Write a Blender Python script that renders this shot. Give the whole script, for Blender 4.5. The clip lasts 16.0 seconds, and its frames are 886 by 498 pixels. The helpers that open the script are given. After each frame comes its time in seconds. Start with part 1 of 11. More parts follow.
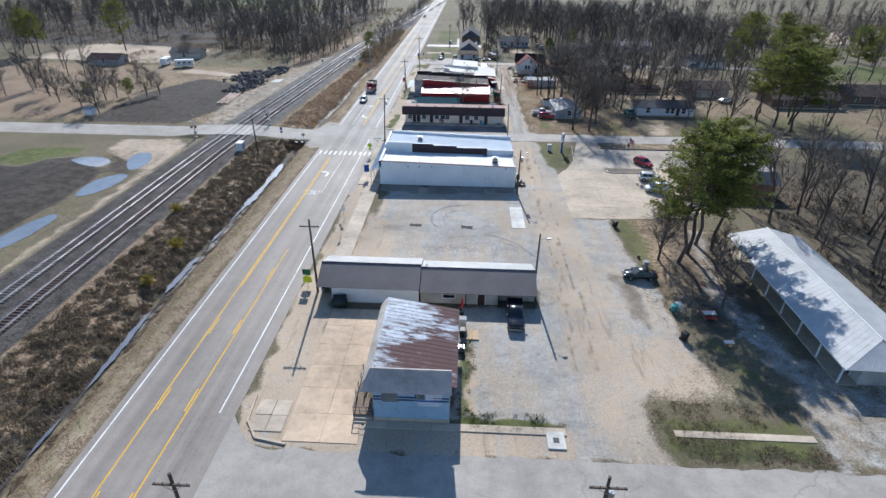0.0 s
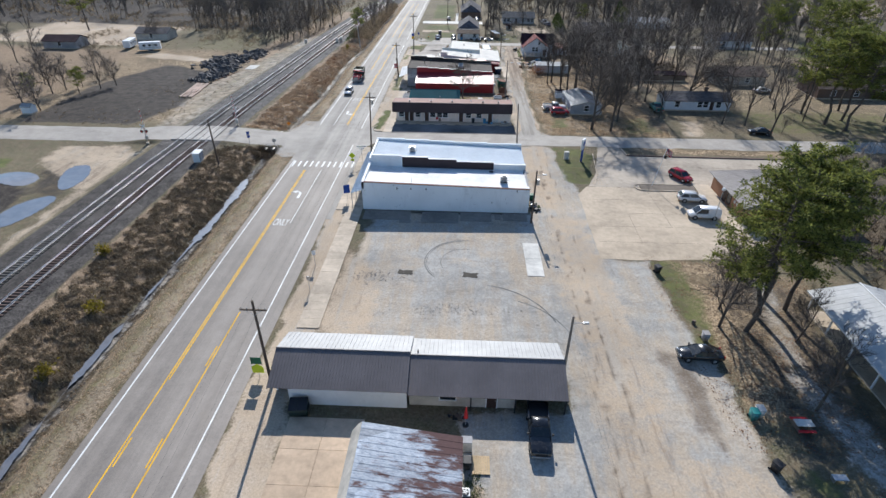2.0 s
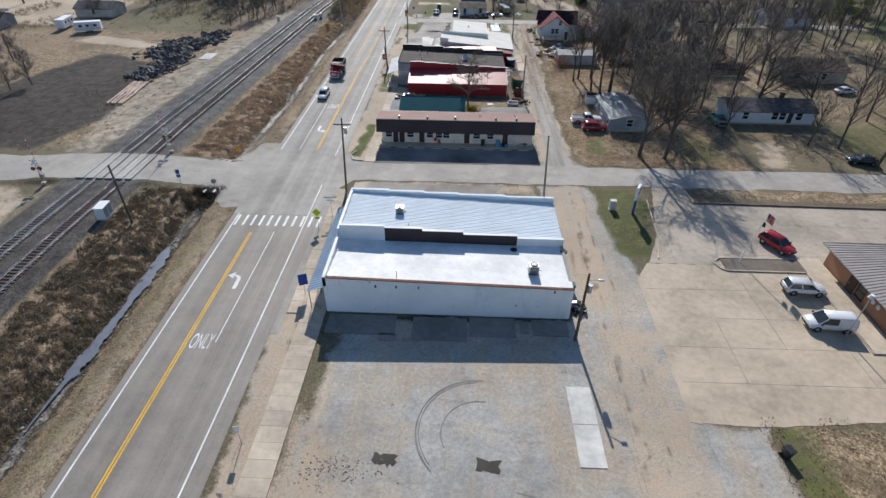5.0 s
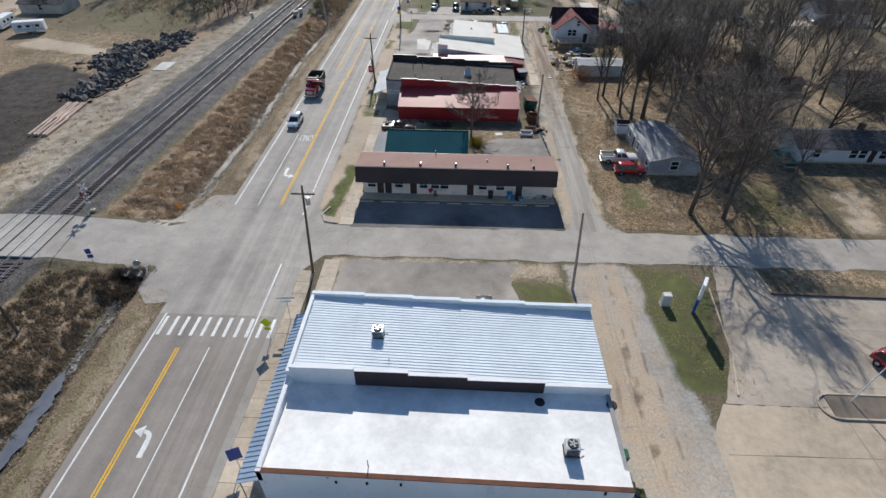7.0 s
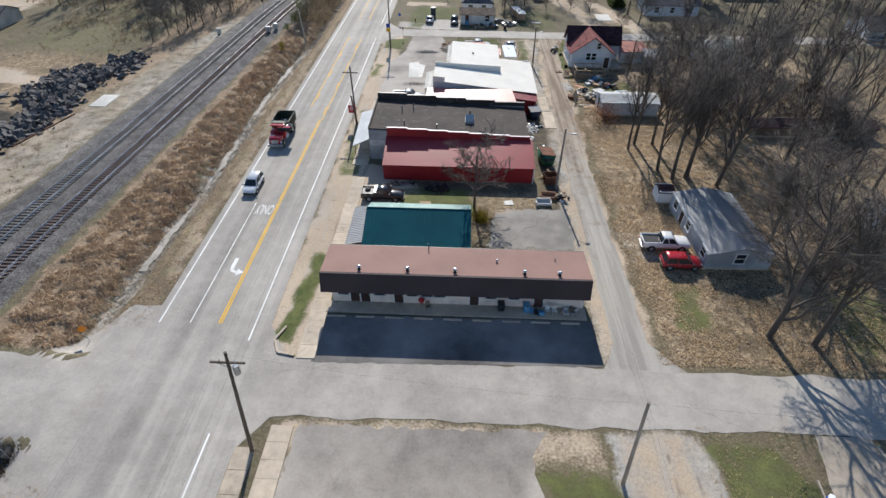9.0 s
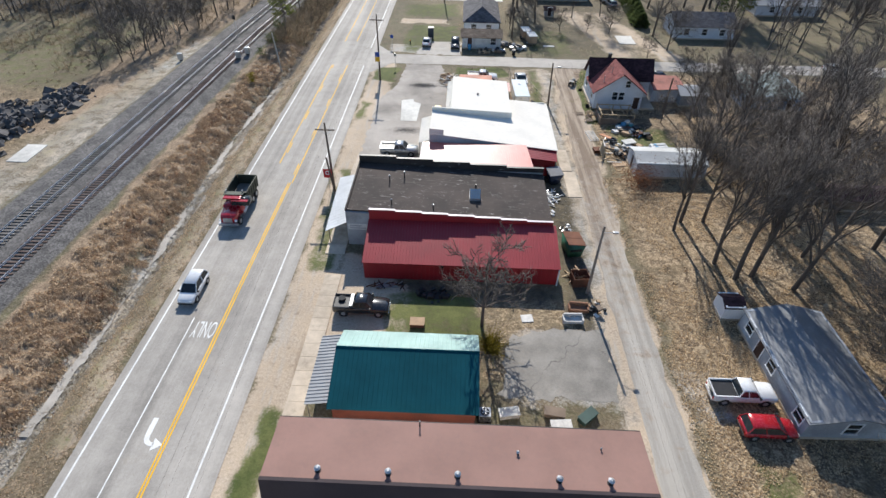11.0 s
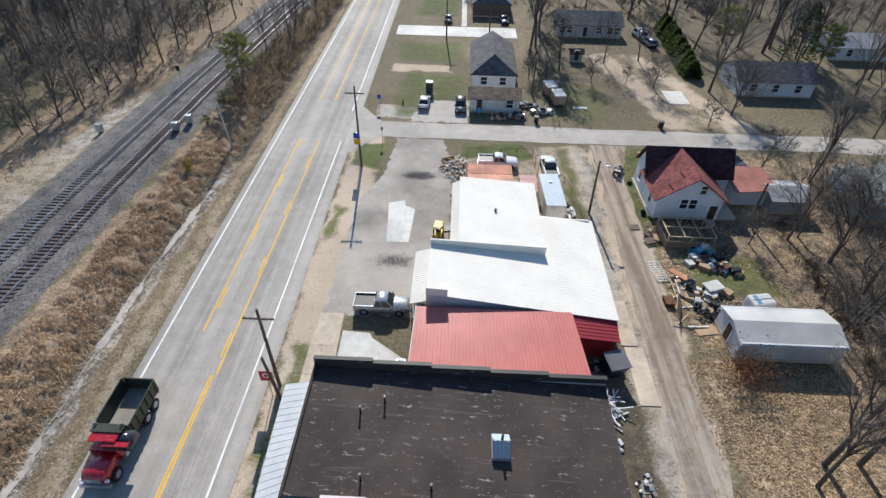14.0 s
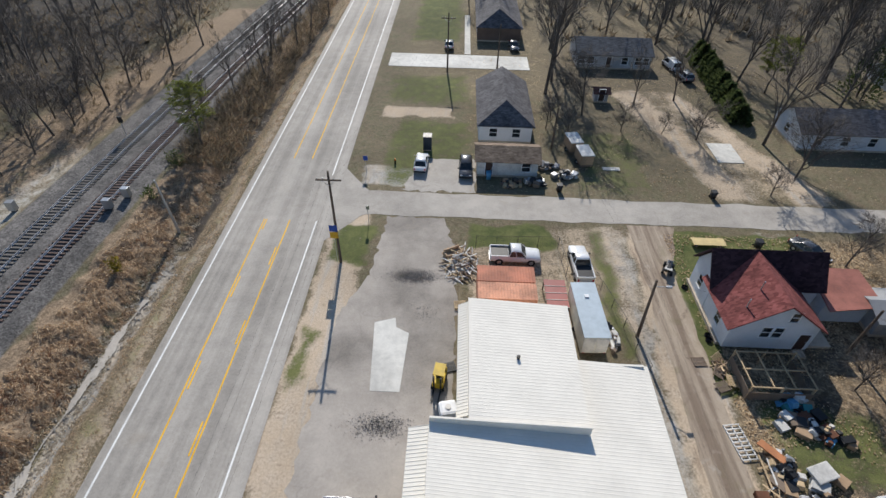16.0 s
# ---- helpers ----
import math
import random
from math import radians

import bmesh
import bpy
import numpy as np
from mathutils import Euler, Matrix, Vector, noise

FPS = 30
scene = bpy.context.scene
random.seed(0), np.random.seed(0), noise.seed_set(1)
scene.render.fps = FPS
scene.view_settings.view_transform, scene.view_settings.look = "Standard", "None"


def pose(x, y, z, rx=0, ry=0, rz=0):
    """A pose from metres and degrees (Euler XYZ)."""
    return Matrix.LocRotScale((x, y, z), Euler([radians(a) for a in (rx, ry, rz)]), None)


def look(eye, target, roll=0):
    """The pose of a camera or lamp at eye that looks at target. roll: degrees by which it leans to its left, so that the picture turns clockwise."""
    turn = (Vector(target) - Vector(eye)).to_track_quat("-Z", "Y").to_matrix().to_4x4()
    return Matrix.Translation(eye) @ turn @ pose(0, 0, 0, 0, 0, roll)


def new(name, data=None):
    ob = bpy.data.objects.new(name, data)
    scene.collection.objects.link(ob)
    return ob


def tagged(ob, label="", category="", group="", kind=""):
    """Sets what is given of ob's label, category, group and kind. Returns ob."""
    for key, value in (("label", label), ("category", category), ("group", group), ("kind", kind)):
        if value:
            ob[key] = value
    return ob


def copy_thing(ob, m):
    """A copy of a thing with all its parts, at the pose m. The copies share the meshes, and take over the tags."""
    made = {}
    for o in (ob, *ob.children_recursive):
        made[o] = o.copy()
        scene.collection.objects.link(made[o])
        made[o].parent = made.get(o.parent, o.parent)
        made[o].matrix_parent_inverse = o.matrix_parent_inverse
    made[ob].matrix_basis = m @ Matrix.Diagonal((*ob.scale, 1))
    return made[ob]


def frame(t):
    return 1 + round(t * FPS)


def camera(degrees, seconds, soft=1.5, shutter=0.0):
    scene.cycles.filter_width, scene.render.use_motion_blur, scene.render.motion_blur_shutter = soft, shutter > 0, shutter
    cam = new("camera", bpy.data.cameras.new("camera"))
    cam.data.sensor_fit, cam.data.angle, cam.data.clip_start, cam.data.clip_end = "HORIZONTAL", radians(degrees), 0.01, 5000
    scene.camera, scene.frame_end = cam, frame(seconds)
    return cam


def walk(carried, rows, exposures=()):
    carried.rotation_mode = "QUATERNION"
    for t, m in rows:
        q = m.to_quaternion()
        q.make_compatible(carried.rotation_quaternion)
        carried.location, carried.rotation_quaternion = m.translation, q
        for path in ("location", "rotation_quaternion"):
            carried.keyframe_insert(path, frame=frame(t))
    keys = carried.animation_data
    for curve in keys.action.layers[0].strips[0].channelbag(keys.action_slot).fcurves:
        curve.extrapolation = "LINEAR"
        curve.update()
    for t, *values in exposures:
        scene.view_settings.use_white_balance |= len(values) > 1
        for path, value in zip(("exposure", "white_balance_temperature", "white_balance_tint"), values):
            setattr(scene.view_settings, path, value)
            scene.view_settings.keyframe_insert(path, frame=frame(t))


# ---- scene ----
cam = camera(80.7, 16.0)
METRES, EYE, TILT, LEAN, TURN = 173.9, 40.0, 0.0, 0.0, 2.4
PATH = [
    (0, (-0.779, -3.892, 39.775), (-0.849, -2.153, 38.791), 0.7),
    (0.5, (-0.918, 1.483, 39.781), (-0.984, 3.21, 38.774), 0.5),
    (1, (-1.069, 6.839, 39.788), (-1.135, 8.554, 38.76), 0.5),
    (1.5, (-1.258, 12.195, 39.798), (-1.325, 13.897, 38.749), 0.5),
    (2, (-1.484, 17.516, 39.804), (-1.547, 19.204, 38.734), 0.5),
    (2.5, (-1.745, 22.786, 39.812), (-1.805, 24.461, 38.721), 0.5),
    (3, (-2.043, 28.034, 39.825), (-2.103, 29.696, 38.714), 0.5),
    (3.5, (-2.364, 33.292, 39.836), (-2.423, 34.94, 38.704), 0.5),
    (4, (-2.635, 38.662, 39.844), (-2.693, 40.296, 38.693), 0.6),
    (4.2, (-2.717, 40.882, 39.845), (-2.774, 42.511, 38.686), 0.6),
    (6.3, (-3.301, 65.119, 39.781), (-3.36, 66.697, 38.554), 0.3),
    (6.5, (-3.353, 67.476, 39.781), (-3.41, 69.05, 38.548), 0.3),
    (7, (-3.483, 73.479, 39.779), (-3.54, 75.041, 38.53), 0.4),
    (7.5, (-3.614, 79.47, 39.772), (-3.669, 81.018, 38.508), 0.2),
    (8, (-3.757, 85.321, 39.768), (-3.81, 86.864, 38.497), 0.4),
    (8.5, (-3.924, 91.002, 39.754), (-3.974, 92.541, 38.478), 0.4),
    (9, (-4.117, 96.562, 39.739), (-4.165, 98.102, 38.464), 0.6),
    (9.2, (-4.2, 98.754, 39.737), (-4.247, 100.292, 38.46), 0.6),
    (11.3, (-5.116, 121.494, 39.691), (-5.153, 123.02, 38.398), 1.2),
    (11.5, (-5.207, 123.657, 39.688), (-5.243, 125.186, 38.399), 1.2),
    (12, (-5.454, 129.055, 39.679), (-5.491, 130.581, 38.388), 1.2),
    (12.5, (-5.735, 134.455, 39.671), (-5.77, 135.98, 38.377), 1.2),
    (13, (-6.044, 139.873, 39.663), (-6.078, 141.394, 38.366), 1.3),
    (13.5, (-6.379, 145.272, 39.655), (-6.412, 146.791, 38.354), 1.4),
    (14, (-6.705, 150.633, 39.645), (-6.737, 152.149, 38.34), 1.5),
    (14.5, (-6.994, 155.949, 39.628), (-7.025, 157.461, 38.32), 1.6),
    (15, (-7.273, 161.22, 39.617), (-7.302, 162.729, 38.305), 1.7),
    (15.5, (-7.572, 166.483, 39.616), (-7.598, 167.988, 38.299), 1.7),
    (16, (-7.894, 171.759, 39.619), (-7.919, 173.26, 38.298), 1.6),
]
EXPO = [(0, 0.22, 5800, 10), (3.0, 0.10, 6100, 10), (4.2, -0.05, 6100, 10), (6.3, 0.0, 6250, 10), (7.5, -0.12, 6250, 10), (9.2, 0.22, 6250, 10), (11.5, 0.36, 6250, 10), (13.5, 0.31, 6150, 10), (15, 0.14, 6300, 10), (16, 0.0, 6350, 10)]
walk(cam, [(t, look(eye, target, roll)) for t, eye, target, roll in PATH], EXPO)

# ---- light: low winter sun ahead of the flight, clear sky ----
SUN_TO = Vector((-0.085, 1.0, 0.67)).normalized()
world = bpy.data.worlds.new("sky")
scene.world = world
world.use_nodes = True
_wn = world.node_tree
_sky = _wn.nodes.new("ShaderNodeTexSky")
_sky.sky_type, _sky.sun_disc = "NISHITA", False
_sky.sun_elevation, _sky.sun_rotation = radians(33.5), radians(-5.0)
_sky.dust_density, _sky.air_density, _sky.ozone_density = 0.3, 1.2, 5.0
_wn.links.new(_sky.outputs[0], _wn.nodes["Background"].inputs[0])
_wn.nodes["Background"].inputs[1].default_value = 0.105
_sd = bpy.data.lights.new("sun", "SUN")
_sd.energy, _sd.angle, _sd.color = 5.0, radians(0.5), (1.0, 0.94, 0.845)
sun_lamp = new("sun", _sd)
sun_lamp.matrix_world = look(SUN_TO * 100, (0, 0, 0))

# ---- materials ----
MATS = {}


class Nodes:
    """A small helper round one material's node tree."""

    def __init__(self, name):
        self.m = bpy.data.materials.new(name)
        self.m.use_nodes = True
        self.t = self.m.node_tree
        self.b = self.t.nodes["Principled BSDF"]
        geo = self.t.nodes.new("ShaderNodeNewGeometry")
        self.pos = geo.outputs["Position"]
        self.island = geo.outputs["Random Per Island"]

    def put(self, sock, v):
        if hasattr(v, "is_output"):
            self.t.links.new(v, sock)
        elif isinstance(v, (tuple, list)) and len(v) == 3 and sock.type == "RGBA":
            sock.default_value = (*v, 1)
        else:
            sock.default_value = v

    def noise(self, scale, detail=4, rough=0.6, stretch=None, vec=None):
        n = self.t.nodes.new("ShaderNodeTexNoise")
        n.inputs["Scale"].default_value, n.inputs["Detail"].default_value, n.inputs["Roughness"].default_value = scale, detail, rough
        self.put(n.inputs["Vector"], self.stretch(stretch, vec))
        return n.outputs["Fac"]

    def stretch(self, s, vec=None):
        vec = vec or self.pos
        if s is None:
            return vec
        v = self.t.nodes.new("ShaderNodeVectorMath")
        v.operation = "MULTIPLY"
        self.put(v.inputs[0], vec)
        v.inputs[1].default_value = s
        return v.outputs[0]

    def voronoi(self, scale, feature="F1", stretch=None, out="Distance", vec=None):
        n = self.t.nodes.new("ShaderNodeTexVoronoi")
        n.feature = feature
        n.inputs["Scale"].default_value = scale
        self.put(n.inputs["Vector"], self.stretch(stretch, vec))
        if out == "Color":
            s = self.t.nodes.new("ShaderNodeSeparateColor")
            self.t.links.new(n.outputs[out], s.inputs[0])
            return s.outputs[0]
        return n.outputs[out]

    def math(self, op, a, b=0.0, c=None, clamp=False):
        n = self.t.nodes.new("ShaderNodeMath")
        n.operation, n.use_clamp = op, clamp
        self.put(n.inputs[0], a), self.put(n.inputs[1], b)
        if c is not None:
            self.put(n.inputs[2], c)
        return n.outputs[0]

    def ramp(self, v, lo, hi, a=0.0, b=1.0):
        n = self.t.nodes.new("ShaderNodeMapRange")
        n.interpolation_type = "SMOOTHSTEP"
        for s, x in zip(n.inputs[:5], (v, lo, hi, a, b)):
            self.put(s, x)
        return n.outputs[0]

    def mix(self, f, a, b, kind="MIX"):
        n = self.t.nodes.new("ShaderNodeMix")
        n.data_type, n.blend_type = "RGBA", kind
        self.put(n.inputs[0], f), self.put(n.inputs[6], a), self.put(n.inputs[7], b)
        return n.outputs[2]

    def shade(self, col, f):
        """col times a grey factor"""
        n = self.t.nodes.new("ShaderNodeVectorMath")
        n.operation = "SCALE"
        self.put(n.inputs[0], col if hasattr(col, "is_output") else tuple(col))
        self.put(n.inputs["Scale"], f)
        return n.outputs[0]

    def attr(self, name):
        n = self.t.nodes.new("ShaderNodeAttribute")
        n.attribute_name = name
        s = self.t.nodes.new("ShaderNodeSeparateColor")
        self.t.links.new(n.outputs["Color"], s.inputs[0])
        return s.outputs[0], s.outputs[1], s.outputs[2], n.outputs["Alpha"]

    def random(self):
        return self.t.nodes.new("ShaderNodeObjectInfo").outputs["Random"]

    def done(self, col, rough=0.8, metal=0.0, bump=None, dist=0.02, strength=0.5, spec=0.4):
        self.put(self.b.inputs["Base Color"], col)
        self.put(self.b.inputs["Roughness"], rough)
        self.put(self.b.inputs["Metallic"], metal)
        self.put(self.b.inputs["Specular IOR Level"], spec)
        if bump is not None:
            n = self.t.nodes.new("ShaderNodeBump")
            n.inputs["Strength"].default_value, n.inputs["Distance"].default_value = strength, dist
            self.put(n.inputs["Height"], bump)
            self.t.links.new(n.outputs[0], self.b.inputs["Normal"])
        return self.m


def plain(name, col, rough=0.7, metal=0.0, var=0.25, big=0.35, fine=5.0, dirt=(0.10, 0.085, 0.07), soil=0.25, spec=0.4, bump=0.01):
    """A worn surface: broad tone changes, fine grain, some dirt."""
    if name in MATS:
        return MATS[name]
    k = Nodes(name)
    a, b = k.noise(big, 3), k.noise(fine, 5, 0.65)
    f = k.math("ADD", k.ramp(a, 0.25, 0.75, 1 - var, 1 + var), k.ramp(b, 0.2, 0.8, -var / 2, var / 2))
    c = k.shade(col, f)
    c = k.mix(k.math("MULTIPLY", k.ramp(k.noise(big * 3.3, 6, 0.7), 0.5, 0.75), soil), c, dirt)
    MATS[name] = k.done(c, k.ramp(b, 0.2, 0.8, max(0.02, rough - 0.08), min(1, rough + 0.08)), metal, b, bump, 0.4, spec)
    return MATS[name]


def glossy(name, col, rough=0.25, metal=0.0, coat=0.0):
    if name in MATS:
        return MATS[name]
    k = Nodes(name)
    c = k.mix(k.ramp(k.noise(3.0, 5), 0.45, 0.8, 0, 0.22), col, (0.2, 0.18, 0.15))
    k.b.inputs["Coat Weight"].default_value = coat
    MATS[name] = k.done(c, k.ramp(k.noise(6, 4), 0.2, 0.8, rough, rough + 0.12), metal, spec=0.5)
    return MATS[name]


def m_rust_roof():
    k = Nodes("galvanised_rusty_sheet")
    broad = k.noise(0.22, 3, 0.55)
    tear = k.noise(0.75, 5, 0.72, (0.55, 1.9, 1))
    fine = k.noise(5.0, 5, 0.7, (0.45, 1.6, 1))
    sheets = k.voronoi(0.8, "F1", (0.3, 1.0, 1), "Color")
    sep = k.t.nodes.new("ShaderNodeSeparateXYZ")
    k.t.links.new(k.pos, sep.inputs[0])
    f = k.math("ADD", k.math("MULTIPLY", broad, 0.55), k.math("MULTIPLY", tear, 0.85))
    f = k.math("ADD", f, k.math("MULTIPLY", fine, 0.30))
    f = k.math("ADD", f, k.ramp(sep.outputs[0], -9.0, -1.0, -0.10, 0.13))
    f = k.math("ADD", f, k.ramp(sep.outputs[1], 34.0, 45.0, 0.09, -0.06))
    rust = k.ramp(f, 0.80, 0.94)
    zinc = k.mix(k.ramp(fine, 0.3, 0.7), (0.21, 0.25, 0.31), (0.47, 0.51, 0.56))
    zinc = k.mix(0.3, zinc, sheets, "OVERLAY")
    red = k.mix(fine, (0.060, 0.032, 0.032), (0.15, 0.085, 0.078))
    return k.done(k.mix(rust, zinc, red), k.mix(rust, (0.6,) * 3, (0.88,) * 3), 0, fine, 0.01, 0.4)


def m_asphalt(name, tone, crack=0.5, wheel=False, patch=0.25, gloss=(0.72, 0.88, 0.18)):
    k = Nodes(name)
    big, mid, fine = k.noise(0.07, 4, 0.6), k.noise(0.6, 5, 0.6), k.noise(30, 3, 0.7)
    lane = k.noise(0.62, 4, 0.6, (1.0, 0.008, 1)) if wheel else k.noise(0.25, 3)
    f = k.math("ADD", k.ramp(big, 0.3, 0.7, 1 - patch, 1 + patch), k.ramp(lane, 0.3, 0.7, -0.18 if wheel else -0.09, 0.18 if wheel else 0.09))
    f = k.math("ADD", f, k.ramp(mid, 0.25, 0.75, -0.10, 0.10))
    f = k.math("ADD", f, k.ramp(k.noise(4.0, 5, 0.7), 0.25, 0.75, -0.09, 0.09))
    f = k.math("ADD", f, k.ramp(fine, 0.3, 0.7, -0.12, 0.12))
    col = k.shade(tone, f)
    wob = k.t.nodes.new("ShaderNodeVectorMath")
    wob.operation = "MULTIPLY_ADD"
    nz = k.t.nodes.new("ShaderNodeTexNoise")
    nz.inputs["Scale"].default_value, nz.inputs["Detail"].default_value = 0.5, 5
    k.t.links.new(k.pos, nz.inputs["Vector"])
    k.t.links.new(nz.outputs["Color"], wob.inputs[0])
    wob.inputs[1].default_value = (3, 3, 0)
    k.t.links.new(k.pos, wob.inputs[2])
    edge = k.voronoi(0.11, "DISTANCE_TO_EDGE", None, "Distance", wob.outputs[0])
    line = k.math("MULTIPLY", k.ramp(edge, 0.002, 0.009, 1, 0), k.ramp(k.noise(0.12, 2), 0.42, 0.62))
    col = k.mix(k.math("MULTIPLY", line, crack), col, (0.025, 0.024, 0.023))
    dust = k.ramp(k.noise(0.35, 6, 0.7), 0.56, 0.75)
    col = k.mix(k.math("MULTIPLY", dust, 0.35), col, (0.30, 0.25, 0.19))
    return k.done(col, k.ramp(mid, 0.2, 0.8, gloss[0], gloss[1]), 0, fine, 0.01, 0.3, gloss[2])


def m_ruts(name):
    """Bare brown earth worn into ruts along y, with pale crowns and dark damp spots."""
    k = Nodes(name)
    rut, mid, fine = k.noise(0.9, 5, 0.62, (1.0, 0.05, 1)), k.noise(0.7, 6, 0.7), k.noise(14, 5, 0.7)
    col = k.mix(k.ramp(rut, 0.38, 0.62), (0.235, 0.18, 0.135), (0.42, 0.345, 0.265))
    col = k.mix(k.ramp(mid, 0.54, 0.70, 0, 0.75), col, (0.165, 0.122, 0.09))
    col = k.mix(k.ramp(mid, 0.44, 0.32, 0, 0.6), col, (0.46, 0.40, 0.33))
    col = k.mix(k.ramp(k.noise(0.22, 4, 0.6), 0.55, 0.7, 0, 0.5), col, (0.17, 0.15, 0.075))
    sep = k.t.nodes.new("ShaderNodeSeparateXYZ")
    k.t.links.new(k.pos, sep.inputs[0])
    worn = k.mix(k.ramp(rut, 0.36, 0.64), (0.31, 0.285, 0.25), (0.44, 0.405, 0.355))
    worn = k.mix(k.ramp(mid, 0.55, 0.70, 0, 0.5), worn, (0.36, 0.28, 0.205))
    far = k.math("ADD", sep.outputs[1], k.ramp(mid, 0.3, 0.7, -14.0, 14.0))
    col = k.mix(k.ramp(far, 146.0, 186.0), worn, col)
    col = k.shade(col, k.ramp(fine, 0.25, 0.75, 0.80, 1.20))
    return k.done(col, 0.95, 0, k.math("ADD", rut, fine), 0.05, 0.6, 0.2)


def m_concrete(name, tone=(0.46, 0.41, 0.34), stain=0.5):
    k = Nodes(name)
    big, mid, fine = k.noise(0.12, 5, 0.6), k.noise(1.2, 5, 0.65), k.noise(22, 3)
    f = k.math("ADD", k.ramp(big, 0.3, 0.7, 0.78, 1.15), k.ramp(mid, 0.25, 0.75, -0.12, 0.12))
    f = k.math("ADD", f, k.ramp(fine, 0.3, 0.7, -0.06, 0.06))
    col = k.shade(tone, f)
    tint = k.ramp(k.random(), 0, 1, 0.92, 1.06)
    col = k.shade(col, tint)
    col = k.mix(k.math("MULTIPLY", k.ramp(k.noise(0.45, 6, 0.72), 0.55, 0.72), stain), col, (0.15, 0.115, 0.085))
    return k.done(col, 0.82, 0, fine, 0.008, 0.3, 0.3)


def m_ground():
    k = Nodes("ground_cover")
    g1, sand, leaf, ball = k.attr("zone_a")
    green, brush, soil, mud = k.attr("zone_b")
    n0, n1, n2, n3 = k.noise(0.06, 4), k.noise(0.5, 6, 0.68), k.noise(4.0, 6, 0.7), k.noise(28, 4, 0.7)
    patches, streaks = k.noise(0.075, 6, 0.68), k.noise(0.5, 5, 0.65, (0.35, 1.2, 1))

    def cover(mask, w=0.55):
        v = k.math("ADD", mask, k.math("MULTIPLY", k.math("SUBTRACT", k.math("ADD", k.math("MULTIPLY", n1, 0.65), k.math("MULTIPLY", n2, 0.35)), 0.5), w * 2.2))
        return k.ramp(v, 0.32, 0.68)

    def tone(a, b, lo=0.3, hi=0.7, n=n2):
        return k.mix(k.ramp(n, lo, hi), a, b)

    lawn = k.mix(k.ramp(n1, 0.32, 0.68), (0.145, 0.108, 0.066), (0.100, 0.096, 0.046))
    lawn = k.mix(k.ramp(n2, 0.35, 0.75), lawn, (0.21, 0.178, 0.125))
    col = lawn
    lf = k.voronoi(6.5, "F1", None, "Color")
    leaves = k.mix(k.ramp(k.noise(1.1, 7, 0.75), 0.36, 0.64), (0.105, 0.072, 0.046), (0.40, 0.295, 0.18))
    leaves = k.mix(k.ramp(lf, 0.55, 0.95, 0, 0.55), leaves, (0.56, 0.44, 0.29))
    leaves = k.mix(k.ramp(lf, 0.35, 0.05, 0, 0.6), leaves, (0.085, 0.058, 0.038))
    leaves = k.mix(k.ramp(k.noise(0.17, 5, 0.65), 0.50, 0.64, 0, 0.6), leaves, (0.13, 0.10, 0.06))
    col = k.mix(cover(leaf), col, leaves)
    col = k.mix(cover(brush), col, tone((0.15, 0.105, 0.07), (0.37, 0.275, 0.18), 0.3, 0.7))
    # dark earth colour; one of its zones is painted tree shade
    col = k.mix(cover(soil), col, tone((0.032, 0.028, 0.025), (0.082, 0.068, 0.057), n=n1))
    col = k.shade(col, k.ramp(n3, 0.25, 0.75, 0.72, 1.30))
    col = k.shade(col, k.ramp(k.noise(1.6, 7, 0.75), 0.3, 0.7, 0.78, 1.22))
    grit = k.voronoi(9.0, "F1", None, "Color")
    col = k.mix(k.ramp(grit, 0.92, 0.98, 0, 0.15), col, (0.42, 0.38, 0.32))
    col = k.mix(k.ramp(grit, 0.09, 0.03, 0, 0.2), col, (0.05, 0.042, 0.034))
    gravel = k.mix(k.ramp(n1, 0.3, 0.72), (0.315, 0.302, 0.278), (0.43, 0.412, 0.378))
    ruts = k.noise(0.55, 6, 0.68, (1.0, 0.10, 1))
    gravel = k.mix(k.ramp(k.math("ADD", k.math("MULTIPLY", patches, 0.55), k.math("MULTIPLY", ruts, 0.45)), 0.43, 0.60, 0, 0.8), gravel, (0.43, 0.345, 0.25))
    gravel = k.mix(k.ramp(ruts, 0.58, 0.70, 0, 0.55), gravel, (0.52, 0.44, 0.345))
    gravel = k.mix(k.ramp(ruts, 0.40, 0.30, 0, 0.45), gravel, (0.235, 0.205, 0.17))
    gravel = k.mix(k.ramp(streaks, 0.55, 0.72, 0, 0.45), gravel, (0.20, 0.18, 0.155))
    gravel = k.mix(k.ramp(k.noise(0.9, 6, 0.7), 0.57, 0.70, 0, 0.7), gravel, (0.53, 0.475, 0.40))
    gravel = k.mix(k.ramp(k.noise(0.16, 6, 0.68), 0.52, 0.66, 0, 0.6), gravel, (0.445, 0.365, 0.275))
    gravel = k.mix(k.ramp(k.noise(1.25, 6, 0.68), 0.60, 0.70, 0, 0.65), gravel, (0.185, 0.152, 0.12))
    gravel = k.shade(gravel, k.ramp(k.noise(2.6, 7, 0.75), 0.3, 0.7, 0.84, 1.16))
    col = k.mix(cover(g1), col, gravel)
    earth = k.mix(k.ramp(n1, 0.3, 0.7), tone((0.37, 0.29, 0.215), (0.55, 0.46, 0.355)), (0.47, 0.37, 0.265))
    earth = k.mix(k.ramp(ruts, 0.52, 0.66, 0, 0.6), earth, (0.40, 0.375, 0.335))
    earth = k.mix(k.ramp(ruts, 0.42, 0.32, 0, 0.6), earth, (0.24, 0.175, 0.125))
    earth = k.mix(k.ramp(k.noise(1.1, 6, 0.68), 0.58, 0.70, 0, 0.6), earth, (0.22, 0.165, 0.12))
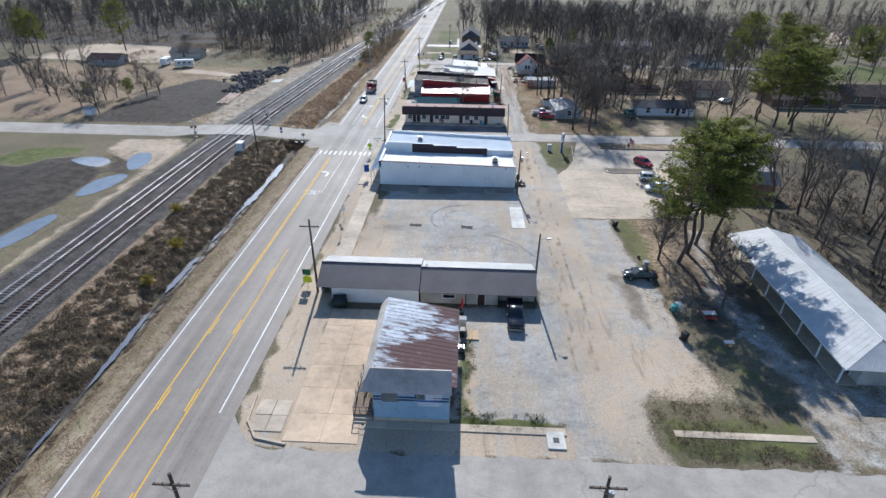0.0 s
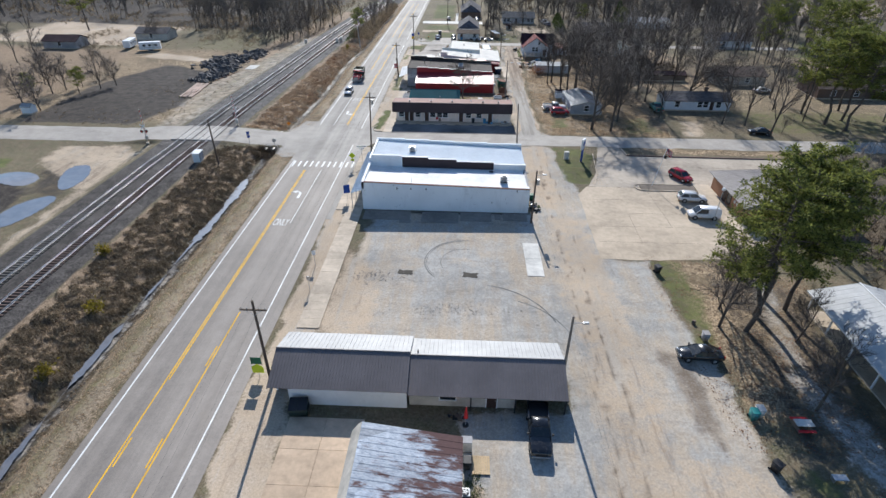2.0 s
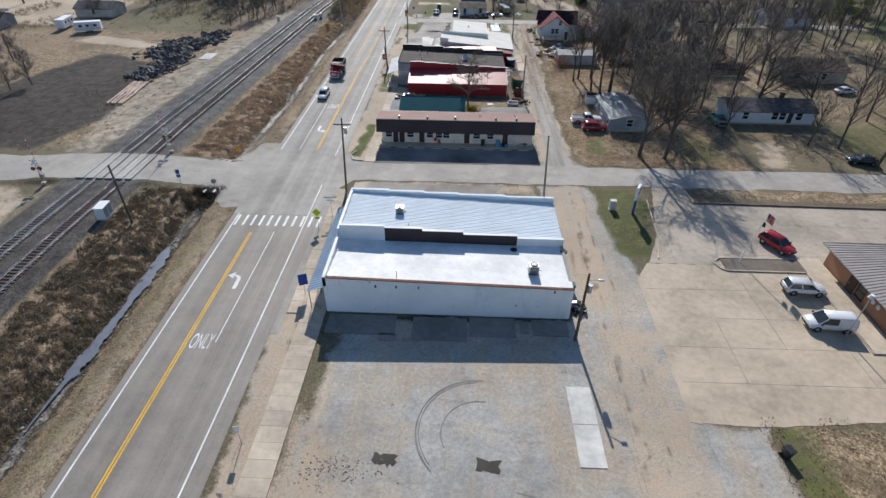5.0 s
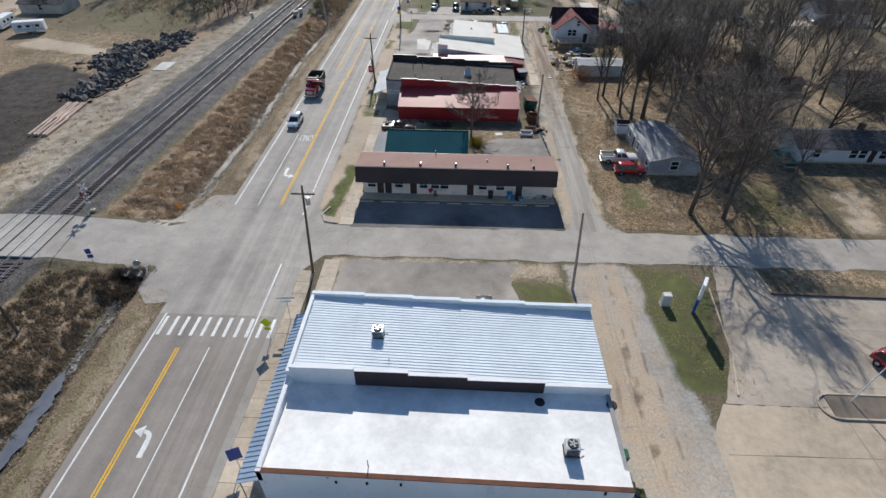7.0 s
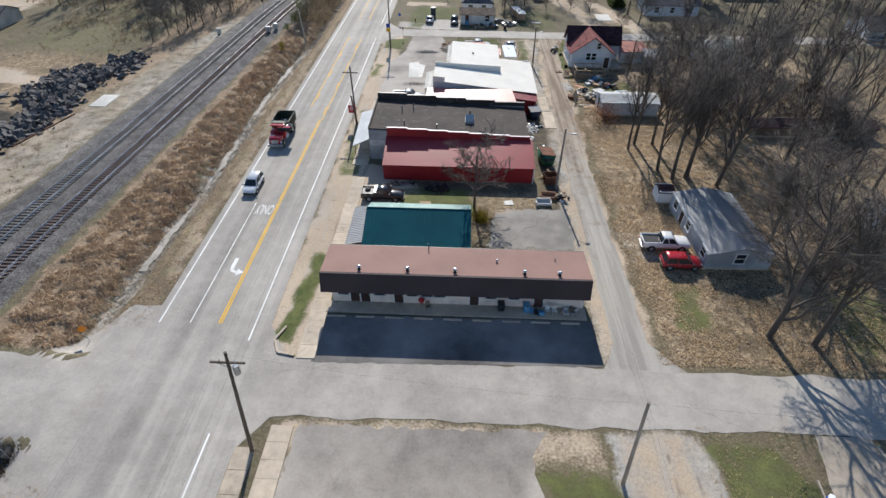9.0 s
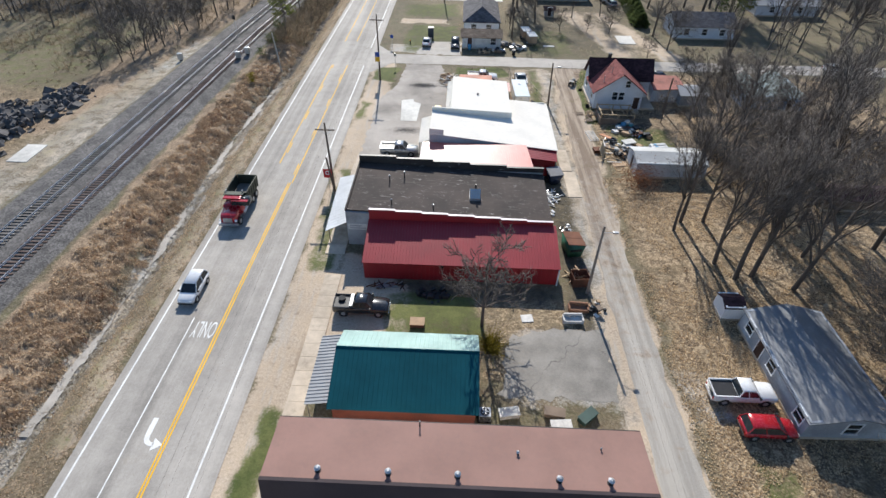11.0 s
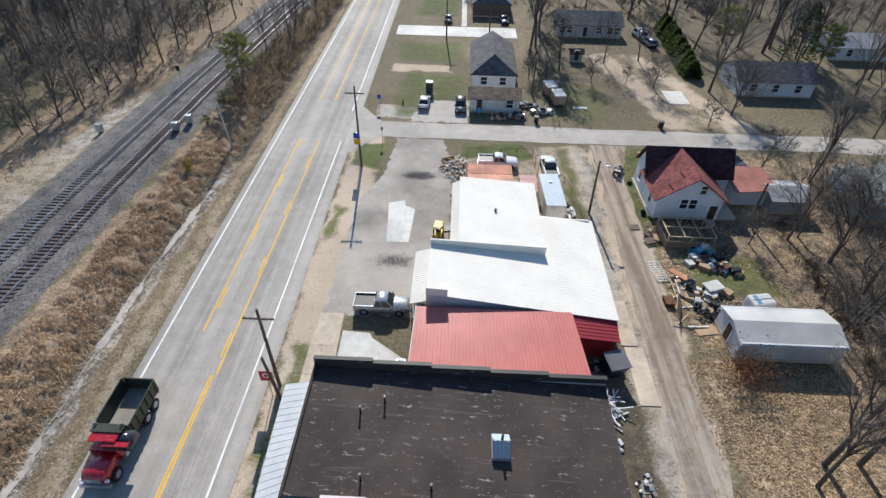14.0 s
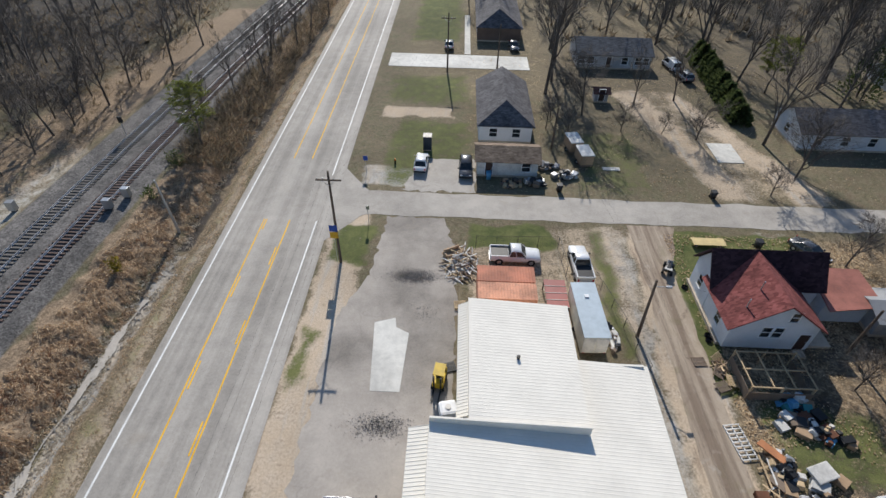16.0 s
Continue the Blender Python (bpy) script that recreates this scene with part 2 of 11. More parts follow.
    col = k.mix(cover(sand, 0.55), col, earth)
    col = k.mix(cover(green), col, tone((0.058, 0.078, 0.022), (0.145, 0.150, 0.055), n=n1))
    sep = k.t.nodes.new("ShaderNodeSeparateXYZ")
    k.t.links.new(k.pos, sep.inputs[0])
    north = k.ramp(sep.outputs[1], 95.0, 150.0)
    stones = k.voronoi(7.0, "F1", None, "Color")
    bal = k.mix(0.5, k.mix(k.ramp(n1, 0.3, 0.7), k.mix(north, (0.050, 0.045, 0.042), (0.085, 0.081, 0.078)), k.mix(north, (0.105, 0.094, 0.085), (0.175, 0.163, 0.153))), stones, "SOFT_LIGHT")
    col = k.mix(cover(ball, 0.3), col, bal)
    col = k.mix(cover(mud, 0.35), col, tone((0.11, 0.085, 0.065), (0.17, 0.13, 0.095)))
    col = k.shade(col, k.ramp(n3, 0.25, 0.75, 0.80, 1.20))
    col = k.shade(col, k.ramp(k.noise(5.5, 5, 0.7), 0.28, 0.72, 0.86, 1.14))
    col = k.shade(col, k.ramp(n0, 0.3, 0.7, 0.86, 1.16))
    h = k.math("ADD", k.math("MULTIPLY", n2, 0.75), k.math("MULTIPLY", n3, 0.25))
    h = k.math("MULTIPLY", h, k.ramp(k.math("ADD", g1, sand), 0.2, 0.9, 1.0, 0.14))
    return k.done(col, 0.92, 0, h, 0.11, 0.6, 0.2)


def m_sheet(name, col, rough=0.45, metal=0.0, stain=0.3, streak=(1, 1, 1), spot=(0.25, 0.17, 0.12), spec=0.45, var=0.14):
    """Painted or bare metal sheeting with streaks and spots."""
    if name in MATS:
        return MATS[name]
    k = Nodes(name)
    a, b, c3 = k.noise(0.35, 4), k.noise(2.2, 6, 0.7, streak), k.noise(12, 4)
    c = k.shade(col, k.math("ADD", k.ramp(a, 0.25, 0.75, 1 - var, 1 + 0.75 * var), k.ramp(b, 0.2, 0.8, -0.6 * var, 0.6 * var)))
    c = k.mix(k.math("MULTIPLY", k.ramp(b, 0.58, 0.8), stain), c, spot)
    MATS[name] = k.done(c, k.ramp(c3, 0.2, 0.8, rough - 0.08, rough + 0.1), metal, c3, 0.004, 0.3, spec)
    return MATS[name]


def m_old_paint():
    """White paint on a block wall that flakes to dark patches."""
    k = Nodes("flaking_white_paint")
    a, b, f = k.noise(0.22, 3), k.noise(1.5, 7, 0.75), k.noise(14, 4)
    c = k.shade((0.86, 0.88, 0.90), k.ramp(a, 0.2, 0.8, 0.92, 1.04))
    zone = k.ramp(k.noise(0.14, 2), 0.45, 0.62)
    c = k.mix(k.math("MULTIPLY", k.ramp(b, 0.60, 0.66), zone), c, (0.17, 0.16, 0.16))
    c = k.mix(k.math("MULTIPLY", k.ramp(k.noise(0.9, 5, 0.7, (1, 1, 0.25)), 0.52, 0.8), 0.35), c, (0.45, 0.45, 0.45))
    return k.done(c, 0.75, 0, f, 0.006, 0.4)


def m_bitumen():
    k = Nodes("dark_bitumen_roof")
    a, b, f = k.noise(0.25, 4), k.noise(1.4, 7, 0.75), k.noise(18, 4)
    c = k.mix(k.ramp(a, 0.3, 0.7), (0.040, 0.032, 0.028), (0.068, 0.052, 0.045))
    c = k.mix(k.math("MULTIPLY", k.ramp(b, 0.60, 0.70), 0.6), c, (0.19, 0.17, 0.155))
    laps = k.math("MULTIPLY", k.ramp(k.noise(1.0, 3, 0.5, (0.25, 3.0, 1)), 0.62, 0.68), 0.5)
    c = k.mix(laps, c, (0.10, 0.085, 0.075))
    scr = k.noise(2.2, 6, 0.8, (0.5, 1.6, 1))
    c = k.mix(k.math("MULTIPLY", k.ramp(scr, 0.60, 0.64), 0.8), c, (0.33, 0.31, 0.29))
    return k.done(c, 0.85, 0, f, 0.01, 0.4, 0.3)


def m_water():
    k = Nodes("ditch_water")
    c = k.mix(k.ramp(k.noise(0.8, 4), 0.3, 0.7), (0.10, 0.09, 0.075), (0.16, 0.14, 0.115))
    k.b.inputs["Coat Weight"].default_value, k.b.inputs["Coat Roughness"].default_value = 1.0, 0.24
    k.b.inputs["Coat IOR"].default_value = 2.5
    return k.done(c, 0.4, 0, k.noise(3, 3), 0.02, 0.2, 1.0)


def m_leaf(name, a, b, rough=0.7):
    if name in MATS:
        return MATS[name]
    k = Nodes(name)
    f = k.math("ADD", k.math("MULTIPLY", k.island, 0.6), k.math("MULTIPLY", k.noise(0.7, 3), 0.5))
    col = k.mix(k.ramp(f, 0.2, 0.8), a, b)
    MATS[name] = k.done(col, rough, 0, spec=0.25)
    # thin leaves let the light through
    thin = k.t.nodes.new("ShaderNodeBsdfTranslucent")
    k.put(thin.inputs["Color"], col)
    both = k.t.nodes.new("ShaderNodeMixShader")
    both.inputs[0].default_value = 0.5
    k.t.links.new(k.b.outputs[0], both.inputs[1]), k.t.links.new(thin.outputs[0], both.inputs[2])
    k.t.links.new(both.outputs[0], k.t.nodes["Material Output"].inputs["Surface"])
    return MATS[name]


def m_shingle(name, col):
    if name in MATS:
        return MATS[name]
    k = Nodes(name)
    tabs = k.voronoi(2.4, "F1", (1.0, 2.0, 1.5), "Color")
    c = k.mix(0.4, k.shade(col, k.ramp(k.noise(0.5, 5), 0.25, 0.75, 0.75, 1.25)), tabs, "SOFT_LIGHT")
    MATS[name] = k.done(c, 0.9, 0, k.noise(9, 4), 0.01, 0.4, 0.2)
    return MATS[name]


SILT = m_concrete("pale_silt", (0.44, 0.40, 0.345), 0.7)
GROUND, ROAD, STREET = m_ground(), m_asphalt("highway_asphalt", (0.365, 0.335, 0.296), 0.06, True, 0.12), m_asphalt("old_street_asphalt", (0.385, 0.352, 0.31), 0.2, False, 0.09)
LOT = m_asphalt("worn_lot_asphalt", (0.335, 0.30, 0.262), 0.12, False, 0.3)
CONC, CONC_LOT, WATER = m_concrete("concrete", (0.54, 0.45, 0.345)), m_concrete("parking_concrete", (0.475, 0.388, 0.288), 0.25), m_water()
# lot asphalt with the motel's shade put into a darker tone
SHADE_ASPHALT = m_asphalt("shade_dark_asphalt", (0.18, 0.168, 0.158), 0.15, False, 0.55)
ROAD_SOUTH = m_asphalt("older_highway_asphalt", (0.265, 0.232, 0.20), 0.06, True, 0.12, (0.62, 0.78, 0.35))
LANE = m_ruts("rutted_dirt")
LOT_DARK = m_concrete("worn_tan_concrete", (0.41, 0.35, 0.28), 0.5)
PALE = m_concrete("pale_concrete", (0.60, 0.58, 0.53), 0.2)
RUSTY, OLDPAINT, BITUMEN = m_rust_roof(), m_old_paint(), m_bitumen()
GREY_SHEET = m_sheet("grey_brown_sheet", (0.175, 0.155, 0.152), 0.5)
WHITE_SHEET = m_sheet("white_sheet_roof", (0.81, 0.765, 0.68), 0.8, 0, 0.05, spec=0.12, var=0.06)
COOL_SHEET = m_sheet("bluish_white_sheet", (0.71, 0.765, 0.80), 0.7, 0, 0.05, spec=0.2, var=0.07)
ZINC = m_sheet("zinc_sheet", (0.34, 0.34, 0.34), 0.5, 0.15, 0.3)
MEMBRANE = m_sheet("white_roof_coating", (0.83, 0.815, 0.785), 0.8, 0, 0.05, spec=0.1)
RED_SHEET = m_sheet("red_sheet", (0.30, 0.022, 0.03), 0.42, 0, 0.12, (3, 0.3, 1))
SALMON = m_sheet("faded_salmon_sheet", (0.56, 0.165, 0.135), 0.42, 0, 0.15, (3, 0.3, 1), (0.5, 0.3, 0.25))
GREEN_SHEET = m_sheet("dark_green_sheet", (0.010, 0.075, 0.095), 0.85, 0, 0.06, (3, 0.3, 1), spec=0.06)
BROWN_ROOF = plain("brown_felt", (0.27, 0.155, 0.125), 0.8, var=0.12, big=0.2, fine=3, soil=0.15)
MANSARD = plain("dark_brown_fascia", (0.050, 0.034, 0.036), 0.75, var=0.15, big=0.3, soil=0.1)
SHINGLE, SHINGLE_RED, SHINGLE_DARK = m_shingle("grey_shingle", (0.105, 0.10, 0.105)), m_shingle("red_shingle", (0.19, 0.06, 0.055)), m_shingle("dark_shingle", (0.045, 0.025, 0.030))
WHITE = plain("white_paint", (0.78, 0.78, 0.78), 0.6, var=0.06, soil=0.10)
BLUEWALL = plain("pale_blue_siding", (0.36, 0.50, 0.64), 0.7, var=0.1)
NAVY = plain("navy_paint", (0.015, 0.025, 0.11), 0.5)
CREAM = plain("cream_wall", (0.76, 0.66, 0.58), 0.8, var=0.12)
TANWALL = plain("tan_wall", (0.50, 0.46, 0.40), 0.8)
GREYWALL = plain("grey_wall", (0.36, 0.35, 0.35), 0.8)
REDWALL = plain("red_wall", (0.30, 0.018, 0.022), 0.55, var=0.15, soil=0.1)
BRICK = plain("orange_brick", (0.33, 0.17, 0.095), 0.85, var=0.2, fine=9)
BROWNBRICK = plain("brown_brick", (0.16, 0.11, 0.085), 0.85, var=0.2, fine=9)
GLASS = glossy("window_glass", (0.02, 0.025, 0.03), 0.06)
DARK = plain("black_plastic", (0.018, 0.018, 0.02), 0.5)
BLACKM = plain("dark_metal", (0.035, 0.035, 0.035), 0.45, 0.4)
STEEL = plain("galvanised_steel", (0.45, 0.46, 0.47), 0.4, 0.7, var=0.12)
WOOD = plain("weathered_timber", (0.20, 0.15, 0.11), 0.85, fine=9)
NEWWOOD = plain("pale_timber", (0.50, 0.37, 0.22), 0.8, fine=9)
GREYPOLE = plain("grey_pole_timber", (0.26, 0.22, 0.185), 0.85, fine=9)
POLEWOOD = plain("utility_pole_timber", (0.12, 0.088, 0.066), 0.85, fine=9)
BARK = plain("winter_bark", (0.105, 0.086, 0.072), 0.9, var=0.3, fine=9)
TWIG = plain("grey_twigs", (0.135, 0.116, 0.102), 0.9, var=0.25)
DOORBROWN = plain("brown_door", (0.055, 0.028, 0.022), 0.55)
TYRE = plain("tyre_rubber", (0.022, 0.022, 0.023), 0.8)
RUSTM = plain("rusted_steel", (0.15, 0.065, 0.038), 0.85, 0.2, var=0.35)
ORANGE_RUST = plain("orange_rust_paint", (0.42, 0.155, 0.09), 0.7, var=0.3)
RAILTOP = plain("rail_steel", (0.62, 0.58, 0.54), 0.38, 0.9)
TIE = plain("sleeper_timber", (0.15, 0.135, 0.12), 0.9, fine=8)
TIE_RED = plain("reddish_sleeper", (0.115, 0.078, 0.064), 0.9, fine=8)
YELLOW = plain("yellow_line_paint", (0.84, 0.47, 0.022), 0.8, var=0.10, fine=7, soil=0.15)
LINE = plain("white_line_paint", (0.74, 0.73, 0.70), 0.7, var=0.15, fine=7, soil=0.35, dirt=(0.2, 0.19, 0.17))
SIGNY = plain("fluorescent_yellow", (0.62, 0.72, 0.02), 0.5, var=0.08, soil=0.05)
SIGNG = plain("sign_green", (0.01, 0.13, 0.06), 0.5)
SIGNB = plain("sign_blue", (0.015, 0.07, 0.34), 0.45, var=0.08, soil=0.05)
SIGNR = plain("sign_red", (0.48, 0.02, 0.025), 0.5, soil=0.08)
SIGNO = plain("sign_orange", (0.75, 0.24, 0.01), 0.5, soil=0.05)
BLUETARP = plain("blue_tarp", (0.10, 0.30, 0.48), 0.5)
CARDBOARD = plain("cardboard", (0.38, 0.26, 0.16), 0.85)
DIRTYWHITE = plain("dirty_white", (0.62, 0.60, 0.56), 0.7, soil=0.4)
PIPEC = plain("log_bark", (0.56, 0.42, 0.34), 0.85)
RUBBLE = plain("dark_rubble", (0.105, 0.098, 0.095), 0.9, var=0.5)
STONE = plain("pale_stone", (0.29, 0.265, 0.23), 0.9, var=0.4, big=1.5)
NEEDLES = m_leaf("pine_needles", (0.045, 0.066, 0.020), (0.27, 0.285, 0.07))
BRUSH_M = m_leaf("dry_brush", (0.29, 0.195, 0.125), (0.70, 0.545, 0.375), 0.9)
BRUSH_D = m_leaf("dark_brush", (0.095, 0.073, 0.048), (0.33, 0.262, 0.178), 0.9)
THATCH = m_leaf("pale_thatch", (0.30, 0.25, 0.185), (0.66, 0.60, 0.50), 0.9)
SHRUB = m_leaf("green_shrub", (0.035, 0.055, 0.020), (0.11, 0.135, 0.05))
RUSTLEAF = m_leaf("russet_leaves", (0.10, 0.040, 0.022), (0.26, 0.12, 0.06))
LITTER = m_leaf("fallen_leaves", (0.28, 0.185, 0.10), (0.74, 0.58, 0.38), 0.9)
DARK_BRUSH = m_leaf("tangled_dark_brush", (0.035, 0.028, 0.022), (0.11, 0.085, 0.062), 0.9)

# ---- building blocks ----
def mesh_of(bm, name, material):
    me = bpy.data.meshes.new(name)
    bm.to_mesh(me)
    bm.free()
    for m in material if isinstance(material, (list, tuple)) else (material,):
        me.materials.append(m)
    return me


def part(name, bm, material, parent, label=""):
    ob = new(name, mesh_of(bm, name, material))
    ob.parent = parent
    return tagged(ob, label)


def thing(name, x, y, z, label, category, group="", rz=0.0):
    ob = new(name)
    ob.empty_display_size = 0.3
    ob.matrix_basis = pose(x, y, z, 0, 0, rz)
    return tagged(ob, label, category, group)


def solo(name, bm, material, label, category, kind="", group="", m=None):
    ob = new(name, mesh_of(bm, name, material))
    if m is not None:
        ob.matrix_basis = m
    return tagged(ob, label, category, group, kind)


def box(bm, x0, x1, y0, y1, z0, z1, bevel=0.0, m=None):
    r = bmesh.ops.create_cube(bm, size=1.0)
    vs = r["verts"]
    for v in vs:
        v.co = Vector((x0 + (v.co.x + 0.5) * (x1 - x0), y0 + (v.co.y + 0.5) * (y1 - y0), z0 + (v.co.z + 0.5) * (z1 - z0)))
    if bevel:
        es = list({e for v in vs for e in v.link_edges})
        vs = list({v for f in bmesh.ops.bevel(bm, geom=es, offset=bevel, segments=2, affect="EDGES", profile=0.6)["faces"] for v in f.verts} | {v for v in vs if v.is_valid})
    if m is not None:
        for v in vs:
            v.co = m @ v.co
    return vs


def B(*args, bevel=0.0, m=None):
    bm = bmesh.new()
    box(bm, *args, bevel=bevel, m=m)
    return bm


def tube(bm, a, b, ra, rb=None, n=8, caps=True):
    a, b = Vector(a), Vector(b)
    rb = ra if rb is None else rb
    q = (b - a).to_track_quat("Z", "Y")
    rings = []
    for p, r in ((a, ra), (b, rb)):
        rings.append([bm.verts.new(p + q @ Vector((r * math.cos(t), r * math.sin(t), 0))) for t in (2 * math.pi * i / n for i in range(n))])
    for i in range(n):
        bm.faces.new((rings[0][i], rings[0][(i + 1) % n], rings[1][(i + 1) % n], rings[1][i]))
    if caps:
        bm.faces.new(rings[0][::-1]), bm.faces.new(rings[1])


def T(a, b, ra, rb=None, n=8):
    bm = bmesh.new()
    tube(bm, a, b, ra, rb, n)
    return bm


def prism(bm, pts, vec):
    """A solid from a flat polygon pushed along vec."""
    vec = Vector(vec)
    lo = [bm.verts.new(Vector(p)) for p in pts]
    hi = [bm.verts.new(Vector(p) + vec) for p in pts]
    bm.faces.new(lo[::-1]), bm.faces.new(hi)
    for i in range(len(pts)):
        j = (i + 1) % len(pts)
        bm.faces.new((lo[i], lo[j], hi[j], hi[i]))
    bmesh.ops.recalc_face_normals(bm, faces=bm.faces)


def P(pts, vec):
    bm = bmesh.new()
    prism(bm, pts, vec)
    return bm


def slope_sheet(a, b, c, d, thick=0.06, ribs=0.0, rib_h=0.04, rib_w=0.05):
    """One folded sheet on the quad a-b (low edge), d-c (high edge); its ribs run from the low edge to the high one, one every so many metres."""
    bm = bmesh.new()
    a, b, c, d = map(Vector, (a, b, c, d))
    up = (b - a).cross(d - a).normalized()
    stops = [(0.0, 0.0), (1.0, 0.0)]
    if ribs:
        wide = (b - a).length
        n, w = max(1, round(wide / ribs)), rib_w / wide
        stops = []
        for i in range(n):
            t = i / n
            stops += [(t, 0.0), (t + w * 0.2, rib_h), (t + w * 0.8, rib_h), (t + w, 0.0)]
        stops.append((1.0, 0.0))
    low = [bm.verts.new(a.lerp(b, t) + up * h) for t, h in stops]
    high = [bm.verts.new(d.lerp(c, t) + up * h) for t, h in stops]
    under = [bm.verts.new(p - up * thick) for p in (a, b, c, d)]
    for i in range(len(stops) - 1):
        bm.faces.new((low[i], low[i + 1], high[i + 1], high[i]))
    bm.faces.new(under[::-1])
    bm.faces.new([under[0], under[1]] + low[::-1])
    bm.faces.new([under[2], under[3]] + high)
    bm.faces.new((under[1], under[2], high[-1], low[-1]))
    bm.faces.new((under[3], under[0], low[0], high[0]))
    bmesh.ops.recalc_face_normals(bm, faces=bm.faces)
    return bm


# value noise for the lie of the land
_lat = np.random.RandomState(7).rand(256, 256)


def vnoise(x, y, s):
    x, y = np.asarray(x, float) * s + 91.7, np.asarray(y, float) * s + 47.3
    i, j = np.floor(x).astype(int), np.floor(y).astype(int)
    u, v = x - i, y - j
    u, v = u * u * (3 - 2 * u), v * v * (3 - 2 * v)
    g = lambda a, b: _lat[a % 256, b % 256]
    return (g(i, j) * (1 - u) + g(i + 1, j) * u) * (1 - v) + (g(i, j + 1) * (1 - u) + g(i + 1, j + 1) * u) * v


def fnoise(x, y, s):
    return 0.55 * vnoise(x, y, s) + 0.3 * vnoise(x, y, s * 2.1) + 0.15 * vnoise(x, y, s * 4.3)


def smooth(a, b, v):
    t = np.clip((np.asarray(v, float) - a) / (b - a), 0, 1)
    return t * t * (3 - 2 * t)


def track_shift(y):
    """The railway bends slowly towards the road beyond the crossing."""
    return np.interp(y, [-60, 105, 140, 160, 180, 200, 235, 270, 300, 400, 700], [0, 0, 0.9, 1.9, 2.8, 3.6, 5.0, 7.2, 9.4, 17, 40])


def ditch_line(y):
    return -40.6 + 0.5 * np.sin(np.asarray(y) * 0.09) + np.interp(y, [0, 40, 80, 120, 190, 215, 300], [-0.2, 0.6, -0.5, 0.0, 0.8, 1.6, 2.4])


def land(x, y):
    """Height of the ground."""
    x, y = np.asarray(x, float), np.asarray(y, float)
    s = track_shift(y)
    z = 0.10 * (fnoise(x, y, 0.08) - 0.5) * smooth(24, 34, np.abs(x + 5)) * smooth(-37.8, -39.5, x) + 0
    street = smooth(5.6, 4.2, np.abs(y - 122.6))
    bed = 0.62 * smooth(-50.6, -53.3, x - s) * smooth(-66.0, -63.0, x - s)
    dx = np.abs(x - ditch_line(y))
    dig = -1.05 * smooth(3.1, 0.5, dx) * (1 - street)
    bank = 0.25 * smooth(-42.5, -46, x) * smooth(-54, -50, x - s)
    clump = smooth(-40.9, -42.2, x) * smooth(-51.8 + s, -50.2 + s, x)
    bank = bank + 0.62 * clump * (0.62 * vnoise(x, y, 0.62) + 0.38 * vnoise(x, y, 1.25) - 0.42)
    ramp = 0.66 * smooth(-42, -52, x) * smooth(-74, -66, x)
    hump = 0.9 * smooth(9, 3, np.abs(x + 86)) * smooth(24, 10, np.abs(y - 84)) - 0.35 * smooth(7, 4, np.abs(x + 72)) * smooth(26, 16, np.abs(y - 84))
    return (z + bed + dig + bank) * (1 - street) + ramp * street + hump * (1 - street)


def sheet(name, xs, ys, lift, material, label, category, inside=None):
    """A paved sheet that lies on the land."""
    X, Y = np.meshgrid(xs, ys, indexing="ij")
    Z = land(X, Y) + lift
    n, m = len(xs), len(ys)
    co = np.stack([X, Y, Z], -1).reshape(-1, 3)
    q = (np.arange(n - 1)[:, None] * m + np.arange(m - 1)[None]).ravel()
    f = np.stack([q, q + m, q + m + 1, q + 1], 1)
    if inside is not None:
        f = f[inside(co[f].mean(1))]
    me = bpy.data.meshes.new(name)
    me.from_pydata(co.tolist(), [], f.tolist())
    me.polygons.foreach_set("use_smooth", np.ones(len(f), bool))
    me.materials.append(material)
    return tagged(new(name, me), label, category, "", "structure")


def blob(pts, lift, material, name, label, category, rag=0.5, step=0.7, seed=1, kind="structure", thick=0.0):
    """A flat patch with a ragged outline, laid on the land."""
    rs = random.Random(seed)
    ring = []
    for i, p in enumerate(pts):
        q = pts[(i + 1) % len(pts)]
        n = max(1, int(math.dist(p, q) / step))
        for k in range(n):
            ring.append((p[0] + (q[0] - p[0]) * k / n + rs.uniform(-rag, rag), p[1] + (q[1] - p[1]) * k / n + rs.uniform(-rag, rag)))
    bm = bmesh.new()
    vs = [bm.verts.new((x, y, float(land(x, y)) + lift)) for x, y in ring]
    es = [bm.edges.new((vs[i], vs[(i + 1) % len(vs)])) for i in range(len(vs))]
    bmesh.ops.triangle_fill(bm, edges=es, use_beauty=True)
    for f in bm.faces:
        if f.normal.z < 0:
            f.normal_flip()
    if thick:
        r = bmesh.ops.extrude_face_region(bm, geom=list(bm.faces))
        for v in r["geom"]:
            if isinstance(v, bmesh.types.BMVert):
                v.co.z += thick
        bmesh.ops.recalc_face_normals(bm, faces=bm.faces)
    return solo(name, bm, material, label, category, kind)

# ---- the ground: one sheet to the horizon, with its cover ----
def inside_soft(X, Y, poly, feather):
    """1 inside the polygon, 0 outside, soft over the feather."""
    p = np.array(poly, float)
    d = np.full(X.shape, 1e9)
    odd = np.zeros(X.shape, bool)
    for a, b in zip(p, np.roll(p, -1, 0)):
        e = b - a
        t = np.clip(((X - a[0]) * e[0] + (Y - a[1]) * e[1]) / (e @ e), 0, 1)
        d = np.minimum(d, np.hypot(X - a[0] - t * e[0], Y - a[1] - t * e[1]))
        if a[1] != b[1]:
            odd ^= ((a[1] > Y) != (b[1] > Y)) & (X < (b[0] - a[0]) * (Y - a[1]) / (b[1] - a[1]) + a[0])
    return smooth(-feather, feather, np.where(odd, d, -d))


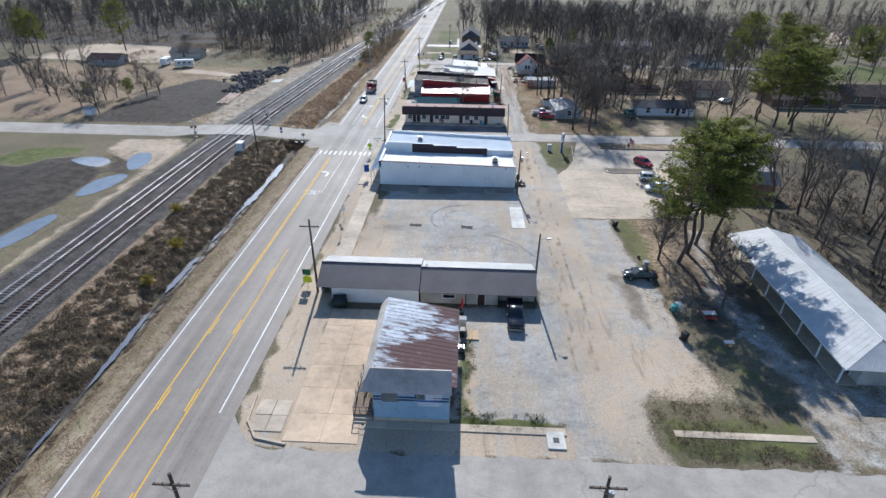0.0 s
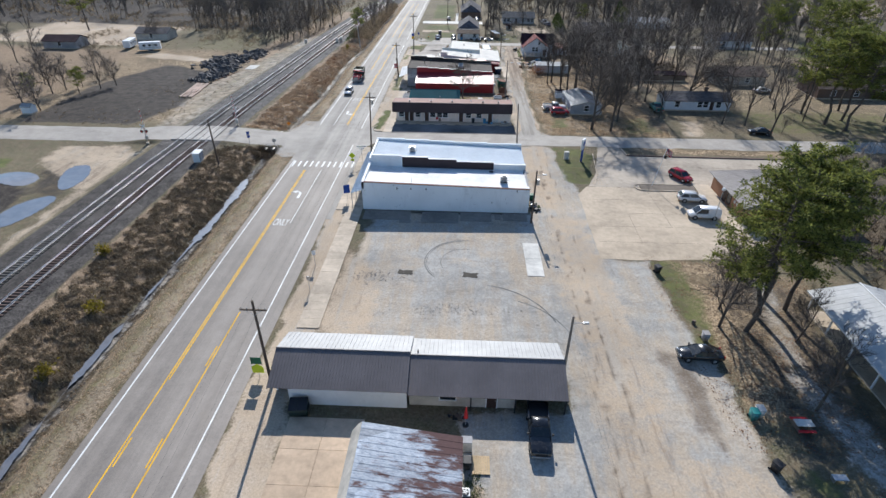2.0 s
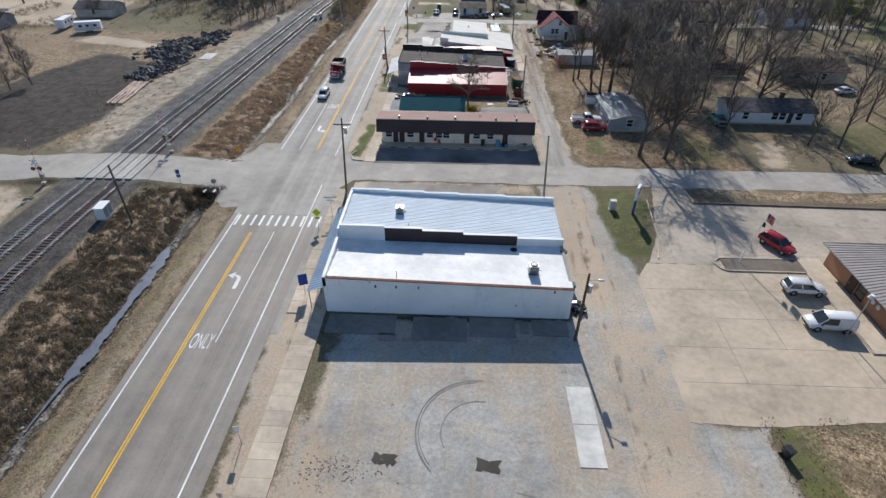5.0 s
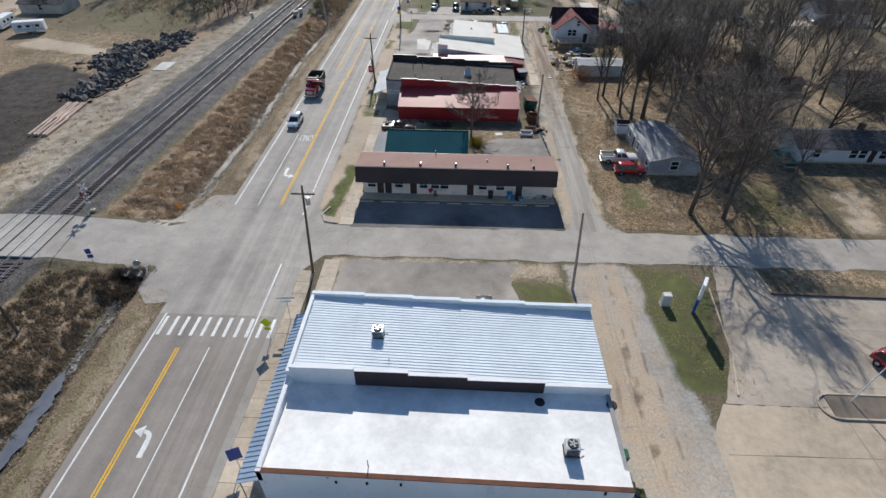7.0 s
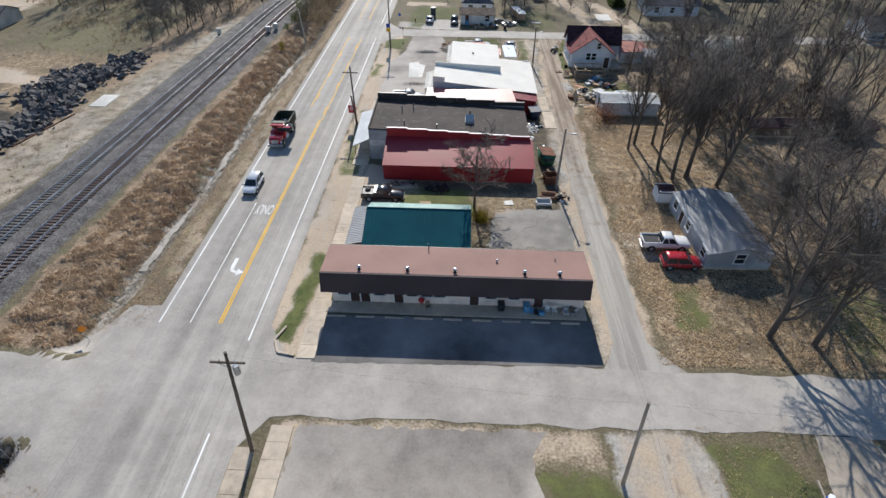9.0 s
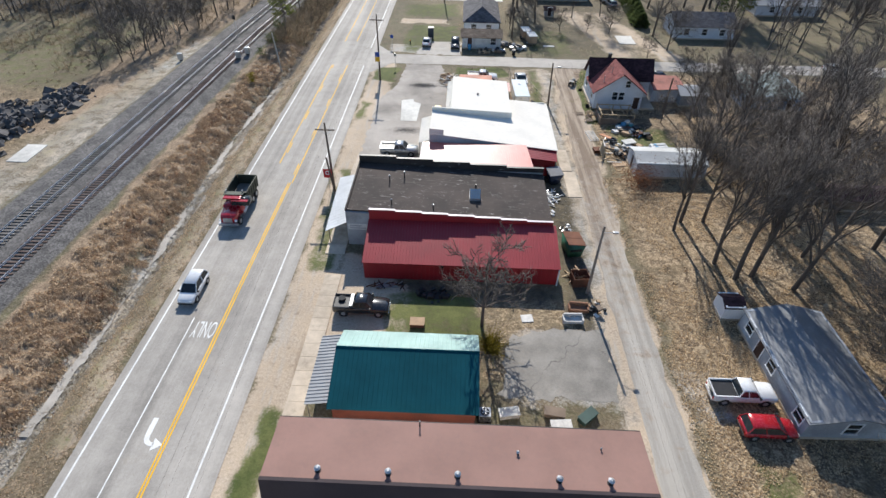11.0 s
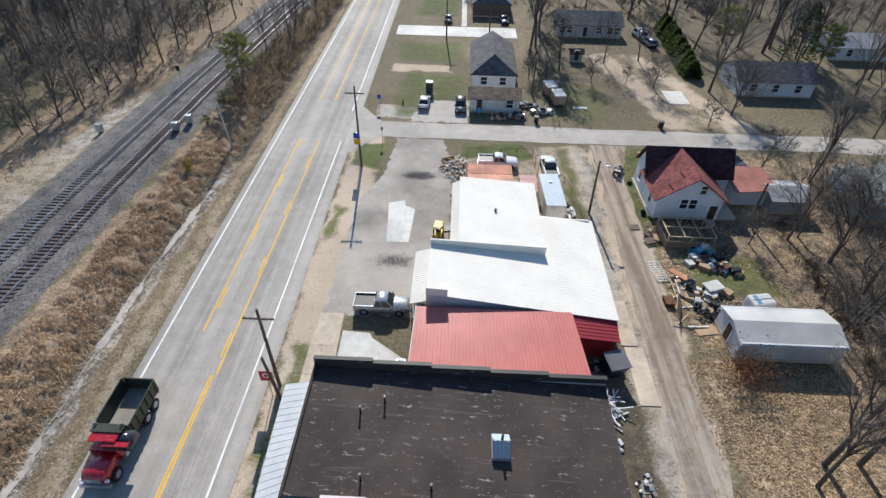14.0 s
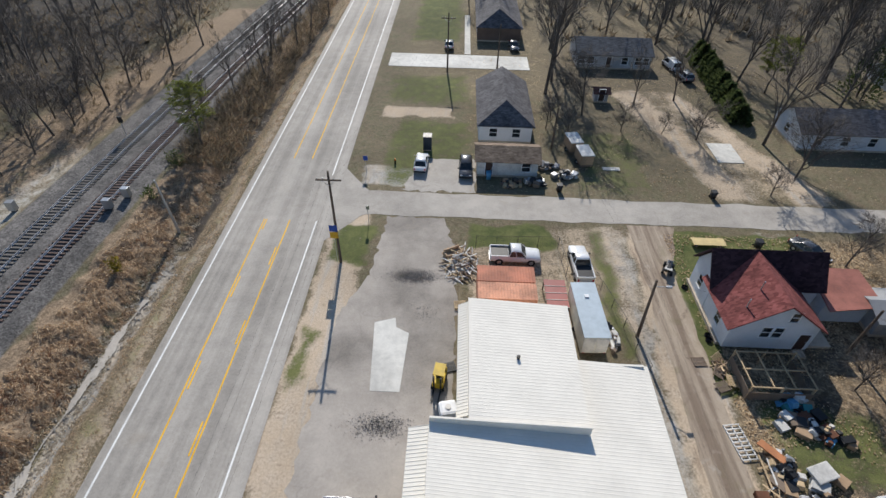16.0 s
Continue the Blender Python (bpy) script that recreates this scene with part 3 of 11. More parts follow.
def rect(x0, x1, y0, y1):
    return [(x0, y0), (x1, y0), (x1, y1), (x0, y1)]


COVER = []


def zone(kind, strength, feather, outline):
    """Marks one patch of ground cover."""
    COVER.append((kind, strength, feather, outline))


# gravel lots and lanes
zone("gravel", 1.0, 1.2, rect(-1, 10.5, 32.5, 51.5))
zone("gravel", 1.0, 1.5, rect(-15.5, 10.5, 59, 91))
zone("gravel", 0.95, 1.6, [(9.5, 28), (19, 28), (18, 36), (26, 42), (26.5, 52), (24.5, 68), (25, 79), (19, 79), (19, 100), (16.5, 121), (9.5, 121)])
zone("gravel", 0.6, 1.5, [(9.3, 128), (13, 128), (13, 222), (9.5, 222)])
zone("gravel", 0.55, 1.5, [(33, 28), (60, 28), (60, 45), (39, 44), (36, 58), (40, 76), (36, 76), (32, 56), (34, 40)])
zone("gravel", 0.5, 1.0, [(-1, 144), (10.5, 144), (10.5, 154), (0.5, 153)])
zone("gravel", 0.55, 2.0, rect(15.5, 20, 143, 150))
zone("gravel", 0.5, 1.5, [(-71, 128), (-63.5, 128), (-60, 200), (-58, 236), (-63, 236), (-69, 190), (-75, 160)])
zone("gravel", 0.7, 1.0, rect(-20.5, -9, 229, 234))
zone("gravel", 0.5, 1.4, rect(28, 33.5, 213, 222.5))
zone("gravel", 0.7, 1.2, rect(-18.5, -16.8, 112, 121))
zone("gravel", 0.5, 1.5, [(-22.8, 128), (-17.6, 128), (-17.6, 228), (-22.4, 222)])
zone("gravel", 0.45, 1.2, [(-22, 33), (-17, 33), (-18.5, 92), (-22.6, 92)])
zone("gravel", 0.62, 0.7, [(-41.6, 129), (-39.2, 129), (-37.8, 215), (-39.8, 215)])
zone("gravel", 0.5, 0.5, [(-41.0, 40), (-39.6, 40), (-39.8, 114), (-41.4, 114)])
# bare sandy earth
zone("sand", 0.9, 1.2, [(-22, 29), (-16, 29), (-17.5, 60), (-19.5, 92), (-22.6, 92)])
zone("sand", 0.65, 2.2, [(-19, 61), (-9, 61), (-12, 74), (-18, 82)])
zone("sand", 0.9, 1.0, rect(-21, 10, 28, 31.4))
zone("sand", 0.5, 1.8, [(12.5, 29), (16, 29), (17.5, 50), (17, 80), (16, 119), (13, 119), (13.5, 80), (12, 50)])
zone("sand", 0.6, 2.0, [(17, 36), (29, 36), (27, 46), (18, 48)])
zone("sand", 0.55, 1.2, [(9.5, 128), (12.6, 128), (12.6, 160), (9.5, 160)])
zone("sand", 0.75, 1.0, [(-17.8, 149), (-9, 149.5), (-9, 159), (-17.8, 165)])
zone("sand", 0.5, 1.5, rect(-6, 12, 203, 222))
zone("sand", 0.8, 1.2, [(-23, 128), (-17.6, 128), (-17.6, 228), (-22.3, 222)])
zone("sand", 0.7, 1.0, [(10.8, 130), (16.2, 130), (15.8, 160), (18, 222), (12.5, 222), (11, 160)])
zone("sand", 0.6, 1.5, rect(-19, 9, 117.5, 121.5))
zone("sand", 0.62, 2.0, [(-84, 108), (-68.5, 96), (-66.5, 50), (-64.5, 50), (-65, 112), (-70, 117), (-84, 116)])
zone("sand", 0.5, 2, [(-67, 40), (-64, 40), (-64, 118), (-67, 118)])
zone("sand", 0.42, 2, [(-69, 128), (-64, 128), (-60, 200), (-66, 236), (-74, 170)])
zone("green", 0.38, 2.5, [(-71, 140), (-66, 140), (-61, 236), (-67, 236)])
zone("sand", 0.62, 1.6, [(27, 228), (33, 228), (25, 262), (18.5, 262)])
zone("sand", 0.45, 2.5, [(27, 228), (43, 228), (31, 262), (19, 262)])
zone("soil", 0.4, 1.5, [(31.5, 232), (35, 232), (29, 256), (25.5, 256)])
zone("sand", 0.66, 1.6, [(37, 228), (43, 228), (31, 262), (27, 262)])
zone("sand", 0.8, 1.0, rect(-20, -8, 248.5, 252.5))
zone("sand", 0.6, 1.5, [(46, 128), (52, 128), (55, 140), (49, 140)])
zone("sand", 0.7, 2, [(-110, 195), (-78, 186), (-78, 191), (-108, 203)])
zone("sand", 0.8, 4, [(-190, 218), (-120, 210), (-118, 250), (-185, 262)])
zone("sand", 0.6, 6, [(130, 300), (400, 300), (400, 380), (150, 350)])
zone("sand", 0.7, 0.6, [(0.2, 33), (1.8, 33), (1.2, 44), (0.1, 44)])
zone("sand", 0.66, 2.0, [(10, 93), (16, 93), (15.8, 121), (9.9, 121)])
zone("sand", 0.58, 2.5, [(11, 30), (19, 30), (20, 60), (19, 92), (11, 92)])
zone("sand", 0.5, 0.8, [(-37.6, 20), (-34.9, 20), (-34.9, 110), (-37.6, 112)])
zone("sand", 0.52, 0.8, [(-37.4, 137), (-34.9, 138), (-34.9, 330), (-36.9, 330)])
# leaf litter under the trees
zone("leaf", 1.0, 3, [(16.5, 128), (45, 128), (45, 182), (17, 182)])
zone("leaf", 0.75, 2.5, [(27, 50), (38, 56), (44, 76), (27, 80), (26, 64)])
zone("soil", 0.5, 2.5, [(29, 44), (40, 50), (44, 74), (31, 76), (29, 58)])
zone("green", 0.55, 1.2, [(24.6, 79), (25.0, 62), (27.4, 60), (29.5, 72), (29, 79)])
zone("leaf", 0.8, 4, rect(34, 70, 165, 221))
zone("leaf", 0.7, 1.2, rect(32, 70, 118, 121.6))
zone("leaf", 0.42, 4, [(-20, 252), (60, 262), (90, 330), (-20, 330)])
zone("soil", 0.42, 4, [(8, 232), (28, 232), (36, 262), (60, 240), (66, 300), (8, 290)])
zone("leaf", 0.55, 1.0, rect(-3, 9, 146, 158))
zone("leaf", 0.4, 4, [(46, 60), (90, 60), (90, 110), (60, 110), (52, 84)])
zone("soil", 0.5, 5, [(44, 30), (120, 30), (120, 112), (58, 112), (52, 84), (51, 60)])
zone("leaf", 0.5, 8, rect(45, 130, 128, 215))
zone("leaf", 0.6, 8, rect(-140, -66, 128, 210))
zone("leaf", 0.85, 2, [(17.5, 183), (44, 183), (44, 215), (19, 215), (17, 197)])
# green grass
zone("green", 0.42, 0.8, [(-38.6, 20), (-35.2, 20), (-35.2, 110), (-38.6, 112)])
zone("green", 0.4, 0.8, [(-38.0, 136), (-35.2, 138), (-35.2, 330), (-37.6, 330)])
zone("green", 0.6, 1.2, [(18.6, 133), (22.5, 132), (23, 140), (19.5, 141)])
zone("green", 0.62, 1.0, [(-22.1, 196.5), (-20.2, 198), (-19.9, 204), (-21.9, 206)])
zone("green", 0.55, 0.8, [(-22.0, 163), (-19.6, 162.6), (-20.4, 176), (-21.8, 177)])
zone("green", 0.6, 0.5, [(-0.6, 32.5), (0.9, 32.5), (0.6, 45), (-0.7, 45)])
zone("green", 0.58, 0.8, [(16.2, 120.5), (17.5, 103), (22.5, 103), (24.5, 117), (22, 120.5)])
zone("green", 0.6, 0.8, rect(3, 9.8, 114.0, 117.6))
zone("green", 0.8, 1.0, [(-21.5, 129.5), (-19.4, 129.5), (-18.4, 143), (-20.8, 143)])
zone("green", 0.62, 1.2, rect(-12, -1.5, 150.5, 158))
zone("soil", 0.5, 1.0, rect(-15.5, 6.5, 156.2, 159.9))
zone("green", 0.6, 0.8, rect(-21.5, -18.6, 160, 182))
zone("green", 0.7, 1.0, [(-22, 213.5), (-17, 213), (-16, 221), (-21.5, 221)])
zone("green", 0.75, 0.8, rect(-6.3, 4.5, 217, 222))
zone("green", 0.85, 0.8, [(16.0, 198), (18.8, 198), (18.9, 214), (34, 216), (34, 221.5), (17, 221.5)])
zone("green", 0.5, 1.2, [(28, 44), (32, 34), (34, 38), (31, 46), (30, 52)])
zone("green", 0.75, 0.8, rect(-0.6, 8, 31.3, 33.2))
zone("green", 0.55, 1.0, rect(19, 33.5, 28.6, 34.5))
zone("green", 0.5, 1.5, [(25.5, 79), (26, 72), (29, 73), (29, 79)])
zone("green", 0.55, 2.5, [(34, 129), (44, 129), (42, 142), (35, 140)])
zone("green", 0.6, 2, rect(-18, -5, 229, 248))
zone("green", 0.6, 3, rect(-20, -5, 253, 266))
zone("green", 0.65, 3, rect(-18, -6, 282, 330))
zone("green", 0.42, 6, [(-110, 210), (-74, 200), (-72, 240), (-100, 250)])
zone("green", 0.8, 2.5, [(-104, 97), (-101, 108), (-88, 109), (-86, 103), (-92, 97)])
zone("green", 0.5, 5, rect(62, 110, 130, 150))
zone("green", 0.6, 1.2, rect(8, 10.5, 202, 221))
zone("green", 0.6, 2, [(18, 190), (30, 190), (30, 197), (19, 200)])
zone("green", 0.5, 2, rect(9, 20, 229, 246))
zone("green", 0.8, 6, [(110, 210), (170, 200), (190, 235), (130, 240)])
zone("green", 0.9, 10, [(-260, 480), (-120, 420), (-90, 470), (-240, 560)])
zone("green", 0.3, 6, [(-120, 205), (-66, 205), (-62, 330), (-120, 330)])
# dry reeds and brush
zone("brush", 1.0, 1.0, [(-51.5, 10), (-42.3, 10), (-42.3, 118), (-51.5, 112)])
zone("brush", 1.0, 1.0, [(-50, 127.5), (-42, 127.5), (-41, 200), (-39, 280), (-36, 420), (-40, 420), (-45.2, 250), (-48, 190)])
zone("brush", 0.5, 0.6, [(-39.6, 10), (-34.4, 10), (-34.4, 112), (-39.6, 114)])
zone("brush", 0.5, 0.6, [(-39.2, 129), (-34.4, 134), (-34.4, 420), (-38.6, 420)])
zone("brush", 0.55, 3, rect(48, 70, 84, 96))
zone("brush", 0.75, 3, [(-76, 186), (-68, 190), (-60, 236), (-52, 300), (-62, 300), (-74, 240)])
zone("brush", 0.7, 8, [(-200, 130), (-108, 130), (-112, 205), (-200, 215)])
# dark soil, and one patch of tree shade laid down as soil
zone("soil", 0.45, 2, rect(22, 44, 184, 206))
zone("soil", 0.25, 1.0, [(-51.5, 10), (-42.3, 10), (-42.3, 116), (-51.5, 112)])
# shade under the big crowns, painted into the ground colour
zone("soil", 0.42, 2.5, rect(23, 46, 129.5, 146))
zone("soil", 1.0, 2.0, [(-125, 50), (-76, 54), (-74.5, 84), (-76, 95), (-86, 101), (-94, 96), (-125, 98)])
zone("soil", 0.6, 1.5, [(-76, 95), (-70, 92), (-68.5, 103), (-74, 107), (-80, 104)])
zone("soil", 0.9, 3, [(-103, 129), (-76, 129), (-71, 145), (-80, 178), (-96, 186), (-104, 160)])
zone("soil", 0.7, 0.6, [(-41.6, 10), (-39.4, 10), (-39.4, 116), (-41.6, 116)])
zone("soil", 0.7, 0.6, [(-39.8, 215), (-38, 215), (-37.2, 300), (-39.2, 300)])
zone("soil", 0.6, 1.5, [(19, 186), (28, 186), (27, 200), (20, 200)])
zone("soil", 0.7, 0.6, rect(20, 33, 28.8, 31.3))
zone("soil", 0.5, 1.0, rect(6.6, 11.5, 153, 184))
zone("soil", 0.75, 1.2, rect(-15, -12, 188, 193))
zone("soil", 0.6, 1.0, rect(-13, -9.5, 206, 210))
zone("soil", 0.8, 0.7, [(-17, 88.6), (9.5, 88.6), (9.5, 91.6), (-17, 91.6)])
zone("soil", 0.8, 10, [(-300, 260), (-70, 245), (-60, 460), (-300, 460)])
zone("soil", 0.5, 10, rect(45, 300, 262, 460))
# wheel ruts and damp earth
zone("mud", 0.6, 0.5, [(-14, 211.6), (-10.5, 213.6), (-9.2, 211.2), (-12, 210.8)])
zone("mud", 0.58, 0.4, [(12.6, 40), (13.2, 40), (13.8, 119), (13.1, 119)])
zone("mud", 0.58, 0.4, [(14.4, 40), (15.0, 40), (15.4, 119), (14.8, 119)])
zone("mud", 0.42, 1.0, [(15, 52), (16.5, 52), (19, 78), (17.6, 78)])
zone("mud", 0.4, 1.0, [(11.4, 34), (12.6, 34), (12.2, 60), (11.2, 60)])
zone("mud", 0.55, 1.5, [(20, 50), (24, 46), (24, 60), (20, 62)])


def ground():
    def axis(stops):
        out = []
        for a, b, s in stops:
            out += list(np.arange(a, b, s))
        return np.array(out + [stops[-1][1]])

    xs = axis([(-2600, -400, 220), (-400, -120, 14), (-120, -68, 2.0), (-68, -52, 0.6), (-52, -38, 0.35), (-38, 48, 0.6), (48, 100, 2.0), (100, 400, 15), (400, 2600, 220)])
    ys = axis([(-1200, -60, 120), (-60, 12, 8), (12, 250, 0.42), (250, 330, 1.6), (330, 700, 10), (700, 3400, 270)])
    X, Y = np.meshgrid(xs, ys, indexing="ij")
    co = np.stack([X, Y, land(X, Y)], -1).reshape(-1, 3)
    n, m = len(xs), len(ys)
    q = (np.arange(n - 1)[:, None] * m + np.arange(m - 1)[None]).ravel()
    f = np.stack([q, q + m, q + m + 1, q + 1], 1)
    me = bpy.data.meshes.new("ground")
    me.vertices.add(len(co)), me.loops.add(4 * len(f)), me.polygons.add(len(f))
    me.vertices.foreach_set("co", co.ravel())
    me.loops.foreach_set("vertex_index", f.ravel().astype(np.int32))
    me.polygons.foreach_set("loop_start", np.arange(0, 4 * len(f), 4, dtype=np.int32))
    me.polygons.foreach_set("use_smooth", np.ones(len(f), bool))
    me.update(calc_edges=True)
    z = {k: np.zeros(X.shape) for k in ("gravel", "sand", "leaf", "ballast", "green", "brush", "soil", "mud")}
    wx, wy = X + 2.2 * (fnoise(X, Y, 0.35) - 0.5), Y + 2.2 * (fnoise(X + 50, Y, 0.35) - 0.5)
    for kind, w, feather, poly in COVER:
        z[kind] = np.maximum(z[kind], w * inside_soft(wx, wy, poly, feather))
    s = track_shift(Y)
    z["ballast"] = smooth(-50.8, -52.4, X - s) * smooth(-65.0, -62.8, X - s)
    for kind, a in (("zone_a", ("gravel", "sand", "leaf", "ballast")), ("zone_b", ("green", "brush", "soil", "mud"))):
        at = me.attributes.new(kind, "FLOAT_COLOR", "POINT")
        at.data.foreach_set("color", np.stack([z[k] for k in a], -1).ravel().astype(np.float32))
    me.materials.append(GROUND)
    return tagged(new("ground", me), "winter ground of dry grass, bare earth, gravel and leaf litter", "ground", "", "structure")


ground()

# ---- roads ----
_ys = np.concatenate([np.arange(-60, 0, 10), np.arange(0, 340, 1.0), np.arange(340, 1000, 20.0)])
_xs = np.array([-34.72, -34.5, -33, -30, -26, -23.2, -22.5])
sheet("road_shoulder", np.array([-22.49, -22.0, -21.64]), np.arange(88, 119.1, 1.0), 0.028, ROAD, "pale worn road shoulder beside the walk", "road"), sheet("road_south", _xs, _ys[_ys <= 111], 0.03, ROAD_SOUTH, "darker worn three-lane highway with painted lines", "road"), sheet("road_north", _xs, _ys[_ys >= 111], 0.03, ROAD, "pale worn three-lane highway with painted lines", "road")


def strip(name, us, lo, hi, n, lift, material, label, category, along="x"):
    """A street whose edges are curves lo(u) and hi(u) along x or y."""
    us = np.asarray(us, float)
    t = np.linspace(0, 1, n)
    V = lo(us)[:, None] * (1 - t) + hi(us)[:, None] * t
    U = np.repeat(us[:, None], n, 1)
    X, Y = (U, V) if along == "x" else (V, U)
    co = np.stack([X, Y, land(X, Y) + lift], -1).reshape(-1, 3)
    q = (np.arange(len(us) - 1)[:, None] * n + np.arange(n - 1)[None]).ravel()
    f = np.stack([q, q + n, q + n + 1, q + 1], 1)
    if along == "y":
        f = f[:, ::-1]
    me = bpy.data.meshes.new(name)
    me.from_pydata(co.tolist(), [], f.tolist())
    me.polygons.foreach_set("use_smooth", np.ones(len(f), bool))
    me.materials.append(material)
    return tagged(new(name, me), label, category, "", "structure")


def ragged(u, a, s):
    return a * 2 * (fnoise(u, 13.7, s) - 0.5)


strip("side_street_near", np.arange(-22.6, 90, 0.5), lambda u: 17.5 + 0 * u - np.clip((-20.0 - u) * 1.2, 0, 4), lambda u: 28.2 + ragged(u, 0.5, 0.5) + np.clip((-19.8 - u) * 1.3, 0, 5), 12, 0.024, STREET, "cracked grey side street", "street")
strip("cross_street_west", np.arange(-160, -34.4, 0.5), lambda u: 118.5 + ragged(u, 0.35, 0.4) - np.clip((u + 42.5) * 1.1, 0, 6), lambda u: 126.9 + ragged(u + 40, 0.35, 0.4) + np.clip((u + 44) * 1.1, 0, 7), 14, 0.026, STREET, "pale worn street over the railway crossing", "street")
strip("cross_street_east", np.arange(-22.6, 120, 0.5), lambda u: 121.4 + ragged(u, 0.5, 0.35) - np.clip((-19.6 - u) * 1.5, 0, 7), lambda u: 127.6 + ragged(u + 40, 0.4, 0.35) + np.clip((-19.8 - u) * 1.5, 0, 7), 10, 0.026, STREET, "pale worn side street", "street")
strip("side_street_far", np.arange(-22.6, 120, 0.5), lambda u: 222.7 + ragged(u, 0.35, 0.35) - np.clip((-18.8 - u) * 1.4, 0, 6), lambda u: 227.7 + ragged(u + 40, 0.35, 0.35) + np.clip((-18.8 - u) * 1.4, 0, 6), 10, 0.026, STREET, "grey side street past the houses", "street")
strip("lane", np.arange(127, 223, 0.5), lambda u: 11.75 + 0.032 * np.clip(u - 160, 0, 99) + ragged(u, 0.35, 0.3) - np.clip((131 - u) * 0.4, 0, 2), lambda u: 15.1 + 0.036 * np.clip(u - 160, 0, 99) + ragged(u + 40, 0.4, 0.3) + np.clip((131 - u) * 0.8, 0, 3) + np.clip((u - 215) * 0.3, 0, 2), 6, 0.014, LANE, "narrow back lane worn from grey gravel into brown ruts", "lane", "y")
# paved lots
blob([(-17.5, 111), (8.8, 110), (3.2, 114.5), (2.6, 118.6), (4, 120.9), (-17, 120.6)], 0.018, LOT, "corner_lot", "worn asphalt corner lot beside the white building", "parking lot", 0.25)
# strip in the motel's cast shade, which its colour darkens further
blob([(-17.4, 127.2), (10.2, 127.8), (10.0, 133.6), (-17.4, 133.3)], 0.03, SHADE_ASPHALT, "motel_lot", "asphalt parking strip before the motel, darkened in colour for its shade", "parking lot", 0.1)
blob([(-19.4, 186), (-9.5, 186), (-9.3, 192), (-7.2, 193), (-7.0, 215), (-8.5, 222.5), (-15.5, 222.5), (-16.4, 213), (-19.0, 205)], 0.018, LOT, "yard_lot", "worn asphalt yard beside the white warehouse", "parking lot", 0.3)
blob([(18.2, 79), (18.6, 99), (20.6, 102.2), (44, 102.2), (44, 84), (38, 80), (25, 78.8)], 0.02, CONC_LOT, "concrete_lot", "tan concrete parking lot with joints", "parking lot", 0.08)

blob([(20.9, 102.25), (23.4, 108), (26.5, 121.5), (31, 121.4), (31.4, 116.8), (62, 116.6), (62, 102.25)], 0.02, LOT_DARK, "asphalt_lot", "worn tan concrete lot beside the street", "parking lot", 0.08)
blob([(-0.4, 145.2), (10.3, 145.2), (10.3, 153.4), (4, 153.2), (0.6, 151.8)], 0.016, m_asphalt("broken_asphalt", (0.27, 0.25, 0.22), 0.5, False, 0.4), "back_yard_paving", "broken asphalt patch behind the green-roofed shed", "paving", 0.4)
blob([(-14.5, 228.2), (-4.7, 228.2), (-4.9, 236.5), (-12.5, 236.0)], 0.016, STREET, "parking_apron", "grey gravelled parking apron before the white garage", "parking", 0.35)

def marking(name, cells, material, label, parent=None):
    bm = bmesh.new()
    for poly in cells:
        vs = [bm.verts.new((x, y, float(land(x, y)) + 0.038)) for x, y in poly]
        bm.faces.new(vs)
    bmesh.ops.recalc_face_normals(bm, faces=bm.faces)
    for f in bm.faces:
        if f.normal.z < 0:
            f.normal_flip()
    r = bmesh.ops.extrude_face_region(bm, geom=list(bm.faces))
    bmesh.ops.translate(bm, verts=[v for v in r["geom"] if isinstance(v, bmesh.types.BMVert)], vec=(0, 0, 0.004))
    return solo(name, bm, material, label, "road marking", "structure")


def line_strip(name, x, y0, y1, w, material, label, dash=None):
    cells = []
    y = y0
    step = dash[0] if dash else 12.0
    gap = dash[1] if dash else 0.0
    while y < y1 - 0.01:
        e = min(y + step, y1)
        cells.append([(x - w / 2, y), (x + w / 2, y), (x + w / 2, e), (x - w / 2, e)])
        y = e + gap
    return marking(name, cells, material, label)


for y0, y1 in ((-40, 111), (131.5, 900)):
    line_strip("edge_line", -33.95, y0, y1, 0.17, LINE, "worn white edge line")
for y0, y1 in ((32, 119.5), (129.5, 221), (231, 900)):
    line_strip("edge_line", -24.15, y0, y1, 0.17, LINE, "worn white edge line")
for dx in (-0.13, 0.13):
    line_strip("centre_line", -30.72 + dx, 54, 106.4, 0.14, YELLOW, "double yellow line")
    line_strip("centre_line", -27.75 + dx, 131.6, 178, 0.14, YELLOW, "double yellow line")
line_strip("centre_line", -30.85, -40, 54, 0.14, YELLOW, "yellow line"), line_strip("centre_line", -27.4, -40, 65, 0.14, YELLOW, "yellow line")
line_strip("centre_line", -30.55, -40, 54, 0.14, YELLOW, "broken yellow line", (3, 9)), line_strip("centre_line", -27.7, -40, 62, 0.14, YELLOW, "broken yellow line", (3, 9))
line_strip("centre_line", -27.4, 178, 221, 0.14, YELLOW, "yellow line"), line_strip("centre_line", -30.5, 183, 221, 0.14, YELLOW, "yellow line")
line_strip("centre_line", -27.7, 180, 221, 0.14, YELLOW, "broken yellow line", (3, 8)), line_strip("centre_line", -30.2, 186, 221, 0.14, YELLOW, "broken yellow line", (3, 8))
for dx in (-2.9, -0.3):
    line_strip("centre_line", -27.5 + dx, 235, 330, 0.14, YELLOW, "yellow line")
line_strip("turn_lane_line", -27.65, 86.5, 106.6, 0.12, LINE, "white turn lane line"), line_strip("turn_lane_line", -30.8, 131.6, 153, 0.12, LINE, "white turn lane line")
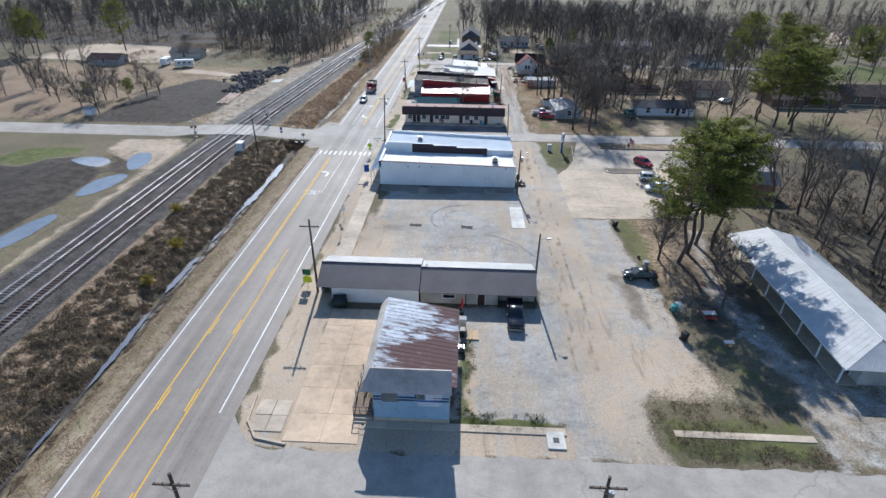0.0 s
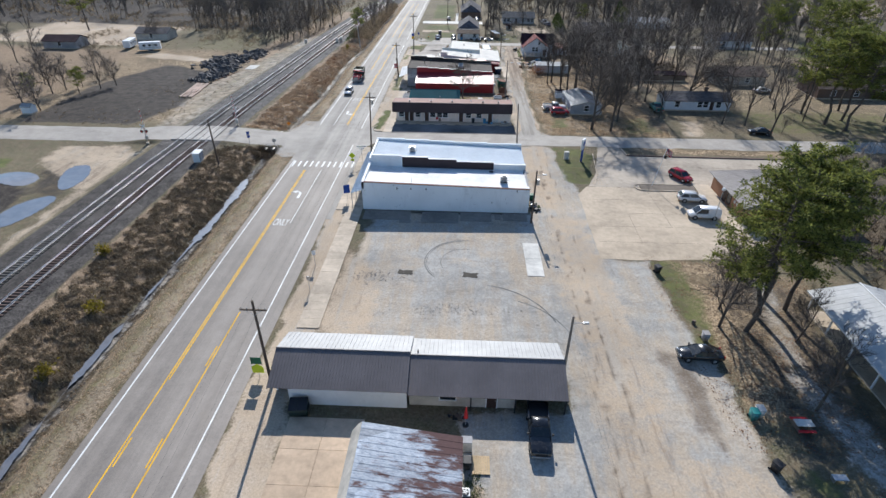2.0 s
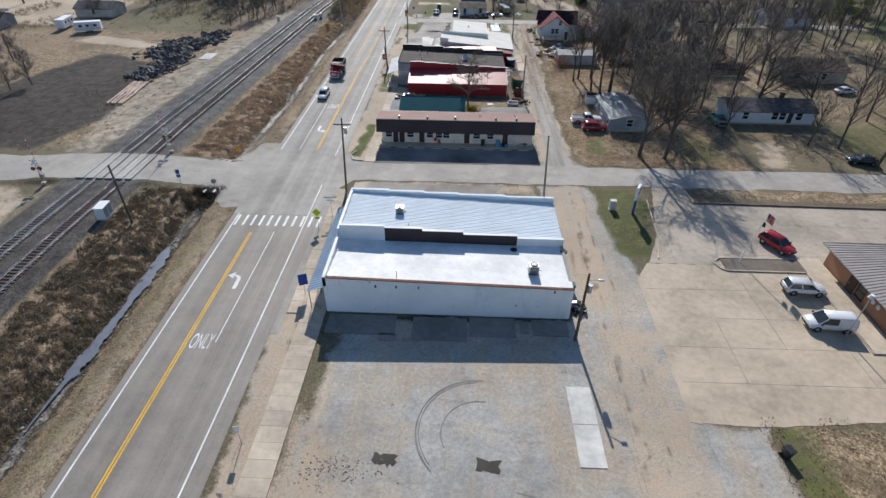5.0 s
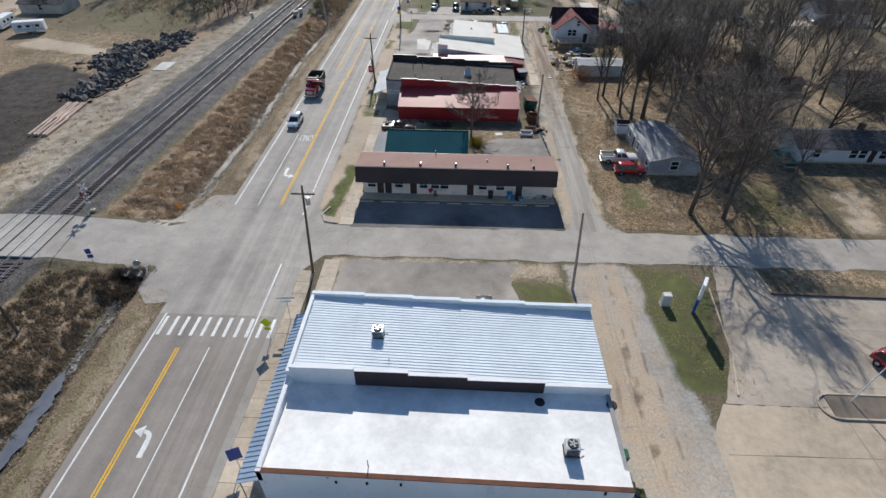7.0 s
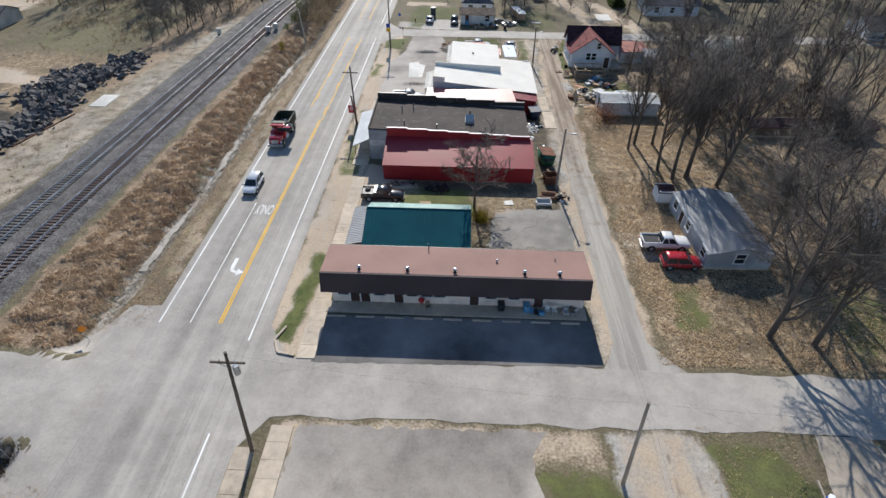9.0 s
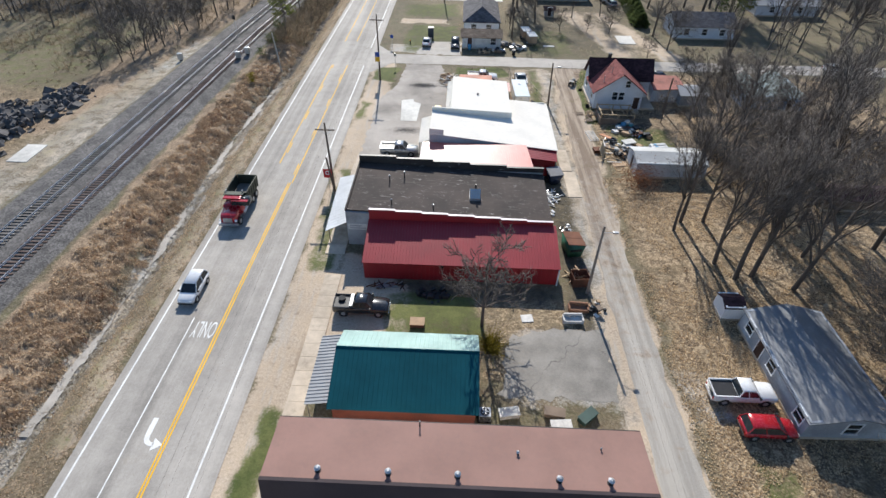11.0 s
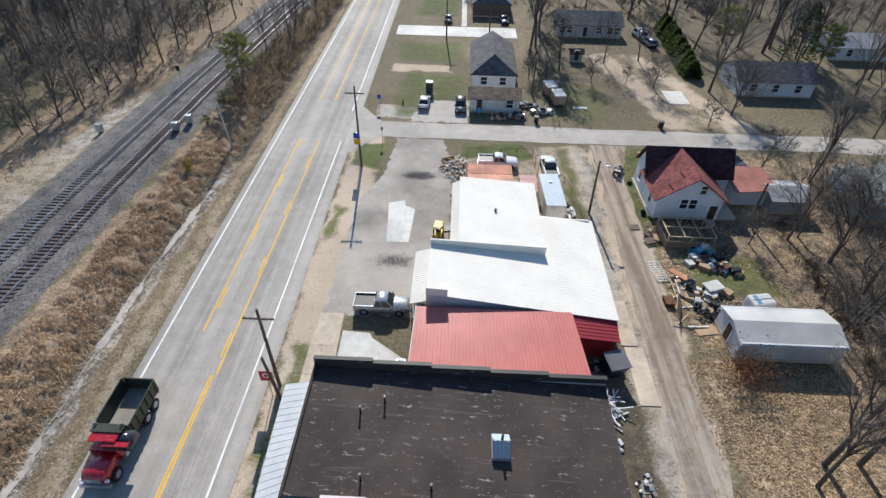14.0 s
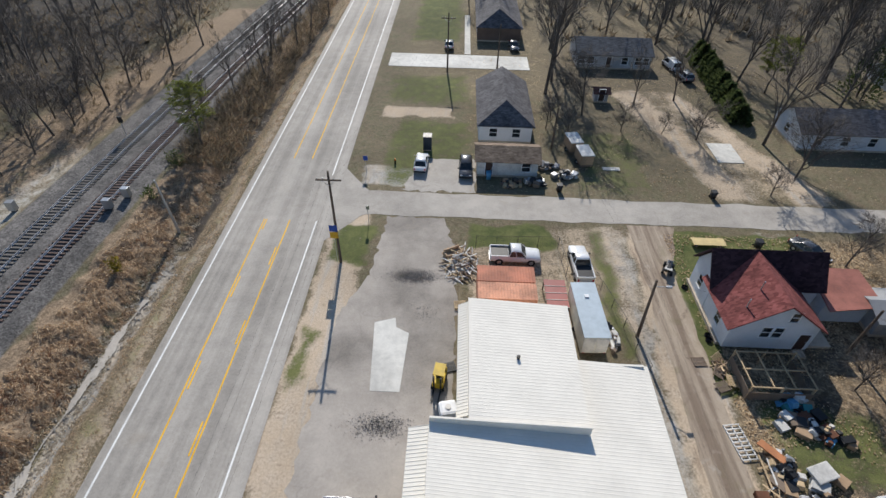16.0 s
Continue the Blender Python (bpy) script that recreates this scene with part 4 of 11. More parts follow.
for i in range(11):
    x = -33.75 + i * 1.13
    marking("crossing_bar", [[(x, 108.0), (x + 0.34, 108.0), (x + 0.34, 110.6), (x, 110.6)]], LINE, "white zebra crossing bar")


def arrow_cells(cx, cy, s):
    """A left-turn arrow; s is 1 for traffic away from the start, -1 for oncoming."""
    bend = [(0.30, -0.1), (0.26, 0.4), (0.10, 0.78), (-0.22, 1.0), (-0.50, 1.05)]
    inner = [(-0.50, 0.70), (-0.28, 0.66), (-0.12, 0.48), (-0.06, 0.2), (-0.06, -0.1)]
    pts = [[(-0.06, -1.5), (0.30, -1.5), (0.30, -0.1), (-0.06, -0.1)], bend + inner, [(-0.46, 0.30), (-0.46, 1.45), (-1.15, 0.88)]]
    return [[(cx + s * x * 1.25, cy + s * y) for x, y in p] for p in pts]


marking("turn_arrow", arrow_cells(-29.0, 96.4, 1), LINE, "white left-turn arrow"), marking("turn_arrow", arrow_cells(-29.3, 140.2, -1), LINE, "white left-turn arrow")


def road_word(cx, cy, turn):
    cu = bpy.data.curves.new("word", "FONT")
    cu.body, cu.size, cu.align_x, cu.align_y, cu.extrude = "ONLY", 1.0, "CENTER", "CENTER", 0.002
    tmp = bpy.data.objects.new("word", cu)
    scene.collection.objects.link(tmp)
    dg = bpy.context.evaluated_depsgraph_get()
    me = bpy.data.meshes.new_from_object(tmp.evaluated_get(dg))
    bpy.data.objects.remove(tmp)
    for v in me.vertices:
        v.co.x, v.co.y = v.co.x * 0.86, v.co.y * 3.0
    me.materials.clear()
    me.materials.append(LINE)
    ob = new("road_word", me)
    ob.matrix_basis = pose(cx, cy, 0.046, 0, 0, turn)
    return tagged(ob, "white pavement word ONLY", "road marking", "", "structure")


road_word(-29.1, 86.5, 0), road_word(-29.2, 151.6, 180)

# ---- buildings ----
def opening(parent, x, y, z, w, h, kind, face=-1, axis="y", frame_m=None):
    """A window or door set into a wall: reveal frame, pane or leaf, sill. face: -1 looks along -axis."""
    frame_m = frame_m or WHITE
    t = 0.09
    m = pose(x, y, z) if axis == "y" else pose(x, y, z, 0, 0, 90)
    s = face if axis == "y" else -face

    def bar(x0, x1, z0, z1, d0=-0.05, d1=0.06):
        a, b = sorted((s * d1, s * d0))
        return x0, x1, a, b, z0, z1

    bm = bmesh.new()
    for a in (bar(-w / 2 - t, -w / 2, 0, h), bar(w / 2, w / 2 + t, 0, h), bar(-w / 2 - t, w / 2 + t, h, h + t)):
        box(bm, *a, m=m)
    if kind == "door":
        leaf = part("door", B(*bar(-w / 2, w / 2, 0.02, h, -0.03, 0.03), m=m), DOORBROWN, parent, "brown door")
        part("handle", B(*bar(w / 2 - 0.16, w / 2 - 0.08, h * 0.48, h * 0.52, 0.03, 0.09), m=m), STEEL, leaf)
        part("door_frame", bm, frame_m, parent)
    else:
        box(bm, *bar(-w / 2, w / 2, h * 0.48, h * 0.54, -0.02, 0.05), m=m)
        win = part("window", B(*bar(-w / 2, w / 2, 0.0, h, -0.03, 0.015), m=m), GLASS, parent, "dark glass window")
        part("frame", bm, frame_m, win)
        part("sill", B(*bar(-w / 2 - 0.12, w / 2 + 0.12, -0.08, -0.005, -0.05, 0.12), m=m), frame_m, win)


def wall_box(parent, x0, x1, y0, y1, h, material, t=0.22, z=0.0, label=""):
    """Four walls with thickness, butted end to end."""
    for name, a in (("wall", (x0, x1, y0, y0 + t)), ("wall", (x0, x1, y1 - t, y1)), ("wall", (x0, x0 + t, y0 + t, y1 - t)), ("wall", (x1 - t, x1, y0 + t, y1 - t))):
        part(name, B(*a, z, h), material, parent, label)


def ac_unit(x, y, z, s=1.0, label="grey metal air conditioning unit", group=""):
    t = thing("air_conditioner", x, y, z, label, "air conditioner", group)
    part("casing", B(-0.5 * s, 0.5 * s, -0.45 * s, 0.45 * s, 0.12, 0.95 * s, bevel=0.03), STEEL, t)
    part("base", B(-0.55 * s, 0.55 * s, -0.5 * s, 0.5 * s, 0, 0.115), BLACKM, t)
    bm = bmesh.new()
    tube(bm, (0, 0, 0.95 * s), (0, 0, 1.03 * s), 0.38 * s, 0.36 * s, 18)
    fan = part("fan_guard", bm, DARK, t)
    bm = bmesh.new()
    for i in range(5):
        a = i * math.pi * 2 / 5
        box(bm, 0.05 * s, 0.30 * s, -0.05 * s, 0.05 * s, 1.034 * s, 1.045 * s, m=Matrix.Rotation(a, 4, "Z"))
    part("fan_blade", bm, STEEL, fan)
    for k in range(4):
        part("grille", B(-0.42 * s, 0.42 * s, -0.465 * s, -0.455 * s, (0.22 + 0.17 * k) * s, (0.30 + 0.17 * k) * s), BLACKM, t)
    part("pipe", T((0.5 * s, 0.1, 0.2), (0.9 * s, 0.15, 0.02), 0.03), BLACKM, t)
    return t


def vent_pipe(x, y, z, h=0.7, r=0.09, cap=True, material=None, group="roof vents"):
    t = thing("vent_pipe", x, y, z, "short dark roof vent pipe", "vent pipe", group)
    part("pipe", T((0, 0, -0.05), (0, 0, h), r, r, 10), material or BLACKM, t)
    part("flashing", T((0, 0, -0.05), (0, 0, 0.06), r * 2.1, r * 1.2, 10), BLACKM, t)
    if cap:
        part("cap", T((0, 0, h), (0, 0, h + 0.1), r * 1.7, r * 0.6, 10), STEEL, t)
    return t


# the small shop with the rusted roof
def shop():
    t = thing("corner_shop", 0, 0, 0, "small pale blue shop with a rusted metal roof and painted stripes", "shop")
    x0, x1, y0, y1 = -8.75, -1.45, 32.0, 45.2
    part("foundation", B(x0 - 0.05, x1 + 0.05, y0 - 0.06, y1, 0, 0.45), CONC, t)
    part("front_wall", B(x0, x1, y0, y0 + 0.2, 0.45, 4.9), BLUEWALL, t, "pale blue front wall")
    part("side_wall", P([(x0, y0 + 0.2, 0.45), (x0, y1, 0.45), (x0, y1, 4.95), (x0, y0 + 0.2, 4.95)], (0.2, 0, 0)), TANWALL, t)
    part("side_wall", P([(x1 - 0.2, y0 + 0.2, 0.45), (x1 - 0.2, y1, 0.45), (x1 - 0.2, y1, 3.75), (x1 - 0.2, y0 + 0.2, 3.75)], (0.2, 0, 0)), TANWALL, t)
    part("back_wall", P([(x0 + 0.2, y1 - 0.2, 0.45), (x1 - 0.2, y1 - 0.2, 0.45), (x1 - 0.2, y1 - 0.2, 3.75), (x0 + 0.2, y1 - 0.2, 4.95)], (0, 0.2, 0)), TANWALL, t)
    part("roof", slope_sheet((-0.75, y0 + 0.9, 3.75), (-0.75, y1 + 0.4, 3.75), (-9.0, y1 + 0.4, 5.15), (-9.0, y0 + 0.9, 5.15), 0.06, 0.62, 0.018, 0.06), RUSTY, t, "galvanised roof sheets streaked with rust")
    part("ridge_cap", P([(-9.0, y0 + 0.9, 5.17), (-9.35, y0 + 0.9, 4.8), (-9.95, y0 + 0.9, 3.9), (-9.9, y0 + 0.9, 3.82), (-9.0, y0 + 0.9, 5.08)], (0, y1 - y0 - 0.5, 0)), TANWALL, t, "narrow tan side slope")
    fr = slope_sheet((-9.75, 31.0, 4.65), (-1.2, 31.0, 4.65), (-1.3, 32.75, 6.0), (-9.0, 32.75, 6.0), 0.08, 0.9, 0.02, 0.04)
    part("front_canopy", fr, plain("taupe_felt", (0.56, 0.45, 0.385), 0.85), t, "taupe sloping front canopy")
    part("canopy_back", P([(-9.0, 32.78, 6.0), (-1.3, 32.78, 6.0), (-1.3, 32.78, 4.0), (-9.0, 32.78, 4.9)], (0, 0.15, 0)), TANWALL, t)
    for z0, z1 in ((2.75, 2.95), (3.1, 3.3)):
        for a, b in ((x0 + 0.02, x0 + 0.85), (-6.35, -4.75), (-3.0, x1 - 0.02)):
            part("stripe", B(a, b, y0 - 0.012, y0 - 0.002, z0, z1), NAVY, t, "navy painted stripe")
    part("boarded_window", B(x0 + 0.85, -6.35, y0 - 0.05, y0, 2.55, 3.65), plain("grey_board", (0.20, 0.21, 0.21), 0.8), t, "boarded grey window")
    flag = part("painted_flag", B(-4.72, -2.1, y0 - 0.01, y0, 2.15, 3.72), plain("pale_flag_blue", (0.42, 0.52, 0.66), 0.7), t, "painted flag with one blue line")
    for k, z in enumerate((2.2, 2.45, 3.02, 3.28, 3.53)):
        part("flag_stripe", B(-4.45 if k < 2 else -3.7, -2.15 - (0.3 if k == 0 else 0), y0 - 0.02, y0 - 0.011, z, z + 0.14), WHITE, flag)
    part("flag_line", B(-4.7, -2.12, y0 - 0.02, y0 - 0.011, 2.74, 2.9), SIGNB, flag)
    part("flag_canton", B(-4.72, -3.75, y0 - 0.02, y0 - 0.011, 3.0, 3.72), DARK, flag)
    for i in range(4):
        for j in range(4):
            part("flag_star", B(-4.62 + 0.23 * i + 0.08 * (j % 2), -4.52 + 0.23 * i + 0.08 * (j % 2), y0 - 0.03, y0 - 0.021, 3.07 + 0.155 * j, 3.16 + 0.155 * j), WHITE, flag)
    opening(t, x0, 37.5, 1.6, 1.2, 1.2, "window", -1, "x"), opening(t, x0, 34.4, 0.5, 0.95, 2.1, "door", -1, "x")
    part("flue", T((-8.6, 33.2, 4.9), (-8.6, 33.2, 5.9), 0.06), BLACKM, t)
    return t


shop()
_r = thing("access_ramp", -10.1, 32.2, 0, "timber access ramp with grey handrails beside the shop", "ramp")
part("deck", P([(-0.7, 0, 0), (1.3, 0, 0), (1.3, 0, 0.5), (-0.7, 0, 0.5)], (0, 2.2, 0)), WOOD, _r)
part("slope", P([(-0.9, 2.2, 0), (-0.9, 6.6, 0), (-0.9, 2.2, 0.5)], (0.85, 0, 0)), WOOD, _r)
for (a, b) in (((-0.72, 0, 0.4), (-0.72, 2.2, 0.4)), ((-0.9, 2.2, 0.4), (-0.9, 6.6, 0.0)), ((-0.05, 2.2, 0.4), (-0.05, 6.6, 0.0)), ((-0.7, 0, 0.4), (1.2, 0, 0.4))):
    for h in (0.55, 1.0):
        part("rail", T((a[0], a[1], a[2] + h), (b[0], b[1], b[2] + h), 0.03, n=6), BLACKM, _r)
    for k in range(4):
        q = Vector(a).lerp(Vector(b), k / 3)
        part("post", T((q.x, q.y, 0), (q.x, q.y, q.z + 1.02), 0.03, n=6), BLACKM, _r)
for k in range(2):
    part("step", B(-0.6, 1.2, -0.35 * (2 - k), -0.35 * (1 - k), 0, 0.17 + 0.16 * k), CONC, _r)


# the long building with the grey roof
def grey_building():
    t = thing("long_shop", 0, 0, 0, "long low building with grey metal gable roof", "shop building")
    xa, xm, xb = -19.3, -6.0, 9.1
    for x0, x1, dz, wall in ((xa, xm, 0.32, WHITE), (xm, xb, 0.0, TANWALL)):
        ye, yr, yb, ze, zr, zb = 51.3, 55.1, 58.85, 2.04 + dz, 3.58 + dz, 2.34 + dz
        # one grey roof: shade and sun are put into its two slope colours
        part("front_roof", slope_sheet((x0, ye, ze), (x1, ye, ze), (x1, yr, zr), (x0, yr, zr), 0.07, 0.3, 0.03, 0.05), GREY_SHEET, t, "grey ribbed roof slope with its shade put into the colour")
        part("back_roof", slope_sheet((x1, yb, zb), (x0, yb, zb), (x0, yr, zr), (x1, yr, zr), 0.07, 0.45, 0.03, 0.05), ZINC, t, "grey ribbed roof slope made paler in colour for the sun on it")
        part("ridge", T((x0, yr, zr + 0.02), (x1, yr, zr + 0.02), 0.08, n=6), GREY_SHEET, t)
        for x in (x0, x1 - 0.06):
            part("gable_trim", P([(x, ye, ze - 0.2), (x, yr, zr - 0.2), (x, yr, zr - 0.04), (x, ye, ze - 0.06)], (0.06, 0, 0)), GREY_SHEET, t)
            part("gable", P([(x + 0.02, ye + 1.9, 0), (x + 0.02, yb - 0.4, 0), (x + 0.02, yb - 0.4, zb - 0.05), (x + 0.02, yr, zr - 0.25), (x + 0.02, ye + 1.9, ze + 0.6)], (0.15 if x == x0 else 0.02, 0, 0)), wall, t)
        if x0 == xa:
            part("front_wall", B(x0 + 1.9, x1 - 0.1, 51.55, 51.75, 0, 2.36), wall, t), part("side_wall", B(x0 + 1.9, x0 + 2.1, 51.75, 53.2, 0, 2.4), wall, t)
        else:
            part("front_wall", B(x0 + 0.1, 4.3, 52.0, 52.2, 0, 2.2), wall, t), part("front_wall", B(4.3, x1 - 0.1, 53.1, 53.3, 0, 2.6), wall, t), part("side_wall", B(4.1, 4.3, 52.2, 53.1, 0, 2.25), wall, t)
        part("back_wall", B(x0 + 0.2, x1 - 0.1, yb - 0.6, yb - 0.4, 0, zb - 0.02), wall, t)
    for x in (0.0, 4.2, 8.9):
        part("porch_post", B(x - 0.07, x + 0.07, 51.4, 51.54, 0, 1.98), BLACKM, t)
    part("roof_boot", T((-5.3, 55.7, 3.3), (-5.3, 55.7, 3.75), 0.07), BLACKM, t)
    opening(t, 2.0, 52.0, 0, 0.95, 2.0, "door"), opening(t, -2.2, 52.0, 0.9, 1.5, 1.0, "window"), opening(t, 6.4, 53.1, 1.0, 1.2, 1.1, "window")


grey_building()


# the white building with the stepped parapets
def white_building():
    t = thing("white_shop", 0, 0, 0, "white painted commercial building with bluish metal roof and stepped parapets", "shop building")
    x0, x1, y0, ym, y1 = -17.2, 9.3, 91.7, 99.9, 109.3
    zl, zr = 4.75, 4.1
    part("front_wall", P([(x0, y0, 0), (x1, y0, 0), (x1, y0, zr), (x0, y0, zl)], (0, 0.3, 0)), OLDPAINT, t, "flaking white painted side wall")
    part("coping", P([(x0, y0 - 0.04, zl), (x1, y0 - 0.04, zr), (x1, y0 - 0.04, zr + 0.09), (x0, y0 - 0.04, zl + 0.09)], (0, 0.36, 0)), RUSTM, t, "rust-brown roof edge")
    part("side_wall", B(x0, x0 + 0.3, y0 + 0.3, y1, 0, 4.9), WHITE, t)
    part("side_wall", B(x1 - 0.3, x1, y0 + 0.3, y1, 0, 3.95), GREYWALL, t)
    part("back_wall", B(x0 + 0.3, x1 - 0.3, y1 - 0.3, y1, 0, 4.0), WHITE, t)
    part("flat_roof", slope_sheet((x1, y0 + 0.3, zr - 0.1), (x1, ym, zr - 0.4), (x0 + 0.3, ym, zl - 0.75), (x0 + 0.3, y0 + 0.3, zl - 0.1), 0.12), MEMBRANE, t, "white coated flat roof")
    part("north_roof", slope_sheet((x1, ym + 0.3, 4.25), (x1, y1 - 0.3, 4.25), (x0 + 0.3, y1 - 0.3, 5.2), (x0 + 0.3, ym + 0.3, 5.2), 0.1, 0.32, 0.035, 0.08), COOL_SHEET, t, "ribbed bluish-white metal roof")
    # middle parapet in steps, bare brown in its middle
    for a, b, top, m in ((x0 + 0.3, -11.6, 5.95, WHITE), (-11.6, -7.2, 5.75, MANSARD), (-7.2, -2.4, 5.45, MANSARD), (-2.4, 3.9, 5.1, MANSARD), (3.9, x1, 4.75, WHITE)):
        part("parapet", B(a, b, ym, ym + 0.28, 3.3, top), m, t)
        part("parapet_cap", B(a, b, ym - 0.03, ym + 0.31, top + 0.003, top + 0.06), WHITE, t)
    for k, (a, b) in enumerate(((x0, -12.2), (-12.2, -7.6), (-7.6, -3.1), (-3.1, 3.0), (3.0, x1))):
        top = 5.5 - 0.15 * k
        part("parapet", B(a, b, y1 - 0.29, y1 + 0.01, 4.0, top), WHITE, t)
        part("parapet_cap", B(a, b, y1 - 0.33, y1 + 0.05, top + 0.003, top + 0.07), COOL_SHEET, t)
    part("street_parapet", B(x0 - 0.02, x0 + 0.34, y0, ym, 3.6, 4.86), WHITE, t), part("street_parapet", B(x0 - 0.02, x0 + 0.3, ym, y1 - 0.3, 4.9, 5.5), WHITE, t)
    aw = part("awning", slope_sheet((-19.1, y1 - 0.5, 2.75), (-19.1, y0 + 0.1, 2.75), (x0, y0 + 0.1, 3.45), (x0, y1 - 0.5, 3.45), 0.05, 0.42, 0.05, 0.12), m_sheet("blue_grey_awning", (0.28, 0.36, 0.46), 0.45), t, "blue-grey ribbed street awning")
    for k in range(6):
        part("post", T((-19.0, y0 + 0.4 + 3.3 * k, 0), (-19.0, y0 + 0.4 + 3.3 * k, 2.72), 0.05, n=8), STEEL, aw)
    for y in (94.5, 97.5, 103, 106):
        opening(t, x0, y, 0.6, 2.2, 1.8, "window", -1, "x")
    opening(t, x0, 100.5, 0.0, 1.0, 2.1, "door", -1, "x")
    for x in (-11.6, -9.4, -7.0, 7.3):
        part("scupper", B(x - 0.08, x + 0.08, y0 - 0.08, y0 + 0.05, 3.7, 4.0), BLACKM, t)
    for x in (2.5, 8.3):
        part("roof_drain", T((x + 1.0, ym - 0.9, 3.74), (x + 1.0, ym - 0.9, 3.86), 0.45, 0.40, 14), BLACKM, t)
    for x, y in ((-9.4, 92.6), (-9.0, 101.8)):
        part("roof_pipe", T((x, y, 4.3), (x, y, 5.25), 0.035), BLACKM, t)


white_building()
ac_unit(-10.3, 104.6, 4.86, 1.0), ac_unit(5.3, 94.6, 4.15, 1.05, "dark rooftop air conditioning unit on white roof")


# the motel
def motel():
    t = thing("motel", 0, 0, 0, "low cream motel with dark brown mansard fascia", "motel")
    x0, x1 = -17.7, 9.6
    part("front_wall", B(x0 + 0.8, x1 - 0.2, 135.3, 135.5, 0, 2.7), CREAM, t), part("back_wall", B(x0 + 0.3, x1 - 0.2, 139.4, 139.6, 0, 3.8), CREAM, t)
    part("side_wall", B(x0 + 0.8, x0 + 1.0, 135.5, 139.4, 0, 3.8), CREAM, t), part("side_wall", B(x1 - 0.4, x1 - 0.2, 135.5, 139.4, 0, 3.8), CREAM, t)
    part("fascia", P([(x0, 134.15, 2.45), (x0, 134.75, 4.55), (x0, 135.0, 4.55), (x0, 135.2, 2.55)], (x1 - x0, 0, 0)), MANSARD, t, "dark brown mansard fascia")
    part("roof", slope_sheet((x1, 139.9, 4.05), (x0, 139.9, 4.05), (x0, 135.0, 4.5), (x1, 135.0, 4.5), 0.1), BROWN_ROOF, t, "reddish brown felt roof")
    part("walkway", B(x0 + 0.2, x1, 133.7, 135.3, 0, 0.14), CONC, t)
    x = x0 + 2.0
    for kind, dx in (("window", 1.2), ("door", 1.1), ("door", 1.5), ("window", 2.0), ("door", 1.4), ("window", 1.6), ("window", 1.3), ("window", 3.6), ("door", 1.7), ("window", 2.4), ("window", 2.6), ("door", 2.2)):
        opening(t, x, 135.3, 0.15 if kind == "door" else 1.15, 0.95 if kind == "door" else 1.1, 2.0 if kind == "door" else 0.95, kind)
        x += dx
    part("rear_gutter", T((x0, 139.95, 3.98), (x1, 139.95, 3.98), 0.07, n=6), BLACKM, t)
    part("meter_box", B(9.45, 9.65, 137.2, 137.8, 1.4, 3.2), STEEL, t)


motel()
for _x in (-13.8, -8.9, -4.1, 2.9, 6.4):
    vent_pipe(_x, 135.6, 4.44, 0.42, 0.14)
vent_pipe(0.2, 137.6, 4.2, 0.3, 0.08, True, STEEL), vent_pipe(6.3, 138.2, 4.15, 0.25, 0.05), vent_pipe(-7.0, 139.6, 4.08, 0.6, 0.05)
for _i in range(9):
    solo("wheel_stop", B(-0.95, 0.95, -0.09, 0.09, 0, 0.13, bevel=0.03), CONC, "concrete wheel stop before the motel", "wheel stop", "", "wheel stops", pose(-16.2 + 3.0 * _i, 133.15, 0.03, 0, 0, random.uniform(-2, 2)))


# the dark green roofed building
def green_building():
    t = thing("green_roofed_shop", 0, 0, 0, "small building with dark green metal roof", "shop building")
    x0, x1 = -14.7, -2.4
    ye, yr, yb = 141.5, 146.6, 149.6
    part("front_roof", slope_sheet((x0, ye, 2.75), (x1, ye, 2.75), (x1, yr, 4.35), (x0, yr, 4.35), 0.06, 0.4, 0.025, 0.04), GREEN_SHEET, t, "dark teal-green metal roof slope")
    # same green roof; the sun on this slope is put into a paler colour
    part("back_roof", slope_sheet((x1, yb, 3.0), (x0, yb, 3.0), (x0, yr, 4.35), (x1, yr, 4.35), 0.06, 0.4, 0.025, 0.04), m_sheet("sunlit_green_sheet", (0.28, 0.42, 0.38), 0.4), t, "back slope of the green roof, paled in colour as sunlit")
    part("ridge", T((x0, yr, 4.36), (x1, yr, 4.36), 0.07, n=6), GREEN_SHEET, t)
    wall_box(t, x0 + 0.3, x1 - 0.3, ye + 0.3, yb - 0.3, 2.75, plain("red_brown_wall", (0.22, 0.07, 0.045), 0.8))
    for x in (x0 + 0.31, x1 - 0.5):
        part("gable", P([(x, ye + 0.3, 2.76), (x, yb - 0.3, 2.76), (x, yb - 0.3, 2.95), (x, yr, 4.25), (x, ye + 0.3, 2.8)], (0.18, 0, 0)), GREYWALL, t)
    part("awning", slope_sheet((-16.7, yb - 0.3, 2.35), (-16.7, ye + 0.6, 2.35), (x0, ye + 0.6, 2.75), (x0, yb - 0.3, 2.75), 0.05, 0.35, 0.05, 0.1), ZINC, t, "ribbed zinc awning")
    for y in (142.4, 145.8, 149.0):
        part("post", T((-16.6, y, 0), (-16.6, y, 2.33), 0.05), STEEL, t)
    opening(t, x0 + 0.3, 144, 0, 0.95, 2.05, "door", -1, "x"), opening(t, x0 + 0.3, 146.5, 0.9, 1.4, 1.2, "window", -1, "x")


green_building()
ac_unit(-1.8, 143.0, 0.02, 1.0, "grey air conditioner on the ground beside the green roof")


